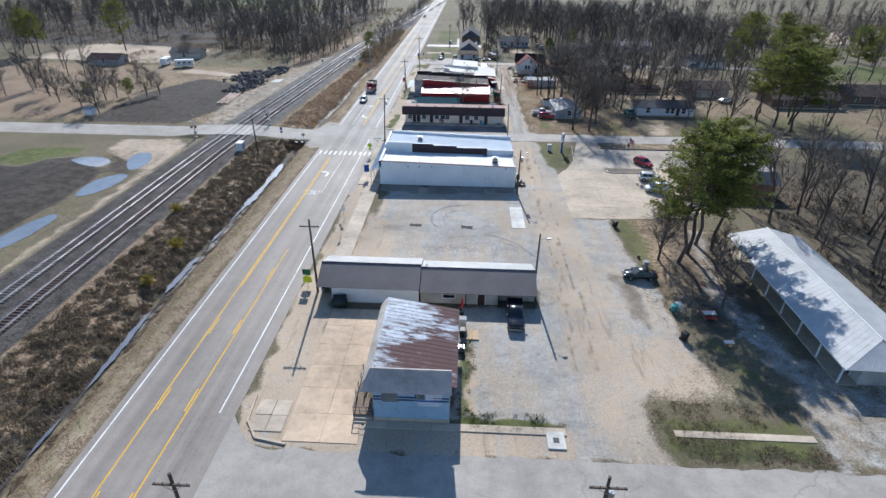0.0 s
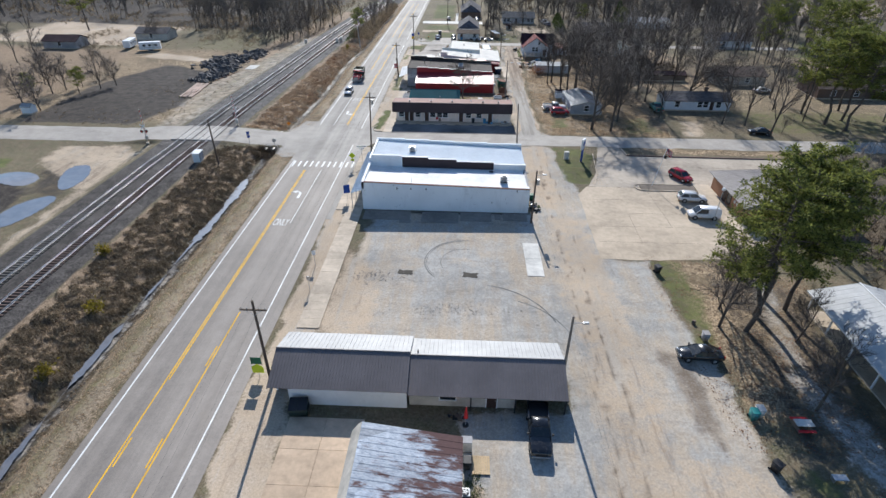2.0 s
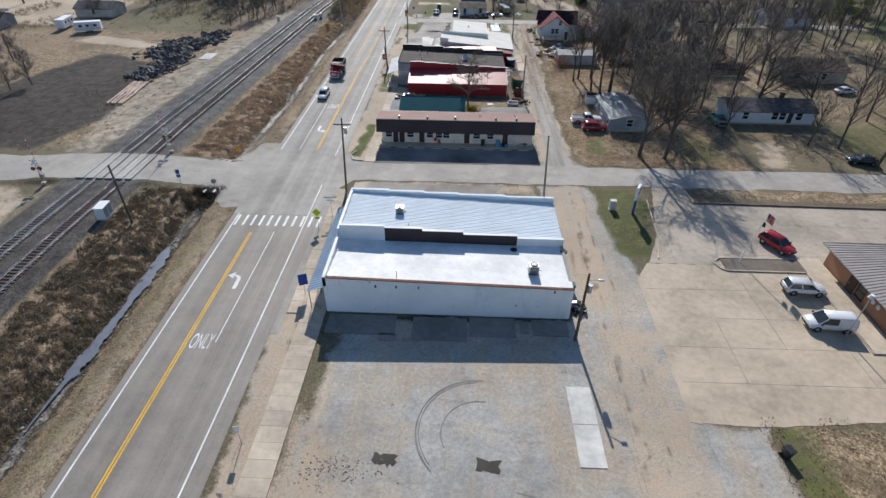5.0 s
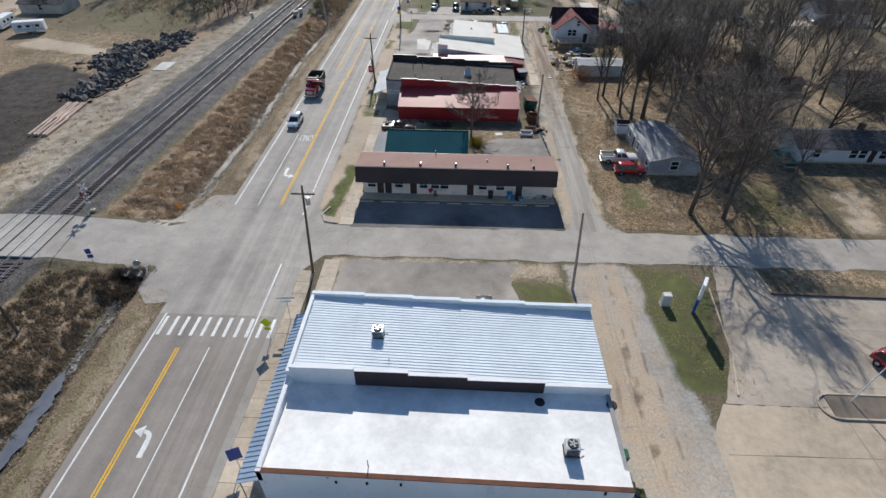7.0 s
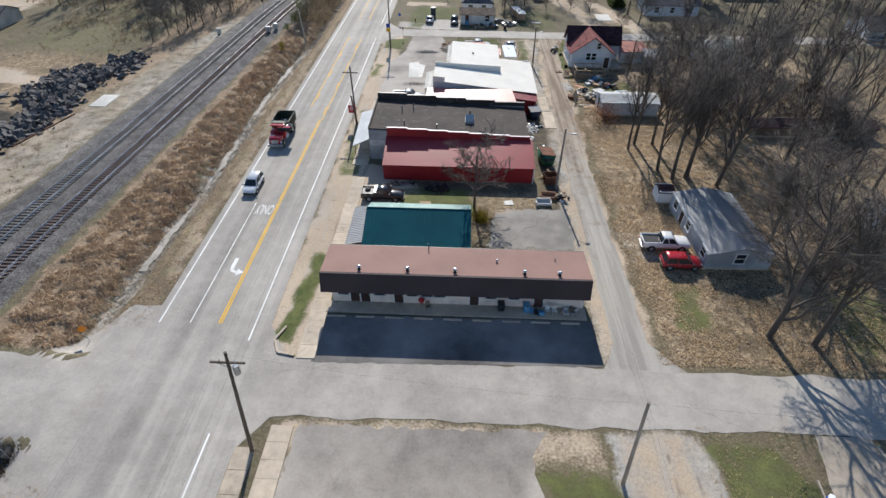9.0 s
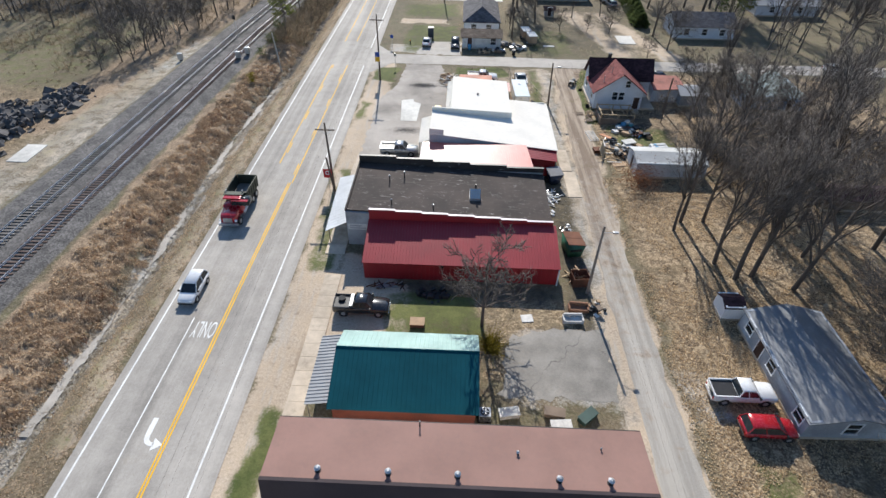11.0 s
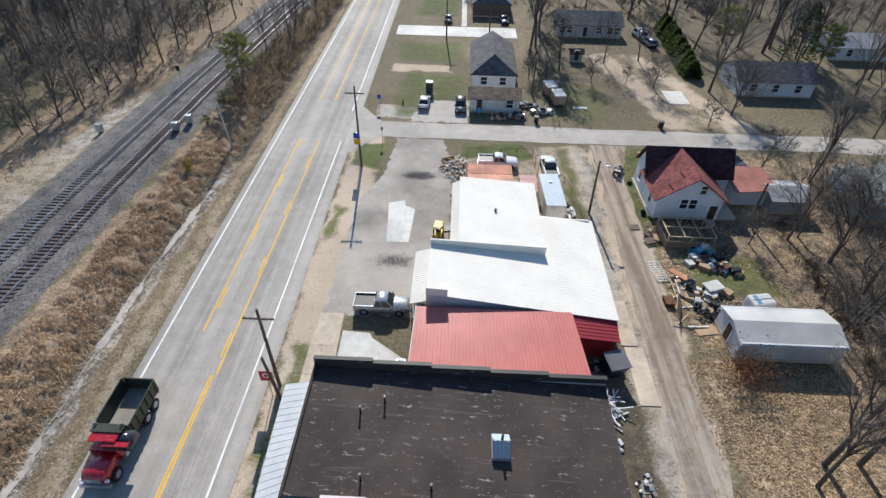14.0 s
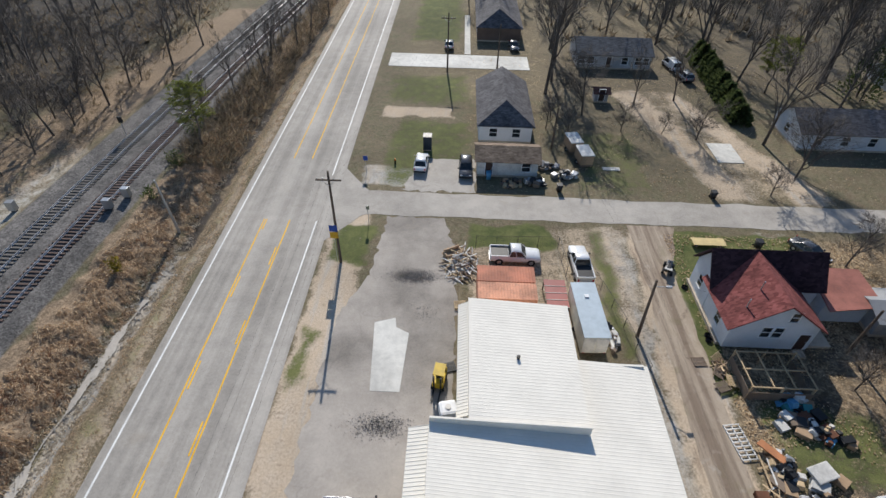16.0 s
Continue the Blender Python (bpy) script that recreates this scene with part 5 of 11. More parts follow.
# the red metal shed and the dark flat-roofed building behind it
def red_building():
    t = thing("red_shed", 0, 0, 0, "red metal lean-to shed against a grey building", "shed")
    x0, x1 = -14.6, 6.4
    part("front_wall", slope_sheet((x0, 159.75, 0), (x1, 159.75, 0), (x1, 159.74, 2.4), (x0, 159.74, 2.4), 0.15, 0.45, 0.03, 0.05), REDWALL, t, "bright red ribbed wall")
    part("side_wall", P([(x0, 159.9, 0), (x0, 165.3, 0), (x0, 165.3, 3.7), (x0, 159.9, 2.35)], (0.12, 0, 0)), REDWALL, t)
    part("side_wall", P([(x1 - 0.12, 159.9, 0), (x1 - 0.12, 165.3, 0), (x1 - 0.12, 165.3, 3.7), (x1 - 0.12, 159.9, 2.35)], (0.12, 0, 0)), REDWALL, t)
    part("roof", slope_sheet((x0 - 0.1, 159.55, 2.42), (x1 + 0.15, 159.55, 2.42), (x1 + 0.15, 165.35, 3.85), (x0 - 0.1, 165.35, 3.85), 0.06, 0.33, 0.025, 0.04), RED_SHEET, t, "crimson ribbed metal roof")
    part("corner_trim", B(x1 - 0.02, x1 + 0.1, 159.6, 159.75, 0, 2.35), WHITE, t)
    part("wall_lamp", B(-6.2, -5.95, 159.5, 159.7, 2.0, 2.25), BLACKM, t)
    t = thing("flat_roofed_store", 0, 0, 0, "grey block store with black bitumen flat roof", "store building")
    x0, x1, y0, y1 = -17.3, 6.2, 165.4, 176.2
    part("front_wall", P([(x0, y0, 0), (x1, y0, 0), (x1, y0, 3.75), (x0, y0, 4.75)], (0, 0.3, 0)), GREYWALL, t), part("back_wall", B(x0, x1, y1 - 0.3, y1, 0, 4.2), GREYWALL, t)
    part("side_wall", B(x0, x0 + 0.3, y0 + 0.3, y1 - 0.3, 0, 4.9), GREYWALL, t), part("side_wall", B(x1 - 0.3, x1, y0 + 0.3, y1 - 0.3, 0, 3.95), GREYWALL, t)
    part("roof", slope_sheet((x1, y0 + 0.2, 3.95), (x1, y1 - 0.2, 3.95), (x0, y1 - 0.2, 4.95), (x0, y0 + 0.2, 4.95), 0.15), BITUMEN, t, "patched black bitumen roof")
    for k in range(7):
        a, b = x0 + 2.7 + (x1 - x0 - 2.7) * k / 7, x0 + 2.7 + (x1 - x0 - 2.7) * (k + 1) / 7
        top = 5.15 - 0.155 * k
        part("parapet", B(a, b, y0 - 0.03, y0 + 0.18, 3.7, top), REDWALL, t, "red sheeted parapet step")
        part("parapet_cap", B(a, b, y0 - 0.06, y0 + 0.22, top + 0.003, top + 0.07), m_sheet("pink_white_cap", (0.70, 0.60, 0.60), 0.5), t)
    for k in range(5):
        a, b = x0 + (x1 - x0) * k / 5, x0 + (x1 - x0) * (k + 1) / 5
        top = 5.85 - 0.27 * k
        part("rear_parapet", B(a, b, y1 - 0.25, y1 + 0.02, 3.7, top), BITUMEN, t, "black stepped rear parapet")
        part("parapet_cap", B(a, b, y1 - 0.29, y1 + 0.06, top + 0.003, top + 0.05), plain("black_cap", (0.03, 0.03, 0.03), 0.5), t)
    part("street_kerb", P([(x0 - 0.03, y0, 4.9), (x0 - 0.03, y1, 4.9), (x0 - 0.03, y1, 5.15), (x0 - 0.03, y0, 5.15)], (0.2, 0, 0)), BITUMEN, t)
    part("sign_band", B(x0 + 0.15, x0 + 2.55, y0 - 0.05, y0 - 0.01, 2.3, 3.1), DIRTYWHITE, t, "white signboard with faded lettering")
    for k in range(2):
        part("lettering", B(x0 + 0.4, x0 + 2.2 - 0.5 * k, y0 - 0.06, y0 - 0.052, 2.45 + 0.32 * k, 2.6 + 0.32 * k), GREYWALL, t)
    part("awning", slope_sheet((-20.0, y1 - 0.6, 2.7), (-19.6, y0 - 1.0, 2.7), (x0, y0 - 0.2, 3.4), (x0, y1 - 0.6, 3.4), 0.06, 0.6, 0.02, 0.05), m_sheet("bleached_awning", (0.60, 0.61, 0.61), 0.6), t, "bleached zinc street awning")
    for y in (165.5, 169, 172.5, 175):
        part("post", T((-19.5, y, 0), (-19.5, y, 2.68), 0.06), WOOD, t)
    opening(t, x0, 170, 0, 1.0, 2.1, "door", -1, "x"), opening(t, x0, 167.5, 0.7, 2.0, 1.6, "window", -1, "x"), opening(t, x0, 173, 0.7, 2.0, 1.6, "window", -1, "x")
    s = thing("skylight", -2.6, 169.9, 4.32, "glazed rooftop skylight with metal ridge on black roof", "skylight")
    part("kerb", B(-0.65, 0.65, -0.95, 0.95, 0, 0.35), ZINC, s)
    part("glazing", P([(-0.62, -0.92, 0.36), (0.62, -0.92, 0.36), (0.62, 0, 1.05), (-0.62, 0, 1.05)], (0, 0.05, 0.03)), glossy("skylight_glass", (0.45, 0.52, 0.55), 0.1), s)
    part("glazing", P([(0.62, 0.92, 0.36), (-0.62, 0.92, 0.36), (-0.62, 0.03, 1.06), (0.62, 0.03, 1.06)], (0, -0.05, 0.03)), MATS["skylight_glass"], s)
    part("end", P([(-0.62, -0.9, 0.355), (-0.62, 0.9, 0.355), (-0.62, 0.0, 1.03)], (0.04, 0, 0)), ZINC, s), part("end", P([(0.58, -0.9, 0.355), (0.58, 0.9, 0.355), (0.58, 0.0, 1.03)], (0.04, 0, 0)), ZINC, s)
    for k in range(5):
        x = -0.6 + 0.29 * k
        part("glazing_bar", P([(x, -0.93, 0.4), (x + 0.04, -0.93, 0.4), (x + 0.04, 0, 1.1), (x, 0, 1.1)], (0, 0, 0.04)), ZINC, s)
    part("vent", T((0.05, 0.15, 1.0), (0.05, 0.15, 1.6), 0.1), BLACKM, s)


red_building()
for _x, _y, _h in ((-12.2, 166.9, 0.9), (-7.4, 166.6, 0.75), (-13.0, 172.0, 0.8), (-11.3, 173.0, 0.8)):
    vent_pipe(_x, _y, 4.95 - (_x + 17.3) * 0.0426, _h, 0.07)


# the salmon-roofed shed and the white warehouse
def warehouse():
    t = thing("salmon_roofed_shed", 0, 0, 0, "low building with faded salmon metal roof", "shed")
    part("roof", slope_sheet((-10.0, 176.5, 3.15), (5.6, 176.5, 3.15), (4.8, 184.2, 3.55), (-9.8, 184.2, 3.55), 0.07, 0.33, 0.025, 0.04), SALMON, t, "faded salmon ribbed metal roof")
    wall_box(t, -9.6, 4.5, 176.7, 183.8, 3.1, REDWALL)
    part("rear_lean_to", slope_sheet((9.0, 181.7, 2.5), (9.2, 184.4, 2.8), (4.95, 184.4, 3.2), (4.75, 181.7, 3.0), 0.06, 0.4, 0.03, 0.05), RED_SHEET, t, "darker red lean-to roof")
    wall_box(t, 5.0, 8.8, 182.0, 184.3, 2.5, REDWALL)
    part("edge_trim", P([(-10.05, 176.5, 3.2), (-9.85, 184.2, 3.6), (-9.85, 184.2, 3.3), (-10.05, 176.5, 2.9)], (0.06, 0, 0)), WHITE, t)
    t = thing("white_warehouse", 0, 0, 0, "white ribbed metal warehouse with stepped roofs", "warehouse")
    part("main_roof", slope_sheet((9.3, 183.9, 3.0), (9.35, 192.25, 3.0), (-8.9, 192.25, 4.55), (-8.9, 184.9, 4.55), 0.08, 0.30, 0.007, 0.09), WHITE_SHEET, t, "white ribbed metal roof")
    part("rear_roof", slope_sheet((9.35, 192.25, 3.0), (9.4, 199.2, 3.0), (3.0, 199.2, 3.54), (3.0, 192.25, 3.54), 0.08, 0.30, 0.007, 0.09), WHITE_SHEET, t, "lower white ribbed metal roof")
    part("upper_roof", slope_sheet((3.1, 192.4, 4.35), (3.1, 204.6, 4.35), (-6.0, 204.6, 4.95), (-6.0, 192.4, 4.95), 0.08, 0.30, 0.007, 0.09), WHITE_SHEET, t, "higher white ribbed metal roof")
    part("step_face", P([(-8.9, 192.25, 4.1), (3.2, 192.25, 3.4), (3.2, 192.25, 4.55), (-8.9, 192.25, 5.1)], (0, 0.16, 0)), WHITE_SHEET, t)
    # white wall like the others, its shade put into a greyer base colour
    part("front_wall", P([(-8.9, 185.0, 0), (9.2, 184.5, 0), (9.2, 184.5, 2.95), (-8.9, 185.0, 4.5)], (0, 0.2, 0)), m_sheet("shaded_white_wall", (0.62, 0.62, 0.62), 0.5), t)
    part("west_parapet", P([(-8.95, 184.9, 4.3), (-6.9, 184.9, 4.3), (-6.9, 184.9, 5.15), (-8.95, 184.9, 5.3)], (0, 0.12, 0)), WHITE_SHEET, t)
    part("side_wall", B(-8.9, -8.7, 185.2, 192.2, 0, 4.4), WHITE_SHEET, t), part("side_wall", B(-6.0, -5.8, 192.4, 204.6, 0, 4.8), WHITE_SHEET, t)
    part("side_wall", B(9.0, 9.2, 184.7, 199.2, 0, 2.95), WHITE_SHEET, t), part("back_wall", B(3.1, 9.0, 199.0, 199.2, 0, 3.2), WHITE_SHEET, t)
    part("side_wall", B(2.9, 3.1, 199.2, 204.4, 0, 4.3), WHITE_SHEET, t), part("back_wall", B(-5.8, 2.9, 204.4, 204.6, 0, 4.3), WHITE_SHEET, t)
    part("west_lean_to", slope_sheet((-10.5, 192.6, 3.0), (-10.5, 185.0, 3.0), (-8.95, 185.0, 3.5), (-8.95, 192.6, 3.5), 0.06, 0.3, 0.025, 0.04), WHITE_SHEET, t)
    part("west_lean_to", slope_sheet((-6.9, 204.6, 3.9), (-6.9, 193.0, 3.9), (-6.02, 193.0, 4.4), (-6.02, 204.6, 4.4), 0.06, 0.3, 0.025, 0.04), WHITE_SHEET, t)
    for y in (186, 189, 192):
        part("post", T((-10.4, y, 0), (-10.4, y, 2.97), 0.07), STEEL, t)
    part("loading_door", B(-8.96, -8.9, 187, 190.5, 0, 3.2), GREYWALL, t)
    part("roof_vent", T((-1.9, 198.2, 4.6), (-1.9, 198.2, 5.0), 0.12, 0.16), BLACKM, t)


warehouse()
solo("concrete_pad", P([(x, y, 0.0) for x, y in ((-16.9, 177.0), (-17.0, 183.8), (-14.3, 183.6), (-14.0, 183.0), (-10.1, 180.2), (-10.1, 177.0))], (0, 0, 0.07)), PALE, "pale concrete pad beside the salmon shed", "pad", "structure")
solo("concrete_pad", P([(x, y, 0.0) for x, y in ((-19.3, 178), (-19.7, 186), (-17.3, 186.1), (-17.05, 178))], (0, 0, 0.05)), CONC, "tan concrete strip beside the pad", "pad", "structure")
ac_unit(-10.9, 179.6, 0.02, 0.95, "grey air conditioner beside the salmon shed")


def gable_house(x0, x1, y0, y1, eave, ridge, wall, roof, label, along="x", over=0.4, name="house", wins=(), doors=(), chimney=None, rz=0.0, hip=0.0):
    """A plain gabled house about its own middle. wins and doors: (side, place along it)."""
    cx, cy = (x0 + x1) / 2, (y0 + y1) / 2
    t = thing(name, cx, cy, 0, label, name.replace("_", " "), "", rz)
    a, b, c, d = x0 - cx, x1 - cx, y0 - cy, y1 - cy
    wall_box(t, a, b, c, d, eave, wall, 0.2, 0.0)
    part("foundation", B(a - 0.04, b + 0.04, c - 0.04, d + 0.04, 0, 0.3), CONC, t)
    if along == "x":
        part("roof", slope_sheet((a - over, c - over, eave - 0.1), (b + over, c - over, eave - 0.1), (b + over, 0, ridge), (a - over, 0, ridge), 0.12), roof, t)
        part("roof", slope_sheet((b + over, d + over, eave - 0.1), (a - over, d + over, eave - 0.1), (a - over, 0, ridge), (b + over, 0, ridge), 0.12), roof, t)
        for x in (a + 0.01, b - 0.19):
            part("gable", P([(x, c + 0.05, eave), (x, d - 0.05, eave), (x, 0, ridge - 0.16)], (0.18, 0, 0)), wall, t)
    else:
        part("roof", slope_sheet((a - over, d + over, eave - 0.1), (a - over, c - over, eave - 0.1), (0, c - over + hip, ridge), (0, d + over, ridge), 0.12), roof, t)
        part("roof", slope_sheet((b + over, c - over, eave - 0.1), (b + over, d + over, eave - 0.1), (0, d + over, ridge), (0, c - over + hip, ridge), 0.12), roof, t)
        if hip:
            part("roof_hip", slope_sheet((a - over, c - over, eave - 0.1), (b + over, c - over, eave - 0.1), (0.03, c - over + hip, ridge), (-0.03, c - over + hip, ridge), 0.12), roof, t)
        for y in (d - 0.19,) if hip else (c + 0.01, d - 0.19):
            part("gable", P([(a + 0.05, y, eave), (b - 0.05, y, eave), (0, y, ridge - 0.16)], (0, 0.18, 0)), wall, t)
    for side, p in wins:
        if side in "sn":
            opening(t, p, c if side == "s" else d, 1.0, 1.1, 1.3, "window", -1 if side == "s" else 1)
        else:
            opening(t, a if side == "w" else b, p, 1.0, 1.1, 1.3, "window", -1 if side == "w" else 1, "x")
    for side, p in doors:
        if side in "sn":
            opening(t, p, c if side == "s" else d, 0.3, 0.95, 2.0, "door", -1 if side == "s" else 1)
        else:
            opening(t, a if side == "w" else b, p, 0.3, 0.95, 2.0, "door", -1 if side == "w" else 1, "x")
    if chimney:
        part("chimney", B(chimney[0] - 0.35, chimney[0] + 0.35, chimney[1] - 0.35, chimney[1] + 0.35, eave, ridge + 0.7, bevel=0.02), BROWNBRICK, t)
    return t


SIDING = plain("pale_siding", (0.66, 0.68, 0.71), 0.7, var=0.08, soil=0.12)


# the white house with the red cross gable
def red_house():
    t = thing("white_house", 0, 0, 0, "white two-storey house with dark red cross-gabled roof", "house")
    part("foundation", B(18.0, 29.0, 204.4, 213.2, 0, 0.35), CONC, t)
    for a in ((18.2, 28.8, 209.0, 209.2, 0.35, 3.6), (18.2, 28.8, 212.8, 213.0, 0.35, 3.6), (18.2, 18.4, 209.2, 212.8, 0.35, 3.6), (28.6, 28.8, 209.2, 212.8, 0.35, 3.6), (18.3, 26.3, 203.9, 204.1, 0.35, 3.4), (18.3, 18.5, 204.1, 209.0, 0.35, 3.4), (26.1, 26.3, 204.1, 209.0, 0.35, 3.4)):
        part("wall", B(*a), SIDING, t, "pale weathered siding")
    zr, ze = 6.6, 3.4
    part("main_roof", slope_sheet((17.8, 208.5, ze), (29.2, 208.5, ze), (29.2, 211.0, zr), (17.8, 211.0, zr), 0.14), SHINGLE_DARK, t, "dark maroon shingle slope")
    part("main_roof", slope_sheet((29.2, 213.5, ze), (17.8, 213.5, ze), (17.8, 211.0, zr), (29.2, 211.0, zr), 0.14), SHINGLE_DARK, t)
    for x in (18.2, 28.6):
        part("gable", P([(x, 209.0, 3.6), (x, 213.0, 3.6), (x, 211.0, zr - 0.35)], (0.2, 0, 0)), SIDING, t)
    part("cross_roof", slope_sheet((17.7, 210.4, 3.2), (17.7, 203.5, 3.2), (22.3, 203.5, zr - 0.1), (22.3, 211.0, zr - 0.1), 0.14), SHINGLE_RED, t, "weathered red shingle slope")
    part("cross_roof", slope_sheet((26.9, 203.5, 3.2), (26.9, 210.4, 3.2), (22.3, 211.0, zr - 0.1), (22.3, 203.5, zr - 0.1), 0.14), SHINGLE_RED, t, "weathered red shingle slope")
    part("gable", P([(18.3, 203.9, 3.4), (26.3, 203.9, 3.4), (22.3, 203.9, zr - 0.42)], (0, 0.2, 0)), SIDING, t)
    for x in (21.6, 22.7):
        opening(t, x, 203.9, 2.0, 0.85, 1.3, "window")
    opening(t, 23.4, 203.9, 4.2, 0.75, 1.1, "window"), opening(t, 25.4, 203.9, 0.4, 1.0, 2.1, "door"), opening(t, 18.3, 206.2, 1.3, 0.9, 1.3, "window", -1, "x"), opening(t, 18.2, 211, 1.4, 0.9, 1.3, "window", -1, "x")
    for x, y in ((21.0, 206.5), (19.6, 205.2)):
        part("roof_vent", T((x, y, 4.4 + (x - 19.6) * 0.7), (x, y, 5.6 + (x - 19.6) * 0.7), 0.06), STEEL, t)
    part("rear_porch_roof", slope_sheet((29.0, 206.8, 2.7), (34.8, 207.6, 2.7), (34.8, 212.7, 3.0), (29.3, 212.6, 3.2), 0.1), plain("faded_red_felt", (0.33, 0.13, 0.10), 0.85), t, "faded red porch roof")
    wall_box(t, 29.3, 34.2, 208.0, 212.4, 2.7, SIDING)
    part("porch_step", B(25.0, 26.0, 203.0, 203.85, 0, 0.35), CONC, t)


red_house()
gable_house(33.8, 38.5, 206.2, 210.5, 2.3, 3.0, GREYWALL, ZINC, "grey shed with pale metal roof beside the white house", name="shed")
# the open timber pen in front of it
_p = thing("timber_pen", 21.2, 200.3, 0, "unroofed pale timber pen with rafters", "pen")
for x in (-2.7, 0, 2.7):
    for y in (-1.9, 1.9):
        part("post", B(x - 0.06, x + 0.06, y - 0.06, y + 0.06, 0, 1.75), NEWWOOD, _p)
for y in (-1.9, 0.0, 1.9):
    part("rail", B(-2.8, 2.8, y - 0.05, y + 0.05, 1.75, 1.88), NEWWOOD, _p)
for k in range(4):
    part("rafter", B(-2.75 + 1.82 * k, -2.65 + 1.82 * k, -2.0, 2.0, 1.885, 1.98), NEWWOOD, _p)
for a in ((-2.78, 2.78, -2.02, -1.97, 0.1, 1.2), (-2.78, -2.73, -1.9, 1.9, 0.1, 1.2), (2.73, 2.78, -1.9, 1.9, 0.1, 1.0)):
    part("boarding", B(*a), WOOD, _p)
# storage shed of pale metal behind the lane
gable_house(20.3, 30.0, 182.3, 187.0, 2.4, 3.0, plain("pale_grey_box", (0.50, 0.51, 0.52), 0.6), m_sheet("pale_shed_roof", (0.47, 0.47, 0.455), 0.65, 0, 0.3, (1, 3, 1), spec=0.2), "long pale metal storage shed", over=0.15, name="storage_shed", doors=(("w", 0),))
# mobile home beside the lane
gable_house(24.2, 31.6, 142.4, 154.8, 2.35, 3.2, plain("mobile_home_wall", (0.36, 0.38, 0.41), 0.7), m_sheet("mobile_home_roof", (0.20, 0.205, 0.215), 0.6, 0.0, 0.5, (1, 3, 1), (0.32, 0.30, 0.27)), "old mobile home with weathered metal roof", along="y", over=0.15, name="mobile_home", wins=(("w", -5), ("w", 0), ("w", 4.5), ("s", 0)), doors=(("w", 2.2),), rz=1)
gable_house(22.6, 24.6, 155.4, 157.6, 1.9, 2.3, WHITE, SHINGLE_DARK, "small white shed with dark roof", over=0.1, name="shed")
# the house across the street
gable_house(48.2, 64.0, 147.4, 154.2, 2.6, 4.0, SIDING, SHINGLE, "low white house with grey shingle roof", name="house", wins=(("s", 0.5), ("s", 1.9), ("s", 5.0), ("s", -5)), doors=(("s", 3.4),), chimney=(3, 1))
# far houses on the side of the lane
gable_house(-4.6, 3.6, 232.2, 236.6, 2.6, 3.6, DIRTYWHITE, m_shingle("tan_shingle", (0.20, 0.15, 0.11)), "white garage with brown shingle roof", name="garage", doors=(("s", -2.5),), wins=(("s", 2.5),))
gable_house(-4.2, 3.6, 241.5, 257.0, 2.9, 5.3, WHITE, SHINGLE, "white house with dark grey hipped shingle roof", along="y", hip=3.6, name="house", wins=(("s", -1.8), ("s", 1.6), ("w", -5), ("w", 0), ("w", 5)))
gable_house(-3.8, 5.2, 283.5, 305, 3.0, 5.6, BROWNBRICK, SHINGLE, "brown brick house with grey hipped roof and white posts", along="y", hip=4.0, name="house", wins=(("w", -7), ("w", -2), ("w", 3), ("w", 7)), doors=(("w", 0),))
gable_house(15.0, 29.0, 271.0, 279.5, 2.8, 4.6, plain("pale_grey_brick", (0.46, 0.45, 0.44), 0.85), m_shingle("slate_shingle", (0.075, 0.082, 0.095)), "pale grey brick house with slate grey roof", name="house", wins=(("s", -6), ("s", -4.4), ("s", 2), ("s", 4.5), ("s", 6)), doors=(("s", -1),))
gable_house(15.8, 18.0, 256.3, 258.3, 1.8, 2.4, GREYWALL, SHINGLE_DARK, "small grey shed with dark roof", name="shed", doors=(("s", 0),))
gable_house(43.5, 57.0, 242.5, 250.5, 2.9, 5.0, SIDING, SHINGLE, "white house with dark roof among trees", name="house", wins=(("s", -4), ("s", 0), ("s", 4), ("w", 0)))
gable_house(70, 86, 262, 271, 2.8, 4.4, SIDING, ZINC, "low pale house with light roof", name="house", wins=(("s", -4), ("s", 3)))
_g = m_sheet("pale_green_workshop_roof", (0.27, 0.32, 0.31), 0.8, spec=0.15)
gable_house(44.6, 49.0, 205.4, 213.4, 2.7, 3.9, plain("blue_shed_wall", (0.20, 0.29, 0.42), 0.6), _g, "blue workshop with pale green metal roof among trees", along="y", name="workshop", over=0.12, hip=5.6)
gable_house(49.3, 55.0, 205.2, 213.8, 2.7, 4.2, MATS["blue_shed_wall"], _g, "second blue workshop bay with pale green metal roof", along="y", name="workshop", doors=(("s", 0),), over=0.12, hip=5.6)
gable_house(43.0, 63.0, 175.6, 179.2, 1.9, 2.6, WOOD, SHINGLE_DARK, "long low dark timber shed behind the trees", name="shed", over=0.25)
gable_house(92, 112, 160, 170, 2.8, 5.2, BROWNBRICK, m_shingle("brown_shingle", (0.13, 0.095, 0.075)), "brown brick house with brown hipped roof", name="house", wins=(("s", -6), ("s", 0), ("s", 6)))
gable_house(118, 134, 166, 176, 2.8, 5.4, BROWNBRICK, MATS["brown_shingle"], "brown brick house at the side road", name="house", wins=(("s", -5), ("s", 1), ("w", 0)))
gable_house(70, 84, 172, 180, 2.8, 4.6, TANWALL, MATS["brown_shingle"], "tan house with brown roof at the side road", name="house", wins=(("s", -4), ("s", 2)))
gable_house(90, 104, 225, 234, 2.8, 4.8, WHITE, SHINGLE, "white house with grey roof far back", name="house", wins=(("s", -3), ("s", 2)))
gable_house(-126, -114, 222, 230, 2.6, 4.2, TANWALL, SHINGLE, "tan house behind the trees", name="house", wins=(("s", 0),))
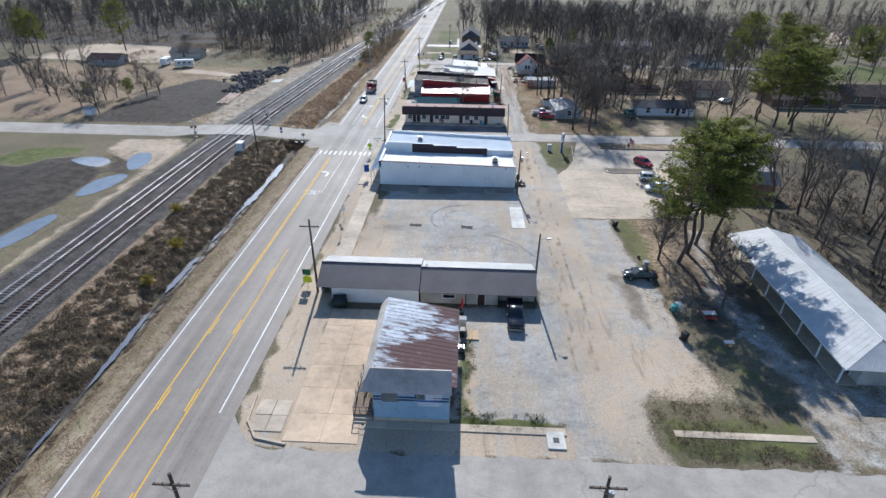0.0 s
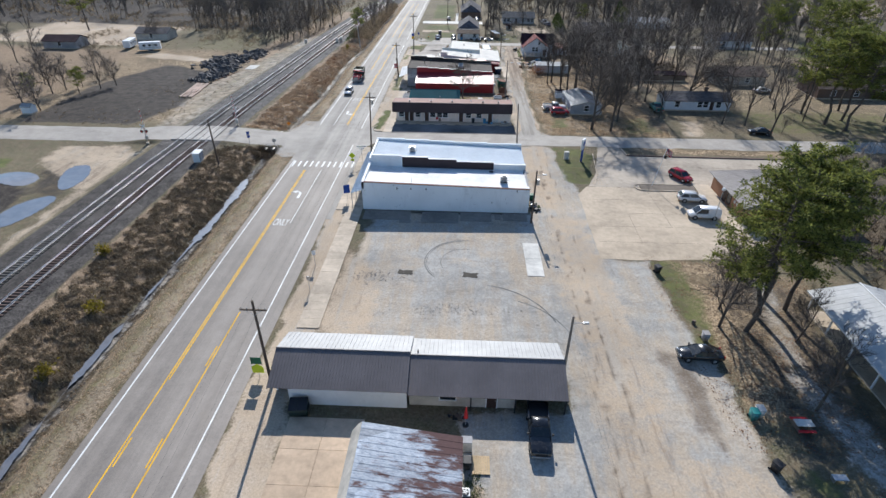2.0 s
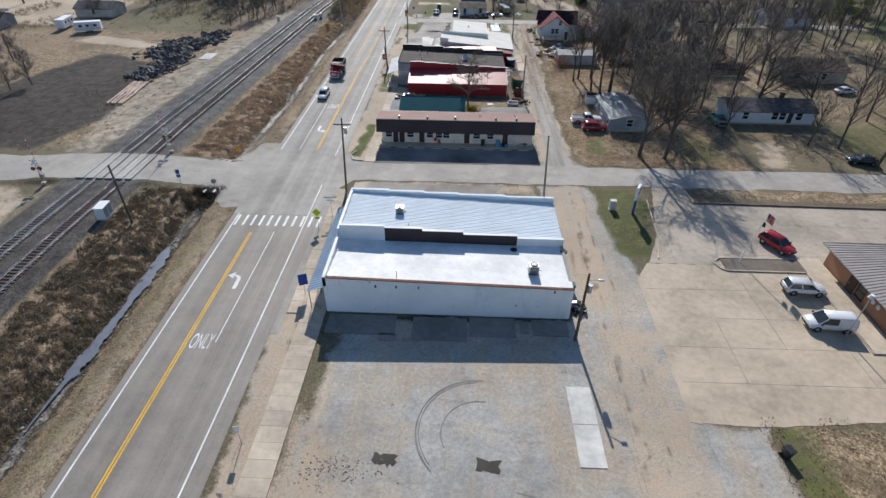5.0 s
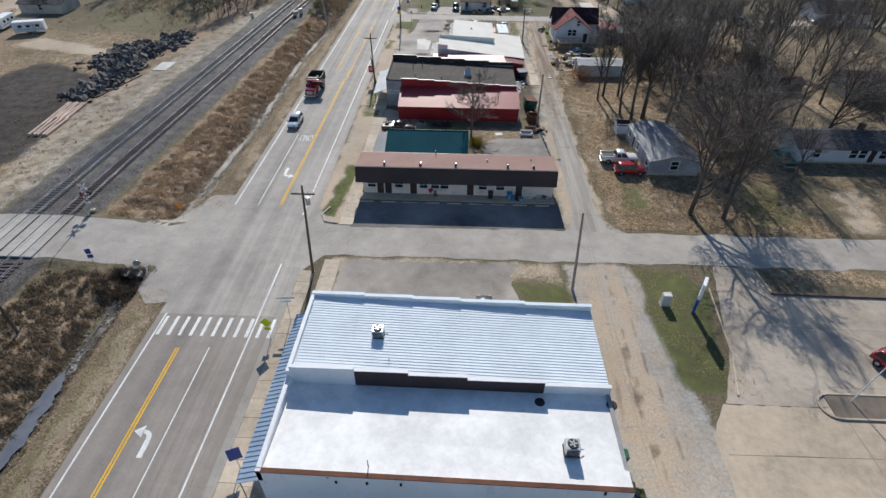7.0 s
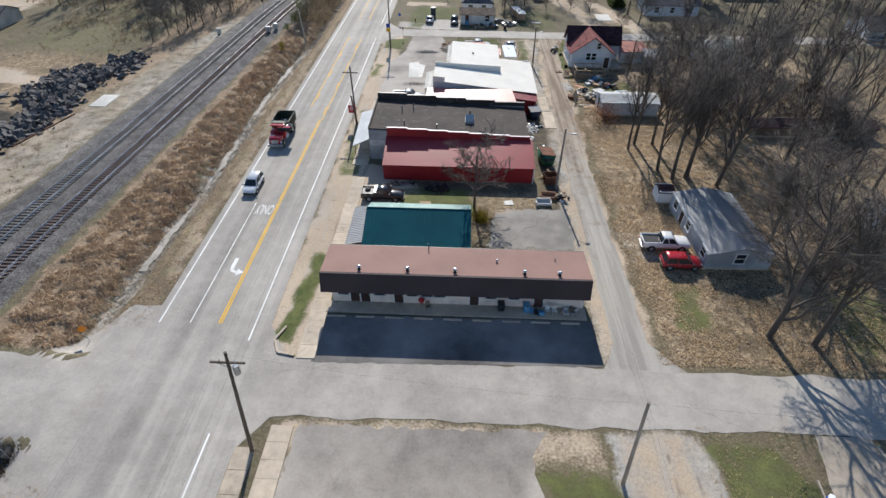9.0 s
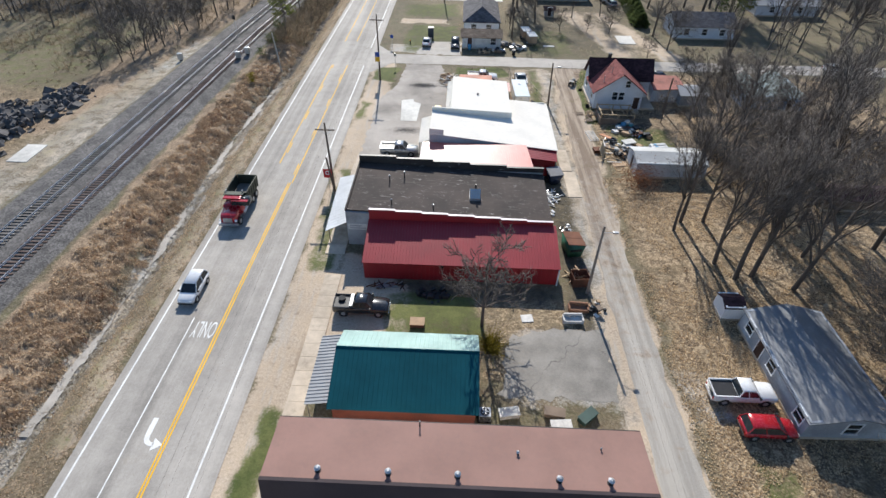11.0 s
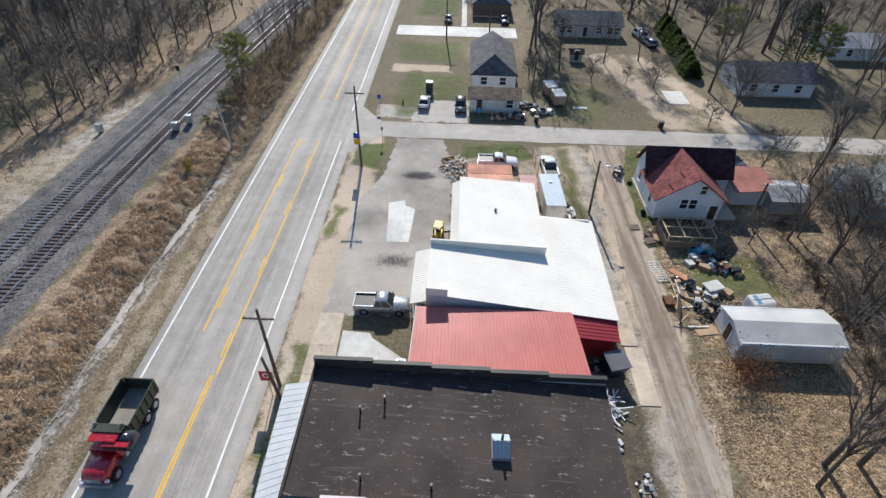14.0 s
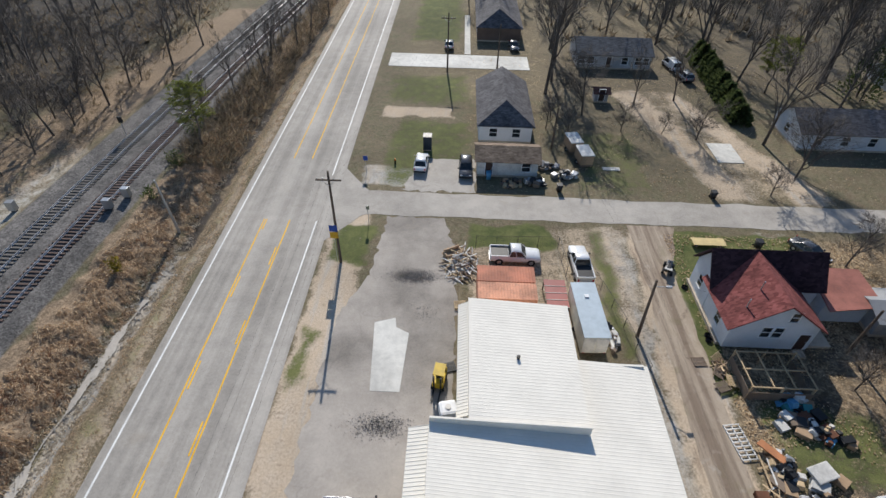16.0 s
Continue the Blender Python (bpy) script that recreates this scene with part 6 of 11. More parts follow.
gable_house(-150, -138, 205, 212, 2.6, 4.2, GREYWALL, SHINGLE_DARK, "grey house behind the trees", name="house", wins=(("s", 0),))


# the brick office on the concrete lot
def office():
    t = thing("brick_office", 0, 0, 0, "low orange brick office with ribbed brown metal roof", "office")
    wall_box(t, 42.5, 58.0, 90.0, 103.0, 2.9, BRICK, 0.25)
    part("roof", slope_sheet((41.6, 103.6, 2.95), (41.6, 89.4, 2.95), (50.0, 92.0, 4.6), (50.0, 101.0, 4.6), 0.1, 0.5, 0.05, 0.07), m_sheet("brown_rib_roof", (0.33, 0.29, 0.26), 0.5), t, "tan-brown standing seam roof")
    part("roof", slope_sheet((41.6, 89.4, 2.95), (58.6, 89.4, 2.95), (58.6, 92.0, 4.6), (50.0, 92.0, 4.6), 0.1, 0.5, 0.05, 0.07), MATS["brown_rib_roof"], t)
    part("roof", slope_sheet((58.6, 103.6, 2.95), (41.6, 103.6, 2.95), (50.0, 101.0, 4.6), (58.6, 101.0, 4.6), 0.1, 0.5, 0.05, 0.07), MATS["brown_rib_roof"], t)
    part("roof", P([(50.0, 92.0, 4.5), (58.6, 92.0, 4.5), (58.6, 101.0, 4.5), (50.0, 101.0, 4.5)], (0, 0, 0.1)), MATS["brown_rib_roof"], t)
    opening(t, 42.5, 97.8, 0.05, 1.1, 2.2, "door", -1, "x", BLACKM), opening(t, 42.5, 96.2, 0.6, 1.2, 1.6, "window", -1, "x", BLACKM)
    part("sign_disc", T((42.44, 94.2, 1.7), (42.49, 94.2, 1.7), 0.28, n=16), DIRTYWHITE, t), part("sign_disc", T((42.44, 93.3, 1.7), (42.49, 93.3, 1.7), 0.28, n=16), DIRTYWHITE, t)
    part("walk", B(39.6, 42.4, 88.0, 104.0, 0, 0.16), CONC, t)


office()


# the long white-roofed block of rooms
def long_block():
    t = thing("long_row_building", 40.0, 39.0, 0, "long single-storey row with hipped white metal roof and porch posts", "row building", "", -1.2)
    L = 30.0
    wall_box(t, 2.0, 9.0, 0.8, L - 0.6, 2.6, plain("row_wall", (0.42, 0.40, 0.38), 0.8), 0.2)
    wr = m_sheet("weathered_white_roof", (0.50, 0.50, 0.49), 0.5, 0, 0.5, (1, 1, 1), (0.28, 0.27, 0.26))
    part("roof", slope_sheet((-0.4, L + 0.3, 2.6), (-0.4, 0, 2.6), (5.0, 3.6, 4.0), (5.0, L + 0.3, 4.0), 0.1, 0.8, 0.015, 0.05), wr, t, "weathered white metal roof slope")
    part("roof", slope_sheet((10.4, 0, 2.6), (10.4, L + 0.3, 2.6), (5.0, L + 0.3, 4.0), (5.0, 3.6, 4.0), 0.1, 0.8, 0.015, 0.05), wr, t)
    part("roof_hip", slope_sheet((-0.4, 0, 2.6), (10.4, 0, 2.6), (5.04, 3.6, 4.0), (4.96, 3.6, 4.0), 0.1, 0.8, 0.015, 0.05), wr, t, "hipped white roof end")
    part("ridge", T((5.0, 3.6, 4.03), (5.0, L + 0.3, 4.03), 0.09, n=8), WHITE, t)
    part("fascia", B(-0.46, -0.42, 0, L + 0.3, 2.45, 2.62), WHITE, t)
    part("porch", B(-0.1, 2.0, 0.5, L - 0.4, 0, 0.15), CONC, t)
    for k in range(8):
        part("porch_post", B(-0.1, 0.05, 0.7 + 4.1 * k, 0.85 + 4.1 * k, 0.15, 2.56), WHITE, t)
        part("porch_brace", P([(-0.02, 0.85 + 4.1 * k, 2.0), (-0.02, 0.85 + 4.1 * k, 2.15), (-0.02, 1.45 + 4.1 * k, 2.56), (-0.02, 1.3 + 4.1 * k, 2.56)], (0.06, 0, 0)), WHITE, t)
    for k in range(6):
        opening(t, 2.0, 2.6 + 4.6 * k, 0.15, 0.95, 2.0, "door", -1, "x"), opening(t, 2.0, 4.5 + 4.6 * k, 1.0, 1.3, 1.1, "window", -1, "x")


long_block()

# ---- the railway ----
def along(fx, y0, y1, step, profile, z):
    """A rail-like bar of the given profile (x, z pairs) that follows x = fx(y)."""
    bm = bmesh.new()
    rows = []
    for y in np.arange(y0, y1 + 0.01, step):
        x = float(fx(y))
        rows.append([bm.verts.new((x + px, y, z + pz)) for px, pz in profile])
    n = len(profile)
    for a, b in zip(rows, rows[1:]):
        for i in range(n):
            bm.faces.new((a[i], a[(i + 1) % n], b[(i + 1) % n], b[i]))
    bm.faces.new(rows[0]), bm.faces.new(rows[-1][::-1])
    bmesh.ops.recalc_face_normals(bm, faces=bm.faces)
    return bm


RAIL = [(-0.075, 0), (0.075, 0), (0.03, 0.03), (0.03, 0.11), (0.04, 0.12), (0.04, 0.17), (-0.04, 0.17), (-0.04, 0.12), (-0.03, 0.11), (-0.03, 0.03)]


def railway(off, label, tie_m):
    t = thing("railway_track", off, 0, 0, label, "railway track", "railway tracks")
    for dx in (-0.755, 0.755):
        part("rail", along(lambda y: dx + track_shift(y), -40, 640, 6, RAIL, 0.74), RAILTOP, t, "worn steel rail")
    tie = mesh_of(B(-1.3, 1.3, -0.115, 0.115, -0.12, 0.08, bevel=0.012), "sleeper", tie_m)
    rs = random.Random(int(-off * 10))
    rest = bmesh.new()
    y, n = 22.0, 0
    while y < 330:
        x = float(track_shift(y))
        if not 117.6 < y < 127.4:
            if 60 < y < 240 and n < 300:
                o = new("sleeper", tie)
                o.parent, n = t, n + 1
                o.matrix_basis = pose(x + rs.uniform(-0.06, 0.06), y, 0.66, 0, 0, rs.uniform(-1.5, 1.5))
            else:
                box(rest, x - 1.3, x + 1.3, y - 0.115, y + 0.115, 0.54, 0.74)
        y += 0.6
    tagged(part("far_sleeper", rest, tie_m, t), kind="stuff")
    return t


railway(-59.75, "railway track with grey timber sleepers and worn rails", TIE), railway(-55.25, "railway track with reddish timber sleepers and worn rails", TIE_RED)
# timber and concrete panels where the street crosses
for _o in (-59.75, -55.25):
    for _a, _b in ((-2.1, -0.83), (-0.68, 0.68), (0.83, 2.1)):
        solo("crossing_panel", B(_a + _o, _b + _o, 118.4, 126.8, 0.70, 0.885, bevel=0.02), m_concrete("crossing_concrete", (0.40, 0.37, 0.33), 0.3) if "crossing_concrete" not in bpy.data.materials else bpy.data.materials["crossing_concrete"], "pale concrete crossing panel between the rails", "crossing panel", "structure")


def ribbon(name, fx, half, y0, y1, z, material, label, category, least=0.04):
    bm = bmesh.new()
    prev = None
    for y in np.arange(y0, y1 + 0.01, 0.2):
        w = half * min(1.0, max(least, 2.6 * (float(vnoise(y, 3.0, 0.22)) - 0.32)))
        x = float(fx(y))
        wa, wb = (w * (0.45 + 0.6 * float(vnoise(y, q, 1.3)) + 0.5 * float(vnoise(y, q + 7, 3.4))) for q in (21.0, 33.0))
        row = [bm.verts.new((x - wa, y, z)), bm.verts.new((x + wb, y, z))]
        if prev:
            bm.faces.new((prev[0], prev[1], row[1], row[0]))
        prev = row
    return solo(name, bm, material, label, category, "structure")


ribbon("ditch_water", lambda y: ditch_line(y) + 0.25 * (vnoise(y, 8.0, 0.5) - 0.5), 0.82, 82, 115.2, -0.84, WATER, "still water in the roadside ditch", "water")
ribbon("ditch_water", lambda y: ditch_line(y) + 0.25 * (vnoise(y, 8.0, 0.5) - 0.5), 0.46, 14, 82, -0.84, WATER, "narrow still water in the roadside ditch", "water")
ribbon("ditch_silt", lambda y: ditch_line(y) + 0.35 * (vnoise(y, 5.0, 0.35) - 0.5), 0.44, 140, 208, -0.93, SILT, "pale dry silt along the ditch bottom", "silt", 0.12)
for _i, _pts in enumerate(([(-85.5, 98.5), (-82.7, 102.2), (-77.6, 101.6), (-76.2, 97.8), (-80.0, 95.6)], [(-73.0, 98.2), (-75.6, 105.6), (-71.4, 107.0), (-68.9, 101.1), (-69.6, 95.4)], [(-73.4, 81.2), (-75.2, 89.9), (-71.0, 94.8), (-68.6, 92.8), (-69.6, 84.6)], [(-74.6, 62.0), (-74.2, 70.8), (-71.5, 76), (-69.9, 72.5), (-70.4, 63.5), (-72.3, 58)])):
    _n = len(_pts)
    _ring = [tuple((1 - u) ** 2 / 2 * p0 + (0.5 + u * (1 - u)) * p1 + u * u / 2 * p2 for p0, p1, p2 in zip(_pts[k - 1], _pts[k], _pts[(k + 1) % _n])) for k in range(_n) for u in (0, 0.25, 0.5, 0.75)]
    blob(_ring, 0.05, WATER, "puddle", "shallow puddle on bare dark earth", "puddle", 0.12, 0.4, 40 + _i)
# pale stones and litter in the ditch
_bm = bmesh.new()
_rs = random.Random(4)
for _i in range(1100):
    y = _rs.uniform(60, 115) if _i % 5 > 2 else _rs.uniform(134, 215)
    x = float(ditch_line(y)) + _rs.gauss(0.1, 0.6)
    r = 0.05 + 0.13 * _rs.random() ** 3
    bmesh.ops.create_icosphere(_bm, subdivisions=1, radius=r, matrix=Matrix.Translation((x, y, float(land(x, y)) + 0.05)) @ Matrix.Diagonal((1, _rs.uniform(0.6, 1.3), 0.55, 1)))
solo("ditch_stones", _bm, STONE, "pale broken stones along the ditch", "stones", "stuff")
# culvert pipes under the street
_c = thing("culvert", -41.0, 118.0, -0.75, "twin dark culvert pipes under the street", "culvert")
for dx in (-0.75, 0.75):
    bm = bmesh.new()
    tube(bm, (dx, -1.2, 0), (dx, 6, 0), 0.62, 0.62, 18, False), tube(bm, (dx, -1.2, 0), (dx, 6, 0), 0.54, 0.54, 18, False)
    part("pipe", bm, BLACKM, _c)


def crossing_signal(x, y, rz):
    t = thing("crossing_signal", x, y, float(land(x, y)), "railway crossing signal with lights, crossbuck and raised gate", "crossing signal", "crossing signals", rz)
    part("mast", T((0, 0, 0), (0, 0, 4.2), 0.07), STEEL, t), part("base", B(-0.3, 0.3, -0.3, 0.3, 0, 0.35, bevel=0.03), CONC, t)
    for s in (-1, 1):
        bm = bmesh.new()
        box(bm, -0.65, 0.65, -0.02, 0.02, -0.1, 0.1, m=pose(0, -0.1, 3.7, 0, 45 * s, 0))
        part("crossbuck", bm, WHITE, t)
        h = part("lamp_head", T((0.45 * s, -0.05, 2.7), (0.45 * s, -0.16, 2.7), 0.3, n=14), DARK, t)
        part("lens", T((0.45 * s, -0.165, 2.7), (0.45 * s, -0.18, 2.7), 0.13, n=12), SIGNR, h)
    part("lamp_bar", B(-0.5, 0.5, -0.04, 0.04, 2.66, 2.74), STEEL, t)
    g = part("gate_box", B(-0.28, 0.28, 0.06, 0.5, 0.9, 1.6, bevel=0.03), STEEL, t)
    part("gate_arm", B(-0.05, 0.05, 0.52, 0.58, 1.0, 7.0), DIRTYWHITE, t, "raised striped gate arm")
    for k in range(6):
        part("gate_band", B(-0.055, 0.055, 0.515, 0.585, 1.9 + 0.9 * k, 2.3 + 0.9 * k), SIGNR, g)


crossing_signal(-66.3, 117.4, 10), crossing_signal(-51.6, 128.4, 190)
_b = thing("signal_cabinet", -51.6, 108.6, float(land(-51.6, 108.6)), "white metal railway signal cabinet", "cabinet", "", 4)
part("body", B(-0.62, 0.62, -1.0, 1.0, 0.15, 1.8, bevel=0.04), WHITE, _b), part("plinth", B(-0.7, 0.7, -1.1, 1.1, 0, 0.149), CONC, _b), part("roof", B(-0.7, 0.7, -1.1, 1.1, 1.803, 1.9, bevel=0.03), WHITE, _b)
for _s in (-0.5, 0.5):
    part("door", B(0.623, 0.64, _s - 0.42, _s + 0.42, 0.3, 1.7), GREYWALL, _b)
# trackside signals far down the line
for _x, _y in ((-55.5, 238.0), (-68.6, 236.0)):
    t = thing("track_signal", _x, _y, 0.4, "dark trackside signal on a thin mast", "signal", "track signals")
    part("mast", T((0, 0, 0), (0, 0, 2.6), 0.06), STEEL, t), part("head", B(-0.3, 0.3, -0.15, 0.15, 2.6, 3.5, bevel=0.05), DARK, t)
for _x, _y in ((-49.2, 221.0), (-48.2, 223.5), (-60.8, 220.5)):
    t = thing("relay_box", _x, _y, float(land(_x, _y)), "small grey trackside relay box", "cabinet", "relay boxes")
    part("body", B(-0.45, 0.45, -0.35, 0.35, 0.25, 1.5, bevel=0.04), STEEL, t), part("stand", B(-0.3, 0.3, -0.2, 0.2, 0, 0.249), BLACKM, t)

# ---- brush, reeds and grass: nobody could count it ----
def tufts(name, spots, h0, h1, blades, lean, material, label, category, seed, wide=0.05):
    """Many thin bent blades, joined. spots: x, y arrays."""
    rs = np.random.RandomState(seed)
    x, y = np.repeat(spots[0], blades), np.repeat(spots[1], blades)
    n = len(x)
    x, y = x + rs.normal(0, 0.16, n), y + rs.normal(0, 0.16, n)
    z = land(x, y) - 0.03
    h = rs.uniform(h0, h1, n)
    a = rs.uniform(0, 2 * np.pi, n)
    lx, ly = lean[0] * h + rs.normal(0, 0.8, n) * h, lean[1] * h + rs.normal(0, 0.8, n) * h
    w = wide * rs.uniform(0.7, 1.6, n)
    base = np.stack([x, y, z], 1)
    side = np.stack([np.cos(a) * w, np.sin(a) * w, np.zeros(n)], 1)
    tip = base + np.stack([lx, ly, h], 1)
    co = np.stack([base - side, base + side, tip], 1).reshape(-1, 3)
    me = bpy.data.meshes.new(name)
    me.vertices.add(3 * n), me.loops.add(3 * n), me.polygons.add(n)
    me.vertices.foreach_set("co", co.ravel())
    me.loops.foreach_set("vertex_index", np.arange(3 * n, dtype=np.int32))
    me.polygons.foreach_set("loop_start", np.arange(0, 3 * n, 3, dtype=np.int32))
    me.update(calc_edges=True)
    me.materials.append(material)
    return tagged(new(name, me), label, category, "", "stuff")


def scatter(x0, x1, y0, y1, n, seed, keep=None):
    rs = np.random.RandomState(seed)
    x, y = rs.uniform(x0, x1, n), rs.uniform(y0, y1, n)
    if keep is not None:
        k = keep(x, y)
        x, y = x[k], y[k]
    return x, y


def bank_a(x, y):
    return (x < ditch_line(y) - 0.8) & (x > -51.6 + fnoise(x, y, 0.3) * 1.4) & (fnoise(x, y, 0.5) > 0.25)


def bank_b(x, y):
    return (x < ditch_line(y) - 0.7) & (x > -50.6 + track_shift(y) + fnoise(x, y, 0.3) * 1.4) & (fnoise(x, y, 0.5) > 0.25)


def matted(name, spots, blades, h0, h1, material, label, category, seed, wide=0.027, spread=0.46, fall=(0.5, -0.35)):
    """Clumps of long dead grass that hang over outwards and down the bank, joined."""
    rs = np.random.RandomState(seed)
    n = len(spots[0]) * blades
    cx, cy = np.repeat(spots[0], blades), np.repeat(spots[1], blades)
    big = np.repeat(rs.uniform(0.6, 1.35, len(spots[0])), blades)
    a = rs.uniform(0, 2 * np.pi, n)
    r = spread * big * np.sqrt(rs.rand(n)) * 0.75
    x, y = cx + np.cos(a) * r, cy + np.sin(a) * r
    top = (h0 + (h1 - h0) * rs.rand(n)) * big * (1.1 - 0.8 * r / (spread * 1.1))
    z = land(x, y) + top * 0.55
    ln = rs.uniform(0.25, 0.6, n) * big
    dx, dy = (np.cos(a) * 0.75 + fall[0]) * ln, (np.sin(a) * 0.75 + fall[1]) * ln
    ex, ey = x + dx, y + dy
    w = wide * rs.uniform(0.6, 1.5, n)
    q = np.arctan2(dy, dx) + np.pi / 2
    side = np.stack([np.cos(q) * w, np.sin(q) * w, rs.normal(0, 0.4, n) * w], 1)
    base = np.stack([x, y, z], 1)
    mid = np.stack([x + dx * 0.45, y + dy * 0.45, z + top * 0.35], 1)
    tip = np.stack([ex, ey, np.minimum(land(ex, ey) + 0.05, z + top * 0.2)], 1)
    co = np.stack([base - side, base + side, mid + side * 0.8, mid - side * 0.8, tip], 1).reshape(-1, 3)
    k = np.arange(n)[:, None] * 5
    f = np.concatenate([k + [[0, 1, 2]], k + [[0, 2, 3]], k + [[3, 2, 4]]])
    me = raw_mesh(name, co, f, material)
    me.polygons.foreach_set("use_smooth", np.zeros(len(f), bool))
    return tagged(new(name, me), label, category, "", "stuff")


def raw_mesh(name, co, faces, material):
    me = bpy.data.meshes.new(name)
    k = faces.shape[1]
    me.vertices.add(len(co)), me.loops.add(faces.size), me.polygons.add(len(faces))
    me.vertices.foreach_set("co", np.ascontiguousarray(co, np.float32).ravel())
    me.loops.foreach_set("vertex_index", faces.ravel().astype(np.int32))
    me.polygons.foreach_set("loop_start", np.arange(0, faces.size, k, dtype=np.int32))
    me.polygons.foreach_set("use_smooth", np.ones(len(faces), bool))
    me.update(calc_edges=True)
    me.materials.append(material)
    return me


matted("dry_reeds", scatter(-52, -40, 20, 117, 3600, 1, bank_a), 38, 0.10, 0.38, BRUSH_D, "dark flattened winter brush on the railway bank", "brush", 1)
matted("dry_reeds", scatter(-51, -38, 128, 262, 4800, 2, bank_b), 38, 0.10, 0.36, BRUSH_M, "tan flattened winter reeds on the railway bank", "brush", 2)
tufts("dry_reeds", scatter(-46, -36, 262, 330, 5000, 22, bank_b), 0.10, 0.40, 5, (1.2, -0.8), BRUSH_M, "tan winter reeds far down the railway bank", "brush", 22, 0.045)
tufts("dark_stalks", scatter(-50, -40, 128, 240, 1500, 23, lambda x, y: bank_b(x, y) & (fnoise(x, y, 0.16) > 0.56)), 0.25, 0.8, 6, (0.2, -0.1), RUSTLEAF, "russet stalks among the bank reeds", "brush", 23, 0.03)
tufts("dark_stalks", scatter(-51, -41, 30, 117, 1500, 24, lambda x, y: bank_a(x, y) & (fnoise(x, y, 0.16) > 0.54)), 0.25, 0.8, 6, (0.2, -0.1), DARK_BRUSH, "dark stalks among the bank brush", "brush", 24, 0.03)
matted("ditch_thatch", scatter(-42.4, -38.2, 132, 250, 1700, 25, lambda x, y: (np.abs(np.abs(x - ditch_line(y)) - 0.85) < 0.55)), 26, 0.06, 0.22, THATCH, "pale dead grass hanging into the ditch", "grass", 25, 0.024, 0.34, (0.0, -0.2))
matted("ditch_thatch", scatter(-42.6, -38.4, 20, 116, 900, 26, lambda x, y: (np.abs(np.abs(x - ditch_line(y)) - 1.15) < 0.45)), 26, 0.06, 0.22, BRUSH_D, "dead grass hanging into the ditch", "grass", 26, 0.024, 0.34, (0.0, -0.2))
tufts("verge_grass", scatter(-39.8, -34.8, 14, 330, 14000, 3, lambda x, y: (np.abs(y - 122.6) > 8) & (x > ditch_line(y) + 0.9)), 0.06, 0.2, 5, (0.1, 0), BRUSH_M, "short dry verge grass beside the road", "grass", 3, 0.03)
tufts("weeds", scatter(18.5, 34, 28.6, 36, 1500, 4, lambda x, y: fnoise(x, y, 0.4) > 0.45), 0.08, 0.35, 5, (0.1, 0), BRUSH_D, "low winter weeds on the street corner", "weeds", 4, 0.03)
tufts("rough_grass", scatter(-130, -64, 128, 330, 2500, 5, lambda x, y: (x < -66 + track_shift(y)) & (fnoise(x, y, 0.06) > 0.5)), 0.15, 0.5, 6, (0.5, -0.2), BRUSH_D, "rough dry grass beyond the tracks", "grass", 5, 0.05)
for _k, (_x, _y, _n, _h, _r) in enumerate(((-44.2, 64, 260, 1.5, 0.8), (-43.3, 54, 200, 1.3, 0.7), (-50.5, 76, 240, 1.3, 0.8), (-43.4, 211, 160, 1.6, 0.6), (-45.8, 232, 260, 2.2, 0.9), (-46.5, 240, 300, 2.6, 1.2), (-45.6, 224, 160, 1.6, 0.7))):
    rs = np.random.RandomState(60 + _k)
    bm = bmesh.new()
    for _i in range(_n):
        p = Vector((rs.normal(0, _r * 0.6), rs.normal(0, _r * 0.6), rs.uniform(0.1, _h)))
        q = Euler(rs.uniform(0, 6.28, 3)).to_matrix()
        bm.faces.new([bm.verts.new(p + q @ Vector(v)) for v in ((-0.09, 0, 0), (0.09, 0, 0), (0, 0.34, 0))])
    t = thing("shrub", _x, _y, float(land(_x, _y)), "small yellow-green shrub on the bank", "shrub", "bank shrubs")
    part("foliage", bm, m_leaf("yellow_shrub", (0.10, 0.085, 0.015), (0.28, 0.22, 0.03)) if _k < 4 else SHRUB, t)
    part("stem", T((0, 0, -0.05), (0.1, 0, _h * 0.8), 0.04, 0.015), BARK, t)
tufts("tangled_brush", scatter(-43.5, -38.8, 113, 117.8, 170, 15, lambda x, y: (x < -39.2) & (y > 113)), 0.3, 1.1, 8, (0.2, -0.2), DARK_BRUSH, "tangled dark brush at the culvert mouth", "brush", 15, 0.035)
tufts("tangled_brush", scatter(-41.8, -38.0, 128, 330, 900, 16, lambda x, y: (np.abs(x - ditch_line(y) + 0.7) < 0.6) & (fnoise(x, y, 0.2) > 0.5)), 0.2, 0.7, 7, (0.1, -0.2), DARK_BRUSH, "dark weeds along the ditch", "brush", 16, 0.03)

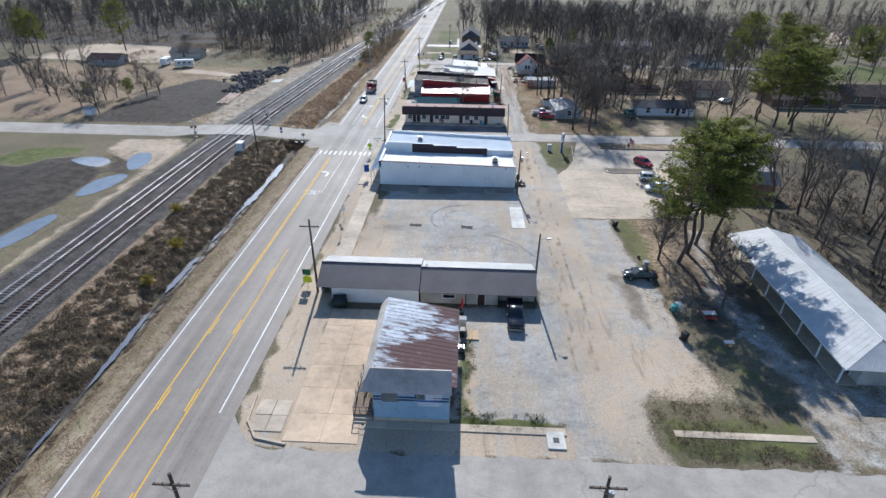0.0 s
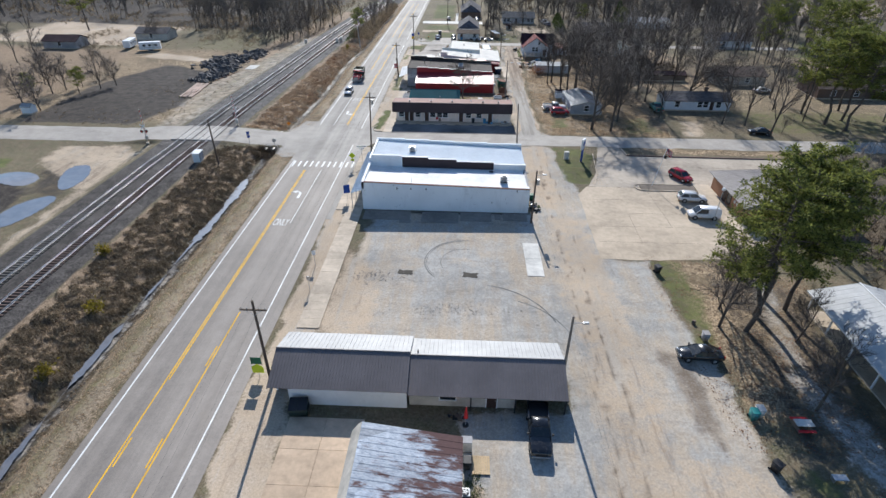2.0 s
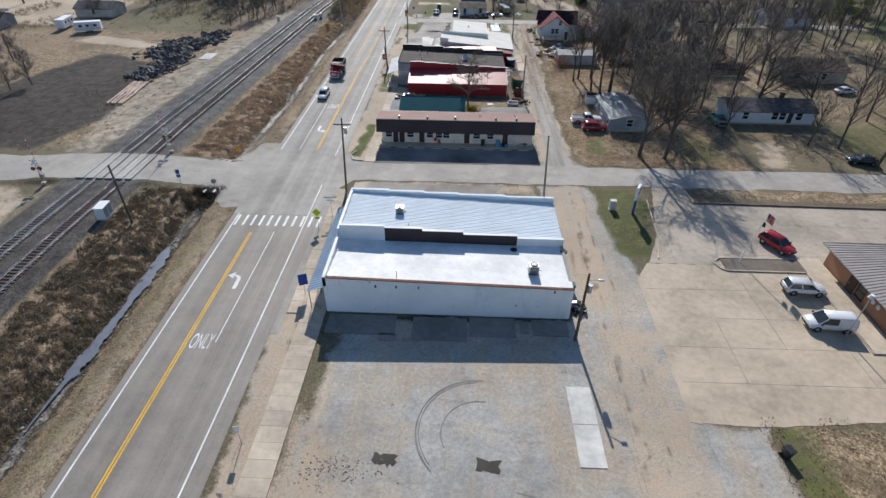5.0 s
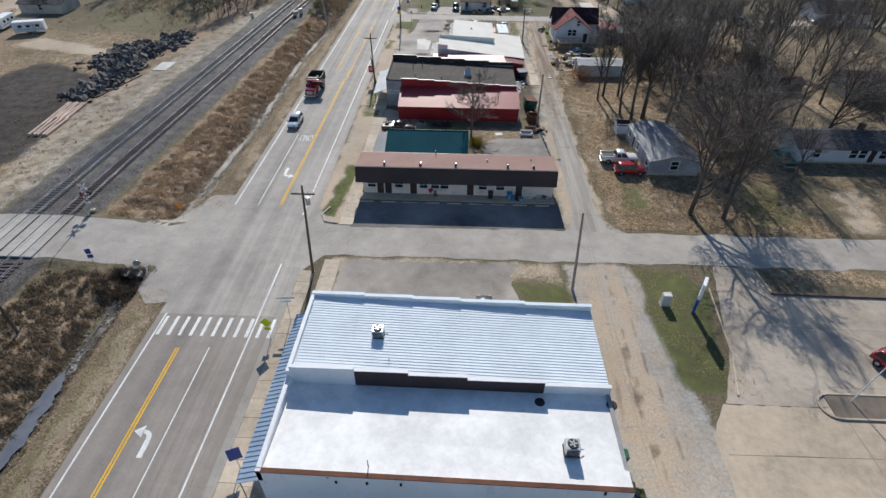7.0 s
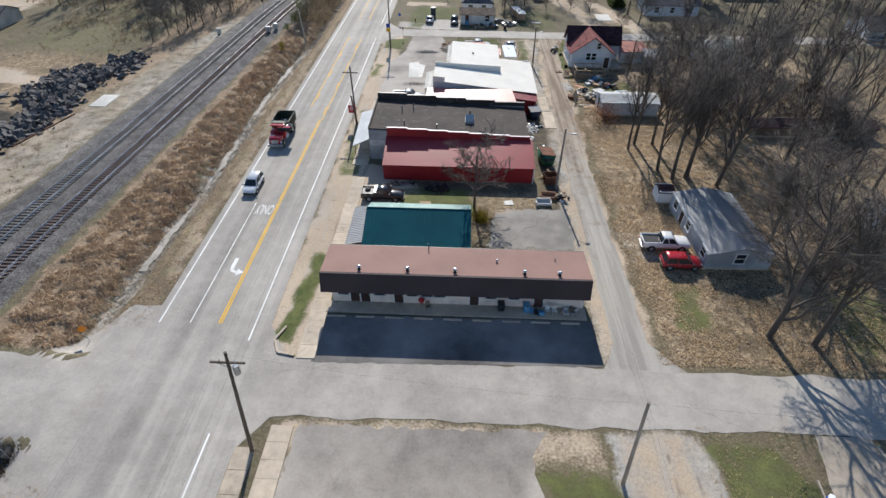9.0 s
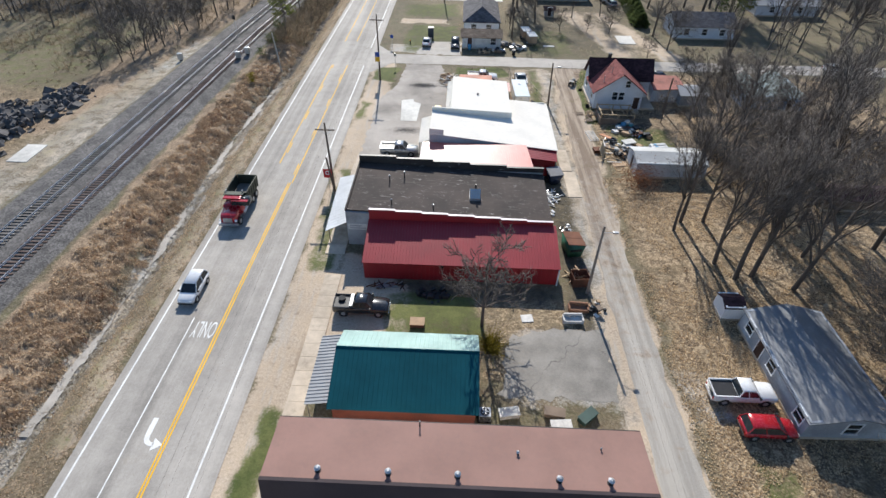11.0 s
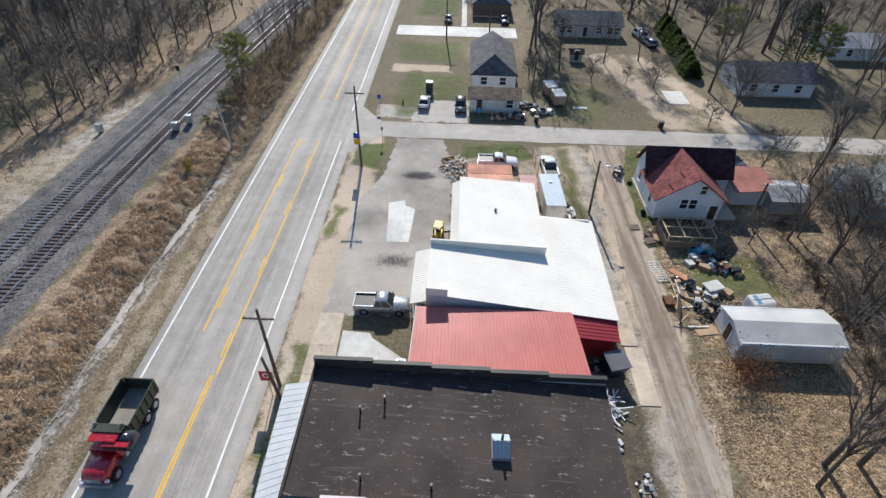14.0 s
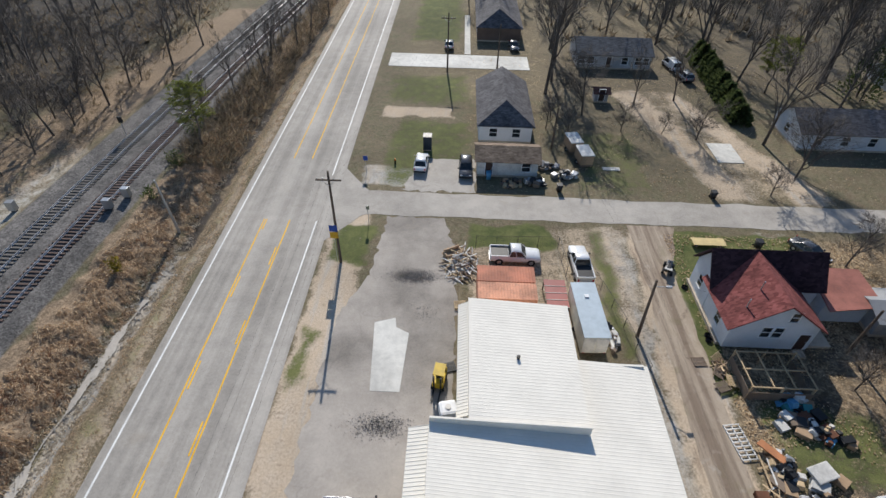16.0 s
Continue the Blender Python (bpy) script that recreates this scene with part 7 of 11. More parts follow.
# ---- trees ----
def grow(seed, height, spread=0.55, levels=4, kids=(7, 5, 4, 4), lift=0.28, lean=0.04):
    """Segments of a bare tree by level: (start, end, r0, r1)."""
    rs = random.Random(seed)
    out = [[] for _ in range(levels + 1)]

    def limb(p, d, length, r, level):
        n = 4 if level < 2 else 2 if level < 3 else 1
        w = 0.05 if level == 0 else 0.13
        pts, q = [p], p
        for i in range(n):
            d = (d + Vector((rs.gauss(0, w), rs.gauss(0, w), rs.gauss(0.06, 0.06)))).normalized()
            q = q + d * length / n
            pts.append(q)
        end = 0.35 if level < levels else 0.2
        for i in range(n):
            out[level].append((pts[i], pts[i + 1], r * (1 - (1 - end) * i / n), r * (1 - (1 - end) * (i + 1) / n)))
        if level < levels:
            m = kids[level]
            for k in range(m):
                t = (lift if level == 0 else 0.25) + (1 - (lift if level == 0 else 0.25)) * (k + rs.random()) / m
                i = min(n - 1, int(t * n))
                a = pts[i].lerp(pts[i + 1], t * n - i)
                az = rs.uniform(0, 6.283)
                tilt = spread * rs.uniform(0.75, 1.25) * (1.0 if level else 1.1)
                side = d.orthogonal().normalized()
                side.rotate(Matrix.Rotation(az, 3, d))
                nd = (d * math.cos(tilt) + side * math.sin(tilt)).normalized()
                nd.z = max(nd.z, -0.05)
                limb(a, nd.normalized(), length * rs.uniform(0.42, 0.62) * (1.15 - 0.45 * t if level == 0 else 1), r * (0.5 if level else 0.55) * (1 - 0.45 * t), level + 1)

    limb(Vector((0, 0, -0.1)), Vector((rs.gauss(0, lean), rs.gauss(0, lean), 1)).normalized(), height * 0.72, height * 0.0165, 0)
    return out


def seg_mesh(name, segs, sides, material, least=0.0):
    n = len(segs)
    a, b = np.array([s[0] for s in segs]), np.array([s[1] for s in segs])
    r0, r1 = np.array([s[2] for s in segs]), np.array([s[3] for s in segs])
    r0, r1 = np.maximum(r0, least), np.maximum(r1, least * 0.7)
    d = b - a
    d /= np.linalg.norm(d, axis=1)[:, None] + 1e-9
    u = np.cross(d, np.where(np.abs(d[:, 2:]) < 0.9, [[0, 0, 1.0]], [[1.0, 0, 0]]))
    u /= np.linalg.norm(u, axis=1)[:, None]
    v = np.cross(d, u)
    th = np.arange(sides) * 2 * np.pi / sides
    ring = np.cos(th)[None, :, None] * u[:, None] + np.sin(th)[None, :, None] * v[:, None]
    co = np.concatenate([a[:, None] + ring * r0[:, None, None], b[:, None] + ring * r1[:, None, None]], 1).reshape(-1, 3)
    i = np.arange(sides)
    f = np.stack([i, (i + 1) % sides, (i + 1) % sides + sides, i + sides], 1)
    faces = (np.arange(n)[:, None, None] * 2 * sides + f[None]).reshape(-1, 4)
    return raw_mesh(name, co, faces, material)


def cone_mesh(name, segs, sides, material, least):
    """Pointed twigs, three faces each."""
    a, b = np.array([s[0] for s in segs]), np.array([s[1] for s in segs])
    r = np.maximum(np.array([s[2] for s in segs]), least)[:, None]
    d = b - a
    d /= np.linalg.norm(d, axis=1)[:, None] + 1e-9
    u = np.cross(d, np.where(np.abs(d[:, 2:]) < 0.9, [[0, 0, 1.0]], [[1.0, 0, 0]]))
    u /= np.linalg.norm(u, axis=1)[:, None]
    v = np.cross(d, u)
    co = np.stack([a + u * r, a - u * r * 0.5 + v * r * 0.87, a - u * r * 0.5 - v * r * 0.87, b], 1).reshape(-1, 3)
    f = np.array([[0, 1, 3], [1, 2, 3], [2, 0, 3]])
    return raw_mesh(name, co, (np.arange(len(a))[:, None, None] * 4 + f[None]).reshape(-1, 3), material)


def bare_tree(seed, height, label, thin=0.024, **kw):
    s = grow(seed, height, **kw)
    t = thing("bare_tree", 0, 0, 0, label, "tree", "bare trees")
    for name, segs, sides, m, least in (("trunk", s[0], 8, BARK, 0.03), ("limb", s[1] + s[2], 5, BARK, min(0.022, thin)), ("branch", s[3] if len(s) > 4 else [], 3, BARK, 0.02), ("crown", [x for lv in s[4:] for x in lv] if len(s) > 4 else s[3], 3, TWIG, thin)):
        if not segs:
            continue
        o = new(name, (cone_mesh if name == "crown" else seg_mesh)(name, segs, sides, m, least))
        o.parent = t
        if name != "trunk":
            tagged(o, kind="stuff")
    return t


def pine(seed, height, crown=0.5, wide=4.2):
    rs = random.Random(seed)
    t = thing("pine_tree", 0, 0, 0, "tall pine with bare trunk and clumped green crown", "tree", "pine trees")
    bend = [Vector((rs.gauss(0, 0.25), rs.gauss(0, 0.25), height * k / 6)) for k in range(7)]
    bend[0] = Vector((0, 0, -0.1))
    segs = [(bend[k], bend[k + 1], 0.30 * (1 - k / 7.5), 0.30 * (1 - (k + 1) / 7.5)) for k in range(6)]
    br, tri = [], []
    for k in range(74):
        f = crown + (1 - crown) * (k + rs.random()) / 74
        i = min(5, int(f * 6))
        p = bend[i].lerp(bend[i + 1], f * 6 - i)
        g = (f - crown) / (1 - crown)
        ln = wide * (0.45 + 0.75 * math.sin(math.pi * min(1, 0.22 + 0.72 * g))) * rs.uniform(0.65, 1.1)
        az = rs.uniform(0, 6.283)
        e = p + Vector((math.cos(az) * ln, math.sin(az) * ln, ln * (0.12 + 0.35 * g) * rs.uniform(0.5, 1.3)))
        br.append((p, e, 0.07, 0.025))
        for j in range(4):
            c = p.lerp(e, 0.5 + 0.17 * j) + Vector((rs.gauss(0, 0.3), rs.gauss(0, 0.3), rs.gauss(0.12, 0.15)))
            tri.append((c, rs.uniform(0.38, 0.72)))
    tri += [(bend[6] + Vector((rs.gauss(0, 0.5), rs.gauss(0, 0.5), rs.gauss(-0.2, 0.5))), 0.6) for _ in range(10)]
    r = np.random.RandomState(seed)
    co = []
    for c, s in tri:
        m = 46
        d = r.normal(0, 1, (m, 3))
        d[:, 2] *= 0.6
        d /= np.linalg.norm(d, axis=1)[:, None]
        w = r.normal(0, 1, (m, 3))
        w = np.cross(d, w)
        w /= np.linalg.norm(w, axis=1)[:, None]
        base = np.array(c) + d * s * r.uniform(0.1, 0.9, (m, 1))
        ln, wd = r.uniform(0.22, 0.42, (m, 1)), r.uniform(0.05, 0.10, (m, 1))
        co.append(np.stack([base - w * wd, base + w * wd, base + d * ln], 1))
    co = np.concatenate(co).reshape(-1, 3)
    me = raw_mesh("crown", co, np.arange(len(co)).reshape(-1, 3), NEEDLES)
    for name, mesh in (("trunk", seg_mesh("trunk", segs, 9, BARK)), ("bough", seg_mesh("bough", br, 4, BARK)), ("crown", me)):
        o = new(name, mesh)
        o.parent = t
    return t


def plant(kinds, places, seed):
    """Sets copies of the kinds at the places (x, y, scale)."""
    rs = random.Random(seed)
    for k, (x, y, s) in enumerate(places):
        src = kinds[k % len(kinds)]
        o = copy_thing(src, pose(x, y, float(land(x, y)), rs.gauss(0, 1.5), rs.gauss(0, 1.5), rs.uniform(0, 360)) @ Matrix.Scale(s * rs.uniform(0.94, 1.06), 4))


TALL = [bare_tree(11, 17, "tall bare deciduous tree with grey-brown branches", thin=0.015, spread=0.42, levels=5, kids=(9, 5, 4, 4, 5), lift=0.32), bare_tree(12, 16, "tall bare deciduous tree with grey-brown branches", thin=0.015, spread=0.48, levels=5, kids=(9, 5, 4, 4, 5), lift=0.28), bare_tree(13, 18, "tall bare deciduous tree with grey-brown branches", thin=0.015, spread=0.40, levels=5, kids=(9, 5, 4, 4, 5), lift=0.36)]
BROAD = [bare_tree(21, 11, "broad bare tree with dense twigs", thin=0.015, spread=0.7, levels=5, kids=(12, 6, 4, 4, 4), lift=0.14), bare_tree(22, 10, "broad bare tree with dense twigs", thin=0.015, spread=0.68, levels=5, kids=(11, 6, 4, 4, 4), lift=0.18)]
FAR_TALL = [bare_tree(51 + k, 16.5, "bare deciduous tree with grey-brown branches", spread=0.44, kids=(9, 5, 4, 6), lift=0.3) for k in range(3)]
BIG = [bare_tree(61, 16.5, "large spreading bare tree with dense dark twigs", thin=0.015, spread=0.78, levels=5, kids=(13, 7, 5, 4, 5), lift=0.14)]
FAR_BROAD = [bare_tree(71 + k, 10.5, "broad bare tree or bush with many stems", spread=0.7, kids=(12, 6, 5, 5), lift=0.1) for k in range(2)]
SMALL = [bare_tree(31, 5.5, "small bare ornamental tree", thin=0.009, spread=0.9, kids=(10, 7, 5, 5), lift=0.16)]
PINES = [pine(41, 19, 0.38, 5.0), pine(42, 17.5, 0.40, 4.8), pine(43, 18.5, 0.45, 4.6)]

# the pines and bare trees beside the gravel lane
plant(PINES, [(31.7, 64.6, 1.0), (34.0, 67.5, 1.02), (36.4, 70.5, 1.03), (38.2, 68.8, 0.9)], 1)
plant(BROAD, [(28.9, 65.2, 1.1), (33.4, 53.2, 1.0), (30.2, 68.5, 0.9), (36.5, 63, 0.7)], 2)
plant(FAR_TALL, [(52.1, 79.2, 0.95), (57, 74, 0.95), (58.9, 83, 0.9), (66.8, 76, 0.95), (62, 86, 0.8), (71, 84, 0.9), (74, 72, 0.9), (49.5, 88, 0.7), (78, 90, 0.9), (83, 76, 1.0), (61, 66, 1.0), (68, 60, 0.9), (76, 64, 1.0), (55, 92, 0.8), (67, 95, 0.85), (88, 84, 1.0), (92, 68, 1.0), (64, 72, 0.7), (72, 52, 0.9), (86, 58, 1.0), (60, 54, 0.75)], 3)
plant(FAR_BROAD, [(55, 69, 0.6), (59.5, 78, 0.55), (66, 82, 0.6), (73, 78, 0.6), (80, 84, 0.7), (58, 60, 0.6), (64, 90, 0.6), (70, 68, 0.6), (53.5, 84, 0.5), (57, 50, 0.5)], 31)
# trees over the leaf-strewn yards
plant(BIG, [(27.4, 132.3, 1.22), (34.5, 138, 0.8), (45.5, 154.5, 0.85), (56.5, 155, 0.9), (66, 153, 0.85), (37, 149.5, 0.9), (44, 157, 0.95), (33.2, 146.5, 0.7), (36, 175, 0.85), (42, 186, 0.9), (37, 197, 0.8), (43.0, 202.0, 0.8)], 4)
# the first tree is made up, added for its shade on the street
plant(TALL, [(31.5, 131.5, 1.0), (25.2, 164.3, 0.95), (26.6, 161.8, 1.0), (28.6, 162.3, 1.0), (32.4, 160.4, 1.0), (22.3, 170.3, 0.7), (23.7, 172.1, 0.85), (26.6, 172.3, 0.9), (29.1, 162.9, 0.8), (38.6, 172.1, 0.95), (36, 166, 0.9), (40.4, 179, 0.95), (33.5, 176, 0.9), (31, 185, 0.8), (42, 160, 0.9), (45.5, 168, 0.95), (54, 160.2, 0.95), (52, 172, 0.9), (60, 176, 0.9), (64, 170.4, 0.95), (47, 188, 0.9), (38, 192, 0.8), (58, 188, 0.9), (66, 196, 0.9), (72, 186, 0.95), (34, 201, 0.7), (43, 214, 0.75)], 5)
plant(FAR_TALL, [(45.3, 141.8, 0.62), (63.4, 137.1, 0.8), (65.5, 129.9, 0.85), (58.6, 138.1, 0.6), (80, 160, 0.9), (86, 154, 0.95), (84, 195, 0.95), (76, 150, 0.8), (45, 195, 0.7), (50, 199, 0.75), (54, 195, 0.8), (58, 201, 0.75), (50, 190, 0.75), (57, 187, 0.8), (62, 195, 0.8), (36, 188, 0.65), (59, 210, 0.7)], 6)
plant(BROAD, [(28.9, 199.8, 0.5), (37.1, 216.5, 0.75), (43.4, 215.0, 0.75), (69.5, 132.5, 0.45), (33.0, 181.0, 0.55), (32.5, 188.5, 0.6), (35.5, 201.5, 0.6), (40.5, 203.5, 0.6), (47.0, 201.5, 0.6), (52.5, 201.0, 0.65), (41.0, 197.0, 0.6)], 7)
plant(SMALL, [(-1.8, 153.4, 2.0)], 8)
# beyond the far side street
plant(TALL, [(7.8, 259.0, 1.15), (40.5, 278.0, 1.3), (58.0, 265.0, 1.3), (54.0, 268.0, 1.1), (39.3, 243.7, 0.95), (61.5, 270, 1.2), (11.0, 272, 1.1)], 19)
plant(BIG, [(12.9, 251.3, 0.68), (29.4, 244.5, 0.42), (39.9, 234.6, 0.6), (18.2, 246.3, 0.36)], 20)
plant(FAR_TALL, [(9.5, 264, 1.0), (22.5, 256, 0.6), (29.9, 258, 0.6), (43.9, 266.2, 0.9), (60.6, 267.6, 0.9), (65.8, 263.9, 0.9), (11, 280, 0.9), (34, 285, 0.95), (44, 284, 1.0), (52, 272, 0.9), (24, 288, 0.9), (57, 256, 0.8), (66, 244, 0.8), (73, 252, 0.9), (60, 228, 0.6), (79, 238, 0.9)], 9)
plant(BROAD, [(6.5, 246.5, 0.5), (9.5, 243.8, 0.55), (7.5, 249.5, 0.45), (24.5, 246, 0.4)], 10)
# trees beside the railway and on the lots across it
plant(FAR_TALL, [(-70.5, 225.6, 0.62), (-70.7, 231, 0.7), (-67.1, 238.8, 0.72), (-72.2, 219.3, 0.5), (-71.6, 238.4, 0.6), (-78, 236.4, 0.62), (-66.6, 246, 0.7), (-64.1, 249, 0.7), (-64, 256, 0.7), (-61, 266, 0.7), (-72, 262, 0.7), (-59, 276, 0.75), (-46.5, 244, 0.5), (-45, 254, 0.6), (-42.5, 262, 0.65), (-43.5, 270, 0.6), (-40.5, 278, 0.6), (-40, 288, 0.6), (-38.5, 300, 0.6)], 11)
plant(FAR_BROAD, [(-69.5, 219, 0.75), (-68.5, 223.5, 0.7), (-67.5, 228, 0.8), (-66.5, 233.5, 0.75), (-65.8, 242, 0.7), (-70, 244, 0.8), (-68.5, 252, 0.8), (-63.5, 259, 0.75), (-76, 226, 0.8), (-80, 232, 0.8), (-103.3, 137.5, 1.0), (-111.9, 143, 0.9), (-110, 151.5, 1.0), (-108.7, 155, 0.95), (-100.4, 157, 0.75), (-98, 160.4, 0.7), (-118.7, 222.7, 0.9), (-73.8, 214.6, 0.7), (-122, 148, 1.0), (-118, 160, 0.9), (-130, 155, 1.1), (-126, 170, 1.0), (-106, 170, 0.7), (-135, 140, 1.0), (-142, 165, 1.0), (-115, 178, 0.8)], 12)
plant(PINES, [(-155.8, 240, 1.0), (-184, 224, 0.95), (-43.8, 236.5, 0.55), (-190, 228, 0.9), (81.3, 147, 0.9), (82.4, 139, 1.05), (84.9, 135, 1.0), (88, 142, 1.05), (110, 195, 1.05), (115, 190, 1.0), (92, 150, 0.95), (140, 200, 1.0), (150, 205, 0.9), (47.5, 262.5, 0.55), (62, 252, 0.5), (100, 205, 0.8), (128, 215, 0.9), (-112, 147, 0.32), (-103, 152, 0.3), (-106, 158, 0.28)], 13)
for _o in TALL + BROAD + FAR_TALL + BIG + FAR_BROAD + SMALL + PINES:
    # the first of each kind stands in the far rows as well
    _k = (TALL + BROAD + FAR_TALL + BIG + FAR_BROAD + SMALL + PINES).index(_o)
    _o.matrix_basis = pose(*((92, 258), (99, 250), (106, 262), (86, 246), (112, 252), (97, 268), (104, 243), (118, 268), (126, 270), (133, 262), (140, 270), (34.5, 230.0), (120, 240), (128, 258), (136, 246))[_k], 0)


# far woods: one sheet of many bare trees
def woods():
    vars_ = []
    for k in range(6):
        s = grow(100 + k, 13 + k % 3 * 2, spread=0.42, levels=2, kids=(6, 5), lift=0.32)
        rs = np.random.RandomState(k)
        segs = s[0] + s[1]
        me_co = []
        tube_me = seg_mesh("tmp", segs, 3, TWIG, 0.05)
        co = np.zeros(len(tube_me.vertices) * 3)
        tube_me.vertices.foreach_get("co", co)
        fa = np.zeros(len(tube_me.loops), np.int32)
        tube_me.loops.foreach_get("vertex_index", fa)
        q = fa.reshape(-1, 4)
        tris = np.concatenate([q[:, [0, 1, 2]], q[:, [0, 2, 3]]])
        co = co.reshape(-1, 3)
        bpy.data.meshes.remove(tube_me)
        # fine twigs as slivers
        tw = []
        for a, b, r0, r1 in s[2]:
            a, b = np.array(a), np.array(b)
            for j in range(8):
                d = (b - a) * rs.uniform(0.4, 0.9) + rs.normal(0, 0.55, 3)
                p = a + (b - a) * rs.uniform(0, 0.8)
                w = np.cross(d, rs.normal(0, 1, 3))
                w *= 0.034 / (np.linalg.norm(w) + 1e-6)
                tw.append([p - w, p + w, p + d])
        tw = np.array(tw).reshape(-1, 3)
        allco = np.concatenate([co, tw])
        allf = np.concatenate([tris, len(co) + np.arange(len(tw)).reshape(-1, 3)])
        vars_.append((allco, allf))
    rs = np.random.RandomState(5)
    spots = []

    def fill(x0, x1, y0, y1, n, ok=None):
        x, y = rs.uniform(x0, x1, n), rs.uniform(y0, y1, n)
        for a, b in zip(x, y):
            s = float(track_shift(b))
            if -68 + s < a < -19 or (ok and not ok(a, b)):
                continue
            spots.append((a, b))

    fill(-330, -66, 262, 480, 760, lambda a, b: not (-190 < a < -118 and b < 266))
    fill(-115, -74, 238, 270, 60), fill(-330, -185, 200, 262, 90), fill(-240, -140, 120, 200, 60)
    fill(-60, 60, 300, 520, 240, lambda a, b: a > -8 and b > 305), fill(10, 130, 282, 420, 360, lambda a, b: not (10 < a < 60 and b < 290)), fill(60, 130, 196, 290, 110), fill(90, 330, 230, 330, 200), fill(130, 360, 330, 520, 150), fill(90, 170, 60, 150, 60)
    fill(-47, -33, 300, 520, 0)
    for y in np.arange(262, 520, 3.2):
        spots.append((float(-45.5 + rs.uniform(-2, 3.5) + max(0, y - 300) * 0.03), y))
    cos, fs, base = [], [], 0
    for k, (x, y) in enumerate(spots):
        co, f = vars_[k % 6]
        a, s = rs.uniform(0, 6.28), rs.uniform(0.65, 1.05) * (0.55 if -50 < x < -30 else 1)
        r = np.array([[np.cos(a), -np.sin(a), 0], [np.sin(a), np.cos(a), 0], [0, 0, 1]])
        cos.append(co @ r.T * s + [x, y, -0.1])
        fs.append(f + base)
        base += len(co)
    me = raw_mesh("far_woods", np.concatenate(cos), np.concatenate(fs), TWIG)
    tagged(new("far_woods", me), "bare winter woodland in the distance", "woods", "", "stuff")


woods()
# understorey along the edge of the woods and the far track side
tufts("undergrowth", scatter(52, 100, 44, 112, 2200, 91, lambda x, y: fnoise(x, y, 0.09) > 0.5), 0.3, 1.3, 7, (0.1, 0), DARK_BRUSH, "dark undergrowth behind the long row", "undergrowth", 91, 0.04)
tufts("undergrowth", scatter(33, 66, 180, 204.5, 2600, 93, lambda x, y: fnoise(x, y, 0.08) > 0.44), 0.3, 1.3, 7, (0.1, 0), DARK_BRUSH, "dark undergrowth among the yard trees", "undergrowth", 93, 0.03)
tufts("undergrowth", scatter(-330, 330, 255, 470, 9000, 9, lambda x, y: ((x < -64 + track_shift(y)) | (x > 12) & (y > 285)) & (fnoise(x, y, 0.04) > 0.42)), 0.8, 2.6, 5, (0.1, 0), BRUSH_D, "brown undergrowth below the woods", "undergrowth", 9, 0.16)
tufts("undergrowth", scatter(-150, -62, 206, 330, 6500, 92, lambda x, y: (x < -66.5 + track_shift(y)) & (fnoise(x, y, 0.05) > 0.46)), 0.4, 1.6, 6, (0.1, 0), BRUSH_D, "brown winter undergrowth among the trackside trees", "undergrowth", 92, 0.04)
tufts("thicket", scatter(-47, -39, 232, 330, 1500, 10, lambda x, y: x > -47.5 + track_shift(y) - 5), 0.8, 2.4, 6, (0.1, 0), BRUSH_D, "bare thicket between railway and road", "thicket", 10, 0.05)


# dark evergreen hedge and a tall cedar beside the far houses
def cedar(x, y, h, r, seed, label, name="hedge_cedar", category="hedge", group="hedge cedars"):
    rs = np.random.RandomState(seed)
    t = thing(name, x, y, float(land(x, y)), label, category, group)
    part("trunk", T((0, 0, -0.05), (0, 0, h * 0.9), 0.12, 0.03), BARK, t)
    n = 1300
    f = rs.uniform(0.03, 1, n)
    rad = r * (1 - f) ** 0.75 * rs.uniform(0.55, 1.08, n)
    a = rs.uniform(0, 6.283, n)
    p = np.stack([np.cos(a) * rad, np.sin(a) * rad, f * h], 1)
    d = np.stack([np.cos(a), np.sin(a), rs.uniform(0.2, 1.0, n)], 1) + rs.normal(0, 0.25, (n, 3))
    w = np.cross(d, rs.normal(0, 1, (n, 3)))
    w *= (0.16 / np.linalg.norm(w, axis=1))[:, None]
    o = new("foliage", raw_mesh("foliage", np.stack([p - w, p + w, p + d * 0.42], 1).reshape(-1, 3), np.arange(3 * n).reshape(-1, 3), SHRUB))
    o.parent = t
    return tagged(o, kind="stuff")


for _k in range(16):
    cedar(38.2 + 0.12 * _k + random.uniform(-0.3, 0.3), 250.5 + 1.75 * _k + random.uniform(-0.4, 0.4), 2.6 + 0.07 * _k + random.uniform(0, 0.9), 2.0, 300 + _k, "dark evergreen cedar in a hedge row")
cedar(63.5, 262.0, 11.0, 3.6, 320, "tall dark cone-shaped evergreen behind the white house", "cedar_tree", "tree", "")

# ---- pavements, slabs, kerbs ----
def slab(name, x0, x1, y0, y1, h, material, label, parent=None, rz=0.0):
    ob = solo(name, B(x0, x1, y0, y1, -0.1, h, bevel=0.015), material, label, "slab", "structure")
    return ob


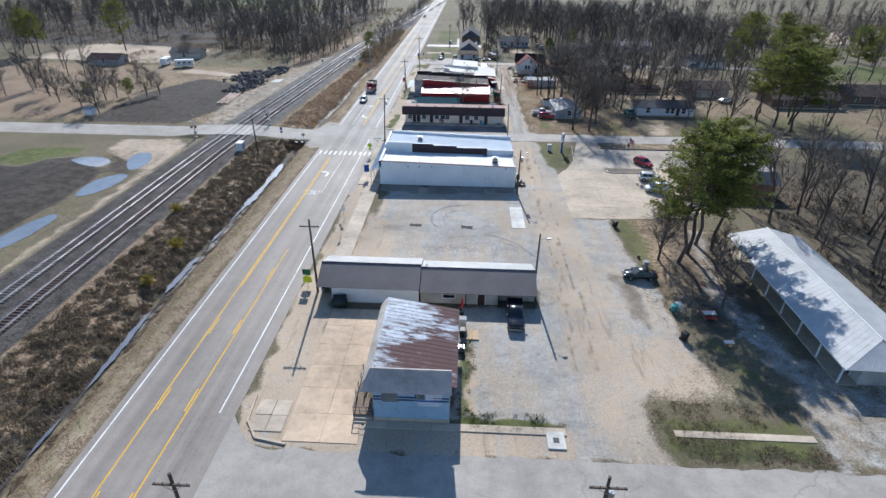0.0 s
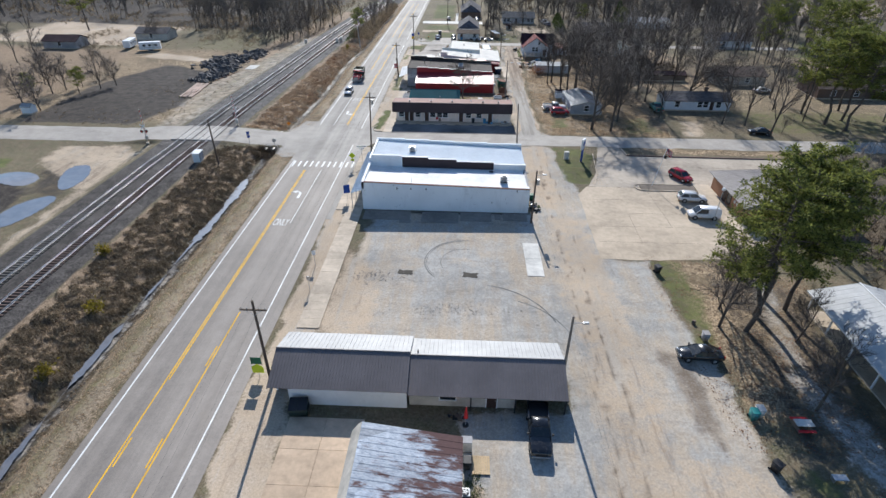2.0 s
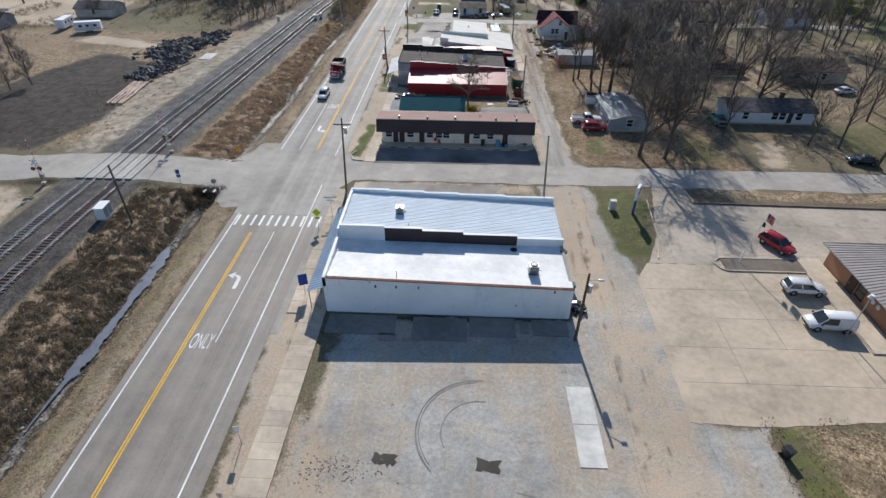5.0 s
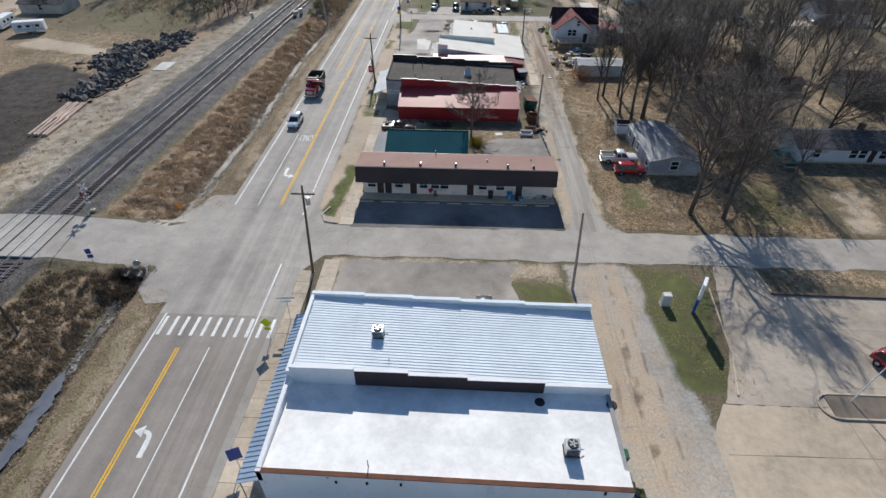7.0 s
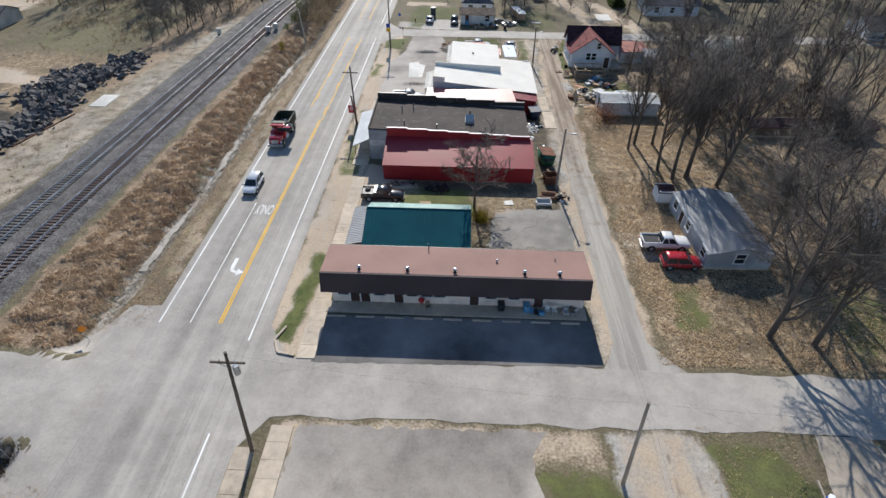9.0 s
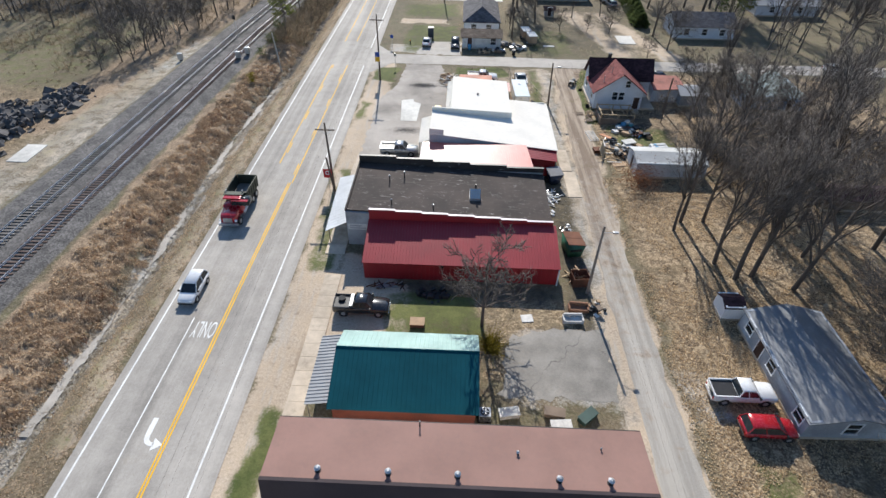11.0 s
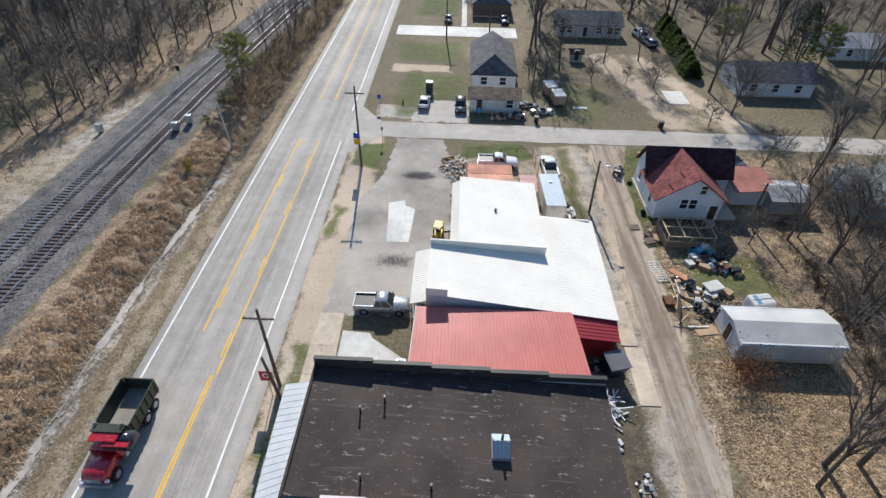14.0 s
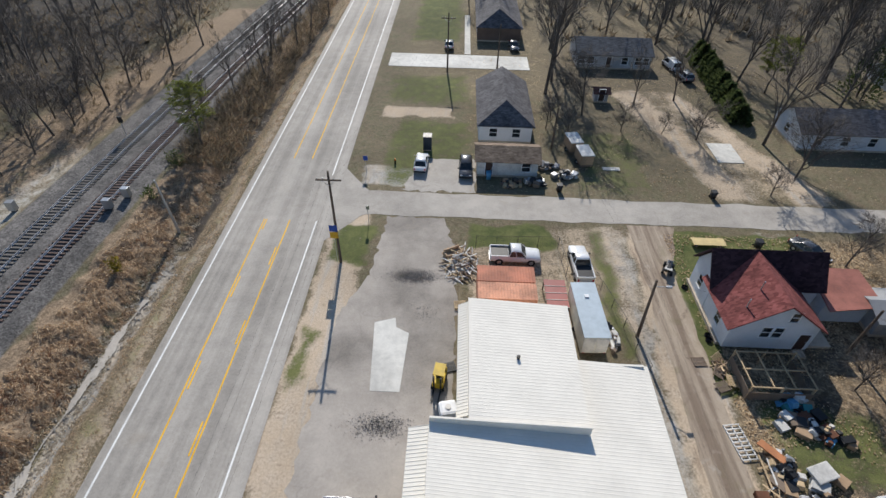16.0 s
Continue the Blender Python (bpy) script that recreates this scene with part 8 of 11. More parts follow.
def paving(name, x0, x1, y0, y1, nx, ny, h, material, label, category, jitter=0.006, gap=0.02):
    """Slabs with open joints, each a piece of its own."""
    t = tagged(new(name), label, category, "", "structure")
    t.matrix_basis = pose(0, 0, 0)
    w, l = (x1 - x0) / nx, (y1 - y0) / ny
    me = mesh_of(B(-w / 2 + gap / 2, w / 2 - gap / 2, -l / 2 + gap / 2, l / 2 - gap / 2, -0.12, 0, bevel=0.008), "paving_slab", material)
    for i in range(nx):
        for j in range(ny):
            o = new("paving_slab", me)
            o.parent = t
            o.matrix_basis = pose(x0 + (i + 0.5) * w, y0 + (j + 0.5) * l, h + random.uniform(-jitter, jitter), random.uniform(-0.15, 0.15), random.uniform(-0.15, 0.15), 0)
    return t


paving("pavement_white_shop", -19.9, -17.3, 62.5, 110.5, 1, 30, 0.12, CONC, "pale concrete pavement before the white building", "pavement")
paving("pavement_corner", -19.2, -17.3, 111.2, 120.5, 1, 6, 0.1, CONC, "pale concrete pavement at the corner", "pavement")
paving("pavement_motel", -19.0, -17.2, 127.6, 160.0, 1, 20, 0.1, CONC, "pale concrete pavement past the motel", "pavement")
paving("pavement_store", -19.8, -17.5, 163.5, 183.5, 1, 12, 0.1, CONC, "worn concrete pavement before the flat-roofed store", "pavement")
paving("shop_forecourt", -17.0, -9.9, 29.0, 50.0, 2, 6, 0.05, m_concrete("tan_forecourt", (0.56, 0.425, 0.30), 0.25), "tan concrete forecourt beside the shop", "forecourt", 0.004, 0.025)
paving("shop_walk", -9.6, 9.8, 31.0, 31.9, 9, 1, 0.1, CONC, "narrow concrete walk before the shop", "walk")
paving("corner_pavement", -20.6, -17.3, 30.0, 34.0, 2, 2, 0.09, CONC, "broken concrete corner pavement", "pavement", 0.02, 0.05)
paving("shopfront_walk", -21.6, -19.93, 91.2, 118.4, 1, 14, 0.10, CONC, "tan concrete walk in front of the white building", "pavement", 0.01, 0.03)
paving("pale_slab", 7.6, 9.9, 74.2, 82.5, 1, 2, 0.06, PALE, "pale concrete slab in the gravel lot", "slab", 0.01, 0.05)
for x0, x1, y0, y1 in ((-16.8, -9.4, 88.4, 91.3), (-11.0, -9.2, 87.6, 88.6), (-7.6, -1.8, 87.8, 91.2), (-1.5, 3.4, 88.6, 91.4), (3.9, 4.8, 89.3, 91.0), (5.2, 9.0, 89.0, 91.3)):
    slab("old_floor_slab", x0, x1, y0, y1, 0.07, m_concrete("old_floor", (0.26, 0.235, 0.205), 0.6) if "old_floor" not in bpy.data.materials else bpy.data.materials["old_floor"], "remnant concrete floor slab beside the white wall")
solo("pale_patch", P([(x, y, -0.02) for x, y in ((-14.4, 197.6), (-11.8, 197.6), (-11.5, 204.2), (-12.8, 204.9), (-13.0, 206.1), (-15.0, 205.4))], (0, 0, 0.055)), PALE, "pale concrete patch in the asphalt yard", "slab", "structure")
slab("driveway", -20.9, 6.0, 269.0, 275.5, 0.05, PALE, "pale concrete driveway"), slab("house_walk", -6.4, -5.2, 276, 300, 0.05, PALE, "pale concrete front walk")
slab("house_floor_slab", 30.5, 34.2, 238.0, 243.5, 0.08, PALE, "bare pale concrete slab among grass"), slab("walk_strip", 20.2, 33.4, 31.5, 32.3, 0.06, CONC, "old concrete walk strip on the corner")
_m = thing("manhole_slab", 8.7, 30.4, 0, "square concrete slab with iron manhole cover", "manhole")
part("slab", B(-0.85, 0.85, -1.0, 1.0, -0.1, 0.14, bevel=0.02), PALE, _m), part("cover", B(-0.28, 0.28, -0.32, 0.28, 0.142, 0.16, bevel=0.008), BLACKM, _m)


def kerb(name, pts, w, h, material, label):
    bm = bmesh.new()
    for (xa, ya), (xb, yb) in zip(pts, pts[1:]):
        a, b = Vector((xa, ya, 0)), Vector((xb, yb, 0))
        s = (b - a).normalized().cross(Vector((0, 0, 1))) * w / 2
        prism(bm, [a - s + Vector((0, 0, -0.05)), a + s + Vector((0, 0, -0.05)), b + s + Vector((0, 0, -0.05)), b - s + Vector((0, 0, -0.05))], (0, 0, h + 0.05))
    return solo(name, bm, material, label, "kerb", "structure")


kerb("kerb", [(31.4, 117.0), (70, 116.6)], 0.35, 0.22, BROWNBRICK, "low dark kerb wall along the planting strip"), kerb("kerb", [(31.4, 117.0), (31.1, 120.6)], 0.3, 0.18, CONC, "concrete kerb end")
_arc = [(30.4 + 1.3 * math.cos(a), 102.4 + 1.3 * math.sin(a)) for a in np.linspace(math.pi / 2, 1.5 * math.pi, 9)]
kerb("kerb", [(39.5, 103.7), (30.4, 103.7)] + _arc + [(39.5, 101.1)], 0.18, 0.16, CONC, "rounded concrete kerb of the parking island"), kerb("kerb", [(39.5, 101.1), (39.6, 88.0)], 0.18, 0.16, CONC, "concrete kerb along the office walk")
solo("parking_island", P([(30, 101.2, 0), (39.5, 101.2, 0), (39.5, 103.6, 0), (30, 103.6, 0)], (0, 0, 0.1)), plain("island_soil", (0.17, 0.14, 0.11), 0.9), "bare planted parking island", "island", "structure")
kerb("kerb", [(24.7, 117.5), (23.6, 108), (22.3, 103.2)], 0.15, 0.14, CONC, "concrete kerb of the sign lawn")
kerb("kerb", [(-20.9, 131.5), (-21.6, 129.8), (-20.9, 128.2), (-19.2, 127.9)], 0.2, 0.18, CONC, "curved street corner kerb"), kerb("kerb", [(-21.3, 34.5), (-21.0, 31.2), (-19.6, 29.2), (-16.5, 28.6)], 0.2, 0.16, CONC, "curved street corner kerb")
JOINT = plain("slab_joint", (0.24, 0.20, 0.155), 0.9)
for ends in ([(19.2, 97.3), (44, 97.6)], [(25.5, 92.6), (36, 92.7)], [(18.6, 88.2), (44, 88.4)], [(19, 83.6), (42, 83.7)],
             [(25.4, 92.5), (25.2, 83.6)], [(30.8, 102.0), (31.1, 88.3)], [(37.2, 102.0), (37.4, 83.8)], [(23.0, 97.4), (27.0, 97.4)]):
    kerb("concrete_joint", ends, 0.045, 0.0255, JOINT, "dark joint in the concrete lot")
kerb("concrete_joint", [(31, 104.5), (60, 104.6)], 0.05, 0.0255, plain("joint_tar", (0.27, 0.225, 0.175), 0.9), "dark joint in the concrete lot"), kerb("concrete_joint", [(27, 112), (60, 111.5)], 0.05, 0.0255, plain("joint_tar", (0.27, 0.225, 0.175), 0.9), "dark joint in the concrete lot")


# ---- utility poles and wires ----
ARMS = {}


def pole(key, x, y, h, arm=True, lean=(0, 0), lamp=False, drum=False, material=None, label="weathered timber utility pole with crossarm", arm_rz=0.0):
    t = thing("utility_pole", x, y, float(land(x, y)), label if arm else label.replace(" with crossarm", ""), "utility pole", "utility poles")
    top = Vector((lean[0], lean[1], h))
    part("pole", T((0, 0, -0.05), top, 0.17, 0.11, 10), material or POLEWOOD, t)
    ends = [top + Vector((0, 0, -0.15))]
    if arm:
        r = Matrix.Rotation(radians(arm_rz), 4, "Z")
        c = top + Vector((0, 0, -0.9))
        part("crossarm", B(-1.25, 1.25, -0.06, 0.06, -0.07, 0.07, m=Matrix.Translation(c + Vector((0, -0.17, 0))) @ r), POLEWOOD, t)
        for s in (-1.1, -0.55, 0.55, 1.1):
            p = c + r @ Vector((s, -0.17, 0.07))
            part("insulator", T(p, p + Vector((0, 0, 0.2)), 0.05, 0.035), STEEL, t)
            ends.append(p + Vector((0, 0, 0.2)))
        for s in (-1, 1):
            part("brace", T(c + r @ Vector((0.75 * s, -0.17, -0.05)), c + Vector((0, -0.12, -0.7)), 0.025, n=5), STEEL, t)
    if drum:
        part("transformer", T(top + Vector((0.35, 0, -2.3)), top + Vector((0.35, 0, -1.4)), 0.24, n=12), STEEL, t)
    if lamp:
        a = part("lamp_arm", T(top + Vector((0, 0, -0.8)), top + Vector((1.0, -0.3, -0.5)), 0.035), STEEL, t)
        part("lamp_head", B(-0.18, 0.35, -0.13, 0.13, -0.08, 0.1, bevel=0.04, m=Matrix.Translation(top + Vector((1.05, -0.32, -0.5)))), STEEL, a)
    ARMS[key] = [Vector((x, y, float(land(x, y)))) + e for e in ends]
    return t


pole("w0", -19.3, 17.6, 10.2), pole("w1", -19.9, 53.7, 10.8), pole("w2", -20.1, 118.1, 11.0, True, (0.2, 1.2), False, True), pole("w3", -21.4, 177.2, 9.3, True, (-0.3, 0.6)), pole("w4", -19.9, 213.9, 11.9), pole("w5", -9.6, 267.0, 10.6)
pole("e0", 9.4, 18.9, 10.2, True, drum=True), pole("e1", 9.2, 55.2, 9.0, False, lamp=True, material=GREYPOLE, label="weathered grey timber utility pole"), pole("e2", 9.5, 88.6, 8.6, False, (0.1, 0.4), lamp=True, drum=True), pole("e3", 9.4, 116.6, 10.0, False, (-0.4, 0.6), material=GREYPOLE, label="weathered grey timber utility pole"), pole("e4", 9.6, 158.6, 8.8, False, (0.1, 0.4), lamp=True, material=GREYPOLE, label="weathered grey timber utility pole"), pole("e5", 10.7, 204.9, 7.4, False, (-0.1, 0.4), lamp=True), pole("e6", 6.6, 240.2, 6.6, False)
pole("r0", -47.3, 107.3, 8.5, False, (-0.3, 0.4)), pole("r1", -40.2, 218.7, 7.2, False, (-0.6, 0.2), False, False, STEEL, "leaning grey metal pole with crossarm"), pole("g", -21.0, 176.0, 5.2, False, (-0.7, 0.3))
pole("h0", 30.5, 204.0, 6.0, False), pole("f1", -0.3, 268.0, 8.6, False), pole("s0", 78.5, 141, 8.2, False)


def wire(a, b, sag, r=0.0045, label="sagging black overhead wire"):
    cu = bmesh.new()
    pts = [a.lerp(b, t) + Vector((0, 0, -4 * sag * t * (1 - t))) for t in np.linspace(0, 1, 13)]
    rows = [[cu.verts.new(p + Vector((r * math.cos(k * 2.094), 0, r * math.sin(k * 2.094)) if abs((b - a).y) > abs((b - a).x) else (0, r * math.cos(k * 2.094), r * math.sin(k * 2.094)))) for k in range(3)] for p in pts]
    for u, v in zip(rows, rows[1:]):
        for k in range(3):
            cu.faces.new((u[k], u[(k + 1) % 3], v[(k + 1) % 3], v[k]))
    return solo("overhead_wire", cu, DARK, label, "wire", "", "overhead wires")


for a, b in zip(("w0", "w1", "w2", "w3", "w4"), ("w1", "w2", "w3", "w4", "w5")):
    for k in (1, 2, 3, 4):
        wire(ARMS[a][k], ARMS[b][k], 0.6)
for a, b in zip(("e0", "e1", "e2", "e3", "e4", "e5"), ("e1", "e2", "e3", "e4", "e5", "e6")):
    wire(ARMS[a][0], ARMS[b][0], 0.5, 0.005), wire(ARMS[a][0] + Vector((0, 0, -0.8)), ARMS[b][0] + Vector((0, 0, -0.8)), 0.6, 0.005)
wire(ARMS["w2"][0], ARMS["e3"][0], 0.7), wire(ARMS["e3"][0], Vector((75, 118, 8)), 1.5), wire(ARMS["e6"][0], Vector((28, 236, 5)), 0.8, 0.007), wire(ARMS["e5"][0], ARMS["h0"][0], 0.6)


# ---- road signs ----
def sign_post(name, x, y, h, plates, label, category, rz=0.0, wood=False):
    """plates: (shape, size, z, material, part label)."""
    t = thing(name, x, y, float(land(x, y)), label, category, "", rz)
    part("post", T((0, 0, 0), (0, 0, h), 0.035, n=6) if not wood else B(-0.06, 0.06, -0.06, 0.06, 0, h), STEEL if not wood else WOOD, t)
    for shape, s, z, m, lb in plates:
        if shape == "diamond":
            bm = P([(0, -0.04, z - s), (s, -0.04, z), (0, -0.04, z + s), (-s, -0.04, z)], (0, -0.012, 0))
        elif shape == "disc":
            bm = T((0, -0.05, z), (0, -0.065, z), s, n=18)
        elif shape == "octagon":
            bm = T((0, -0.05, z), (0, -0.065, z), s, n=8)
        elif shape == "pentagon":
            bm = P([(-s, -0.04, z - s), (s, -0.04, z - s), (s, -0.04, z + 0.4 * s), (0, -0.04, z + s), (-s, -0.04, z + 0.4 * s)], (0, -0.012, 0))
        else:
            bm = B(-s[0], s[0], -0.055, -0.04, z - s[1], z + s[1])
        part("plate", bm, m, t, lb)
    return t


sign_post("warning_sign", -21.5, 54.8, 2.6, (("rect", (0.55, 0.45), 2.35, SIGNG, "green sign plate"), ("pentagon", 0.6, 1.3, SIGNY, "fluorescent yellow plate")), "green and fluorescent yellow road signs on a post", "road sign")
sign_post("crossing_sign", -21.9, 107.9, 2.9, (("diamond", 0.62, 2.5, SIGNY, "fluorescent yellow diamond"), ("rect", (0.32, 0.2), 1.65, SIGNY, "small yellow plate")), "fluorescent yellow pedestrian crossing sign", "road sign")
sign_post("banner_post", -20.3, 94.4, 3.2, (("rect", (0.5, 0.75), 2.2, SIGNB, "blue banner plate"),), "blue banner on a street post", "sign", 25)
sign_post("street_sign", -20.6, 110.6, 3.4, (("rect", (0.9, 0.14), 3.25, WHITE, "white name plate"), ("rect", (0.5, 0.1), 2.8, WHITE, "white plate")), "white street name signs on a post", "road sign", 5)
sign_post("small_sign", -20.9, 75.2, 2.4, (("rect", (0.25, 0.32), 2.1, WHITE, "white plate"),), "small white road sign", "road sign"), sign_post("small_sign", -20.2, 69.6, 2.2, (("rect", (0.22, 0.3), 1.9, STEEL, "grey plate back"),), "small road sign seen from behind", "road sign", 180)
sign_post("route_sign", -44.9, 117.3, 3.0, (("rect", (0.28, 0.34), 2.7, SIGNB, "blue plate"), ("rect", (0.28, 0.24), 2.0, SIGNB, "blue plate")), "small blue road sign near the crossing", "road sign", 20), sign_post("stop_sign", -39.6, 116.9, 2.7, (("octagon", 0.42, 2.35, STEEL, "bare metal back of the plate"),), "stop sign seen from behind", "road sign", 200)
sign_post("object_marker", -40.5, 129.6, 2.3, (("diamond", 0.45, 1.9, SIGNO, "orange diamond plate"),), "orange diamond warning sign", "road sign", 30)
sign_post("route_marker", -20.15, 213.7, 5.4, (("rect", (0.42, 0.42), 5.0, SIGNB, "blue plate"), ("rect", (0.42, 0.42), 4.1, plain("sign_yellow", (0.75, 0.42, 0.02), 0.5), "yellow plate")), "blue and yellow route signs on the pole", "road sign")
_s = sign_post("shop_sign", -21.75, 176.2, 3.6, (("rect", (0.55, 0.65), 2.9, SIGNR, "red plate"),), "square red sign with round emblem by the pole", "sign")
part("emblem", T((0, -0.06, 3.0), (0, -0.075, 3.0), 0.3, n=16), WHITE, _s), part("emblem_centre", T((0, -0.076, 3.0), (0, -0.085, 3.0), 0.18, n=14), SIGNR, _s)
_s = thing("office_sign", 21.7, 113.7, 0, "tall blue and white office sign pylon with a plain emblem", "sign", "", 62)
part("pylon", B(-0.28, 0.28, -0.14, 0.14, 0, 2.6, bevel=0.02), SIGNB, _s), part("panel", B(-0.95, 0.55, -0.16, 0.16, 2.6, 4.6, bevel=0.03), WHITE, _s), part("band", B(0.3, 0.56, -0.17, 0.17, 2.58, 4.3), SIGNB, _s)
part("emblem", P([(-0.7, -0.17, 3.3), (0.1, -0.17, 3.3), (0.25, -0.17, 4.1), (-0.5, -0.17, 4.1)], (0, -0.01, 0)), SIGNB, _s), part("emblem", P([(0.7, 0.17, 3.3), (-0.1, 0.17, 3.3), (-0.25, 0.17, 4.1), (0.5, 0.17, 4.1)], (0, 0.01, 0)), SIGNB, _s)
_s = thing("collection_box", 19.0, 114.8, 0, "pale grey metal box on the sign lawn", "box")
part("body", B(-0.45, 0.45, -0.35, 0.35, 0.1, 1.5, bevel=0.06), DIRTYWHITE, _s), part("base", B(-0.5, 0.5, -0.4, 0.4, 0, 0.099), CONC, _s)
_s = thing("flagpole", 32.2, 103.0, 0.1, "white flagpole with striped flag and dark pennant", "flagpole")
part("pole", T((0, 0, 0), (1.2, 0.2, 7.2), 0.06, 0.035), WHITE, _s)
for k in range(7):
    part("flag_stripe", P([(1.22, 0.2, 7.0 - 0.15 * k), (1.22, 0.2, 6.85 - 0.15 * k), (1.75, 0.35, 6.5 - 0.15 * k), (2.2, 0.15, 6.15 - 0.15 * k), (2.2, 0.15, 6.3 - 0.15 * k), (1.75, 0.35, 6.65 - 0.15 * k)], (0, 0.015, 0)), SIGNR if k % 2 == 0 else WHITE, _s)
part("flag_canton", P([(1.22, 0.18, 7.0), (1.22, 0.18, 6.45), (1.6, 0.28, 6.2), (1.6, 0.28, 6.75)], (0, -0.012, 0)), NAVY, _s), part("pennant", P([(1.0, 0.2, 5.9), (0.95, 0.2, 5.2), (1.5, 0.3, 4.9), (1.45, 0.3, 5.5)], (0, 0.015, 0)), DARK, _s)
_s = thing("lot_lamp", 38.0, 90.3, 0, "slender parking lot lamp with round head", "street lamp")
part("pole", T((0, 0, 0), (0, 0, 5.6), 0.07, 0.05), STEEL, _s), part("head", T((0, 0, 5.6), (0, 0, 5.95), 0.3, 0.2, 14), WHITE, _s)

# ---- vehicles ----
def loft(sections):
    """A hull through cross-sections; each is a list of (x, y, z) of equal length, closed along the bottom."""
    bm = bmesh.new()
    rows = [[bm.verts.new(p) for p in s] for s in sections]
    n = len(rows[0])
    for a, b in zip(rows, rows[1:]):
        for i in range(n):
            bm.faces.new((a[i], a[(i + 1) % n], b[(i + 1) % n], b[i]))
    bm.faces.new(rows[0][::-1]), bm.faces.new(rows[-1])
    bmesh.ops.recalc_face_normals(bm, faces=bm.faces)
    for f in bm.faces:
        f.smooth = True
    return bm


def ring(x, w, z0, z1, tuck=0.12):
    """A body section at x (front is +x): half width w, from z0 to z1."""
    return [(x, -w + 0.08, z0), (x, w - 0.08, z0), (x, w, z0 + 0.18), (x, w, z1 - tuck), (x, w - tuck * 0.8, z1), (x, -w + tuck * 0.8, z1), (x, -w, z1 - tuck), (x, -w, z0 + 0.18)]


def wheel(t, x, y, r, w=0.24):
    s = 1 if y > 0 else -1
    bm = bmesh.new()
    tube(bm, (x, y - w / 2, r), (x, y + w / 2, r), r, r, 18)
    bmesh.ops.bevel(bm, geom=[e for e in bm.edges if e.calc_face_angle(0) > 1.2], offset=0.04, segments=2, affect="EDGES")
    ty = part("wheel", bm, TYRE, t)
    bm = bmesh.new()
    tube(bm, (x, y + s * (w / 2 - 0.01), r), (x, y + s * (w / 2 + 0.012), r), r * 0.62, r * 0.52, 16)
    part("rim", bm, STEEL, ty)


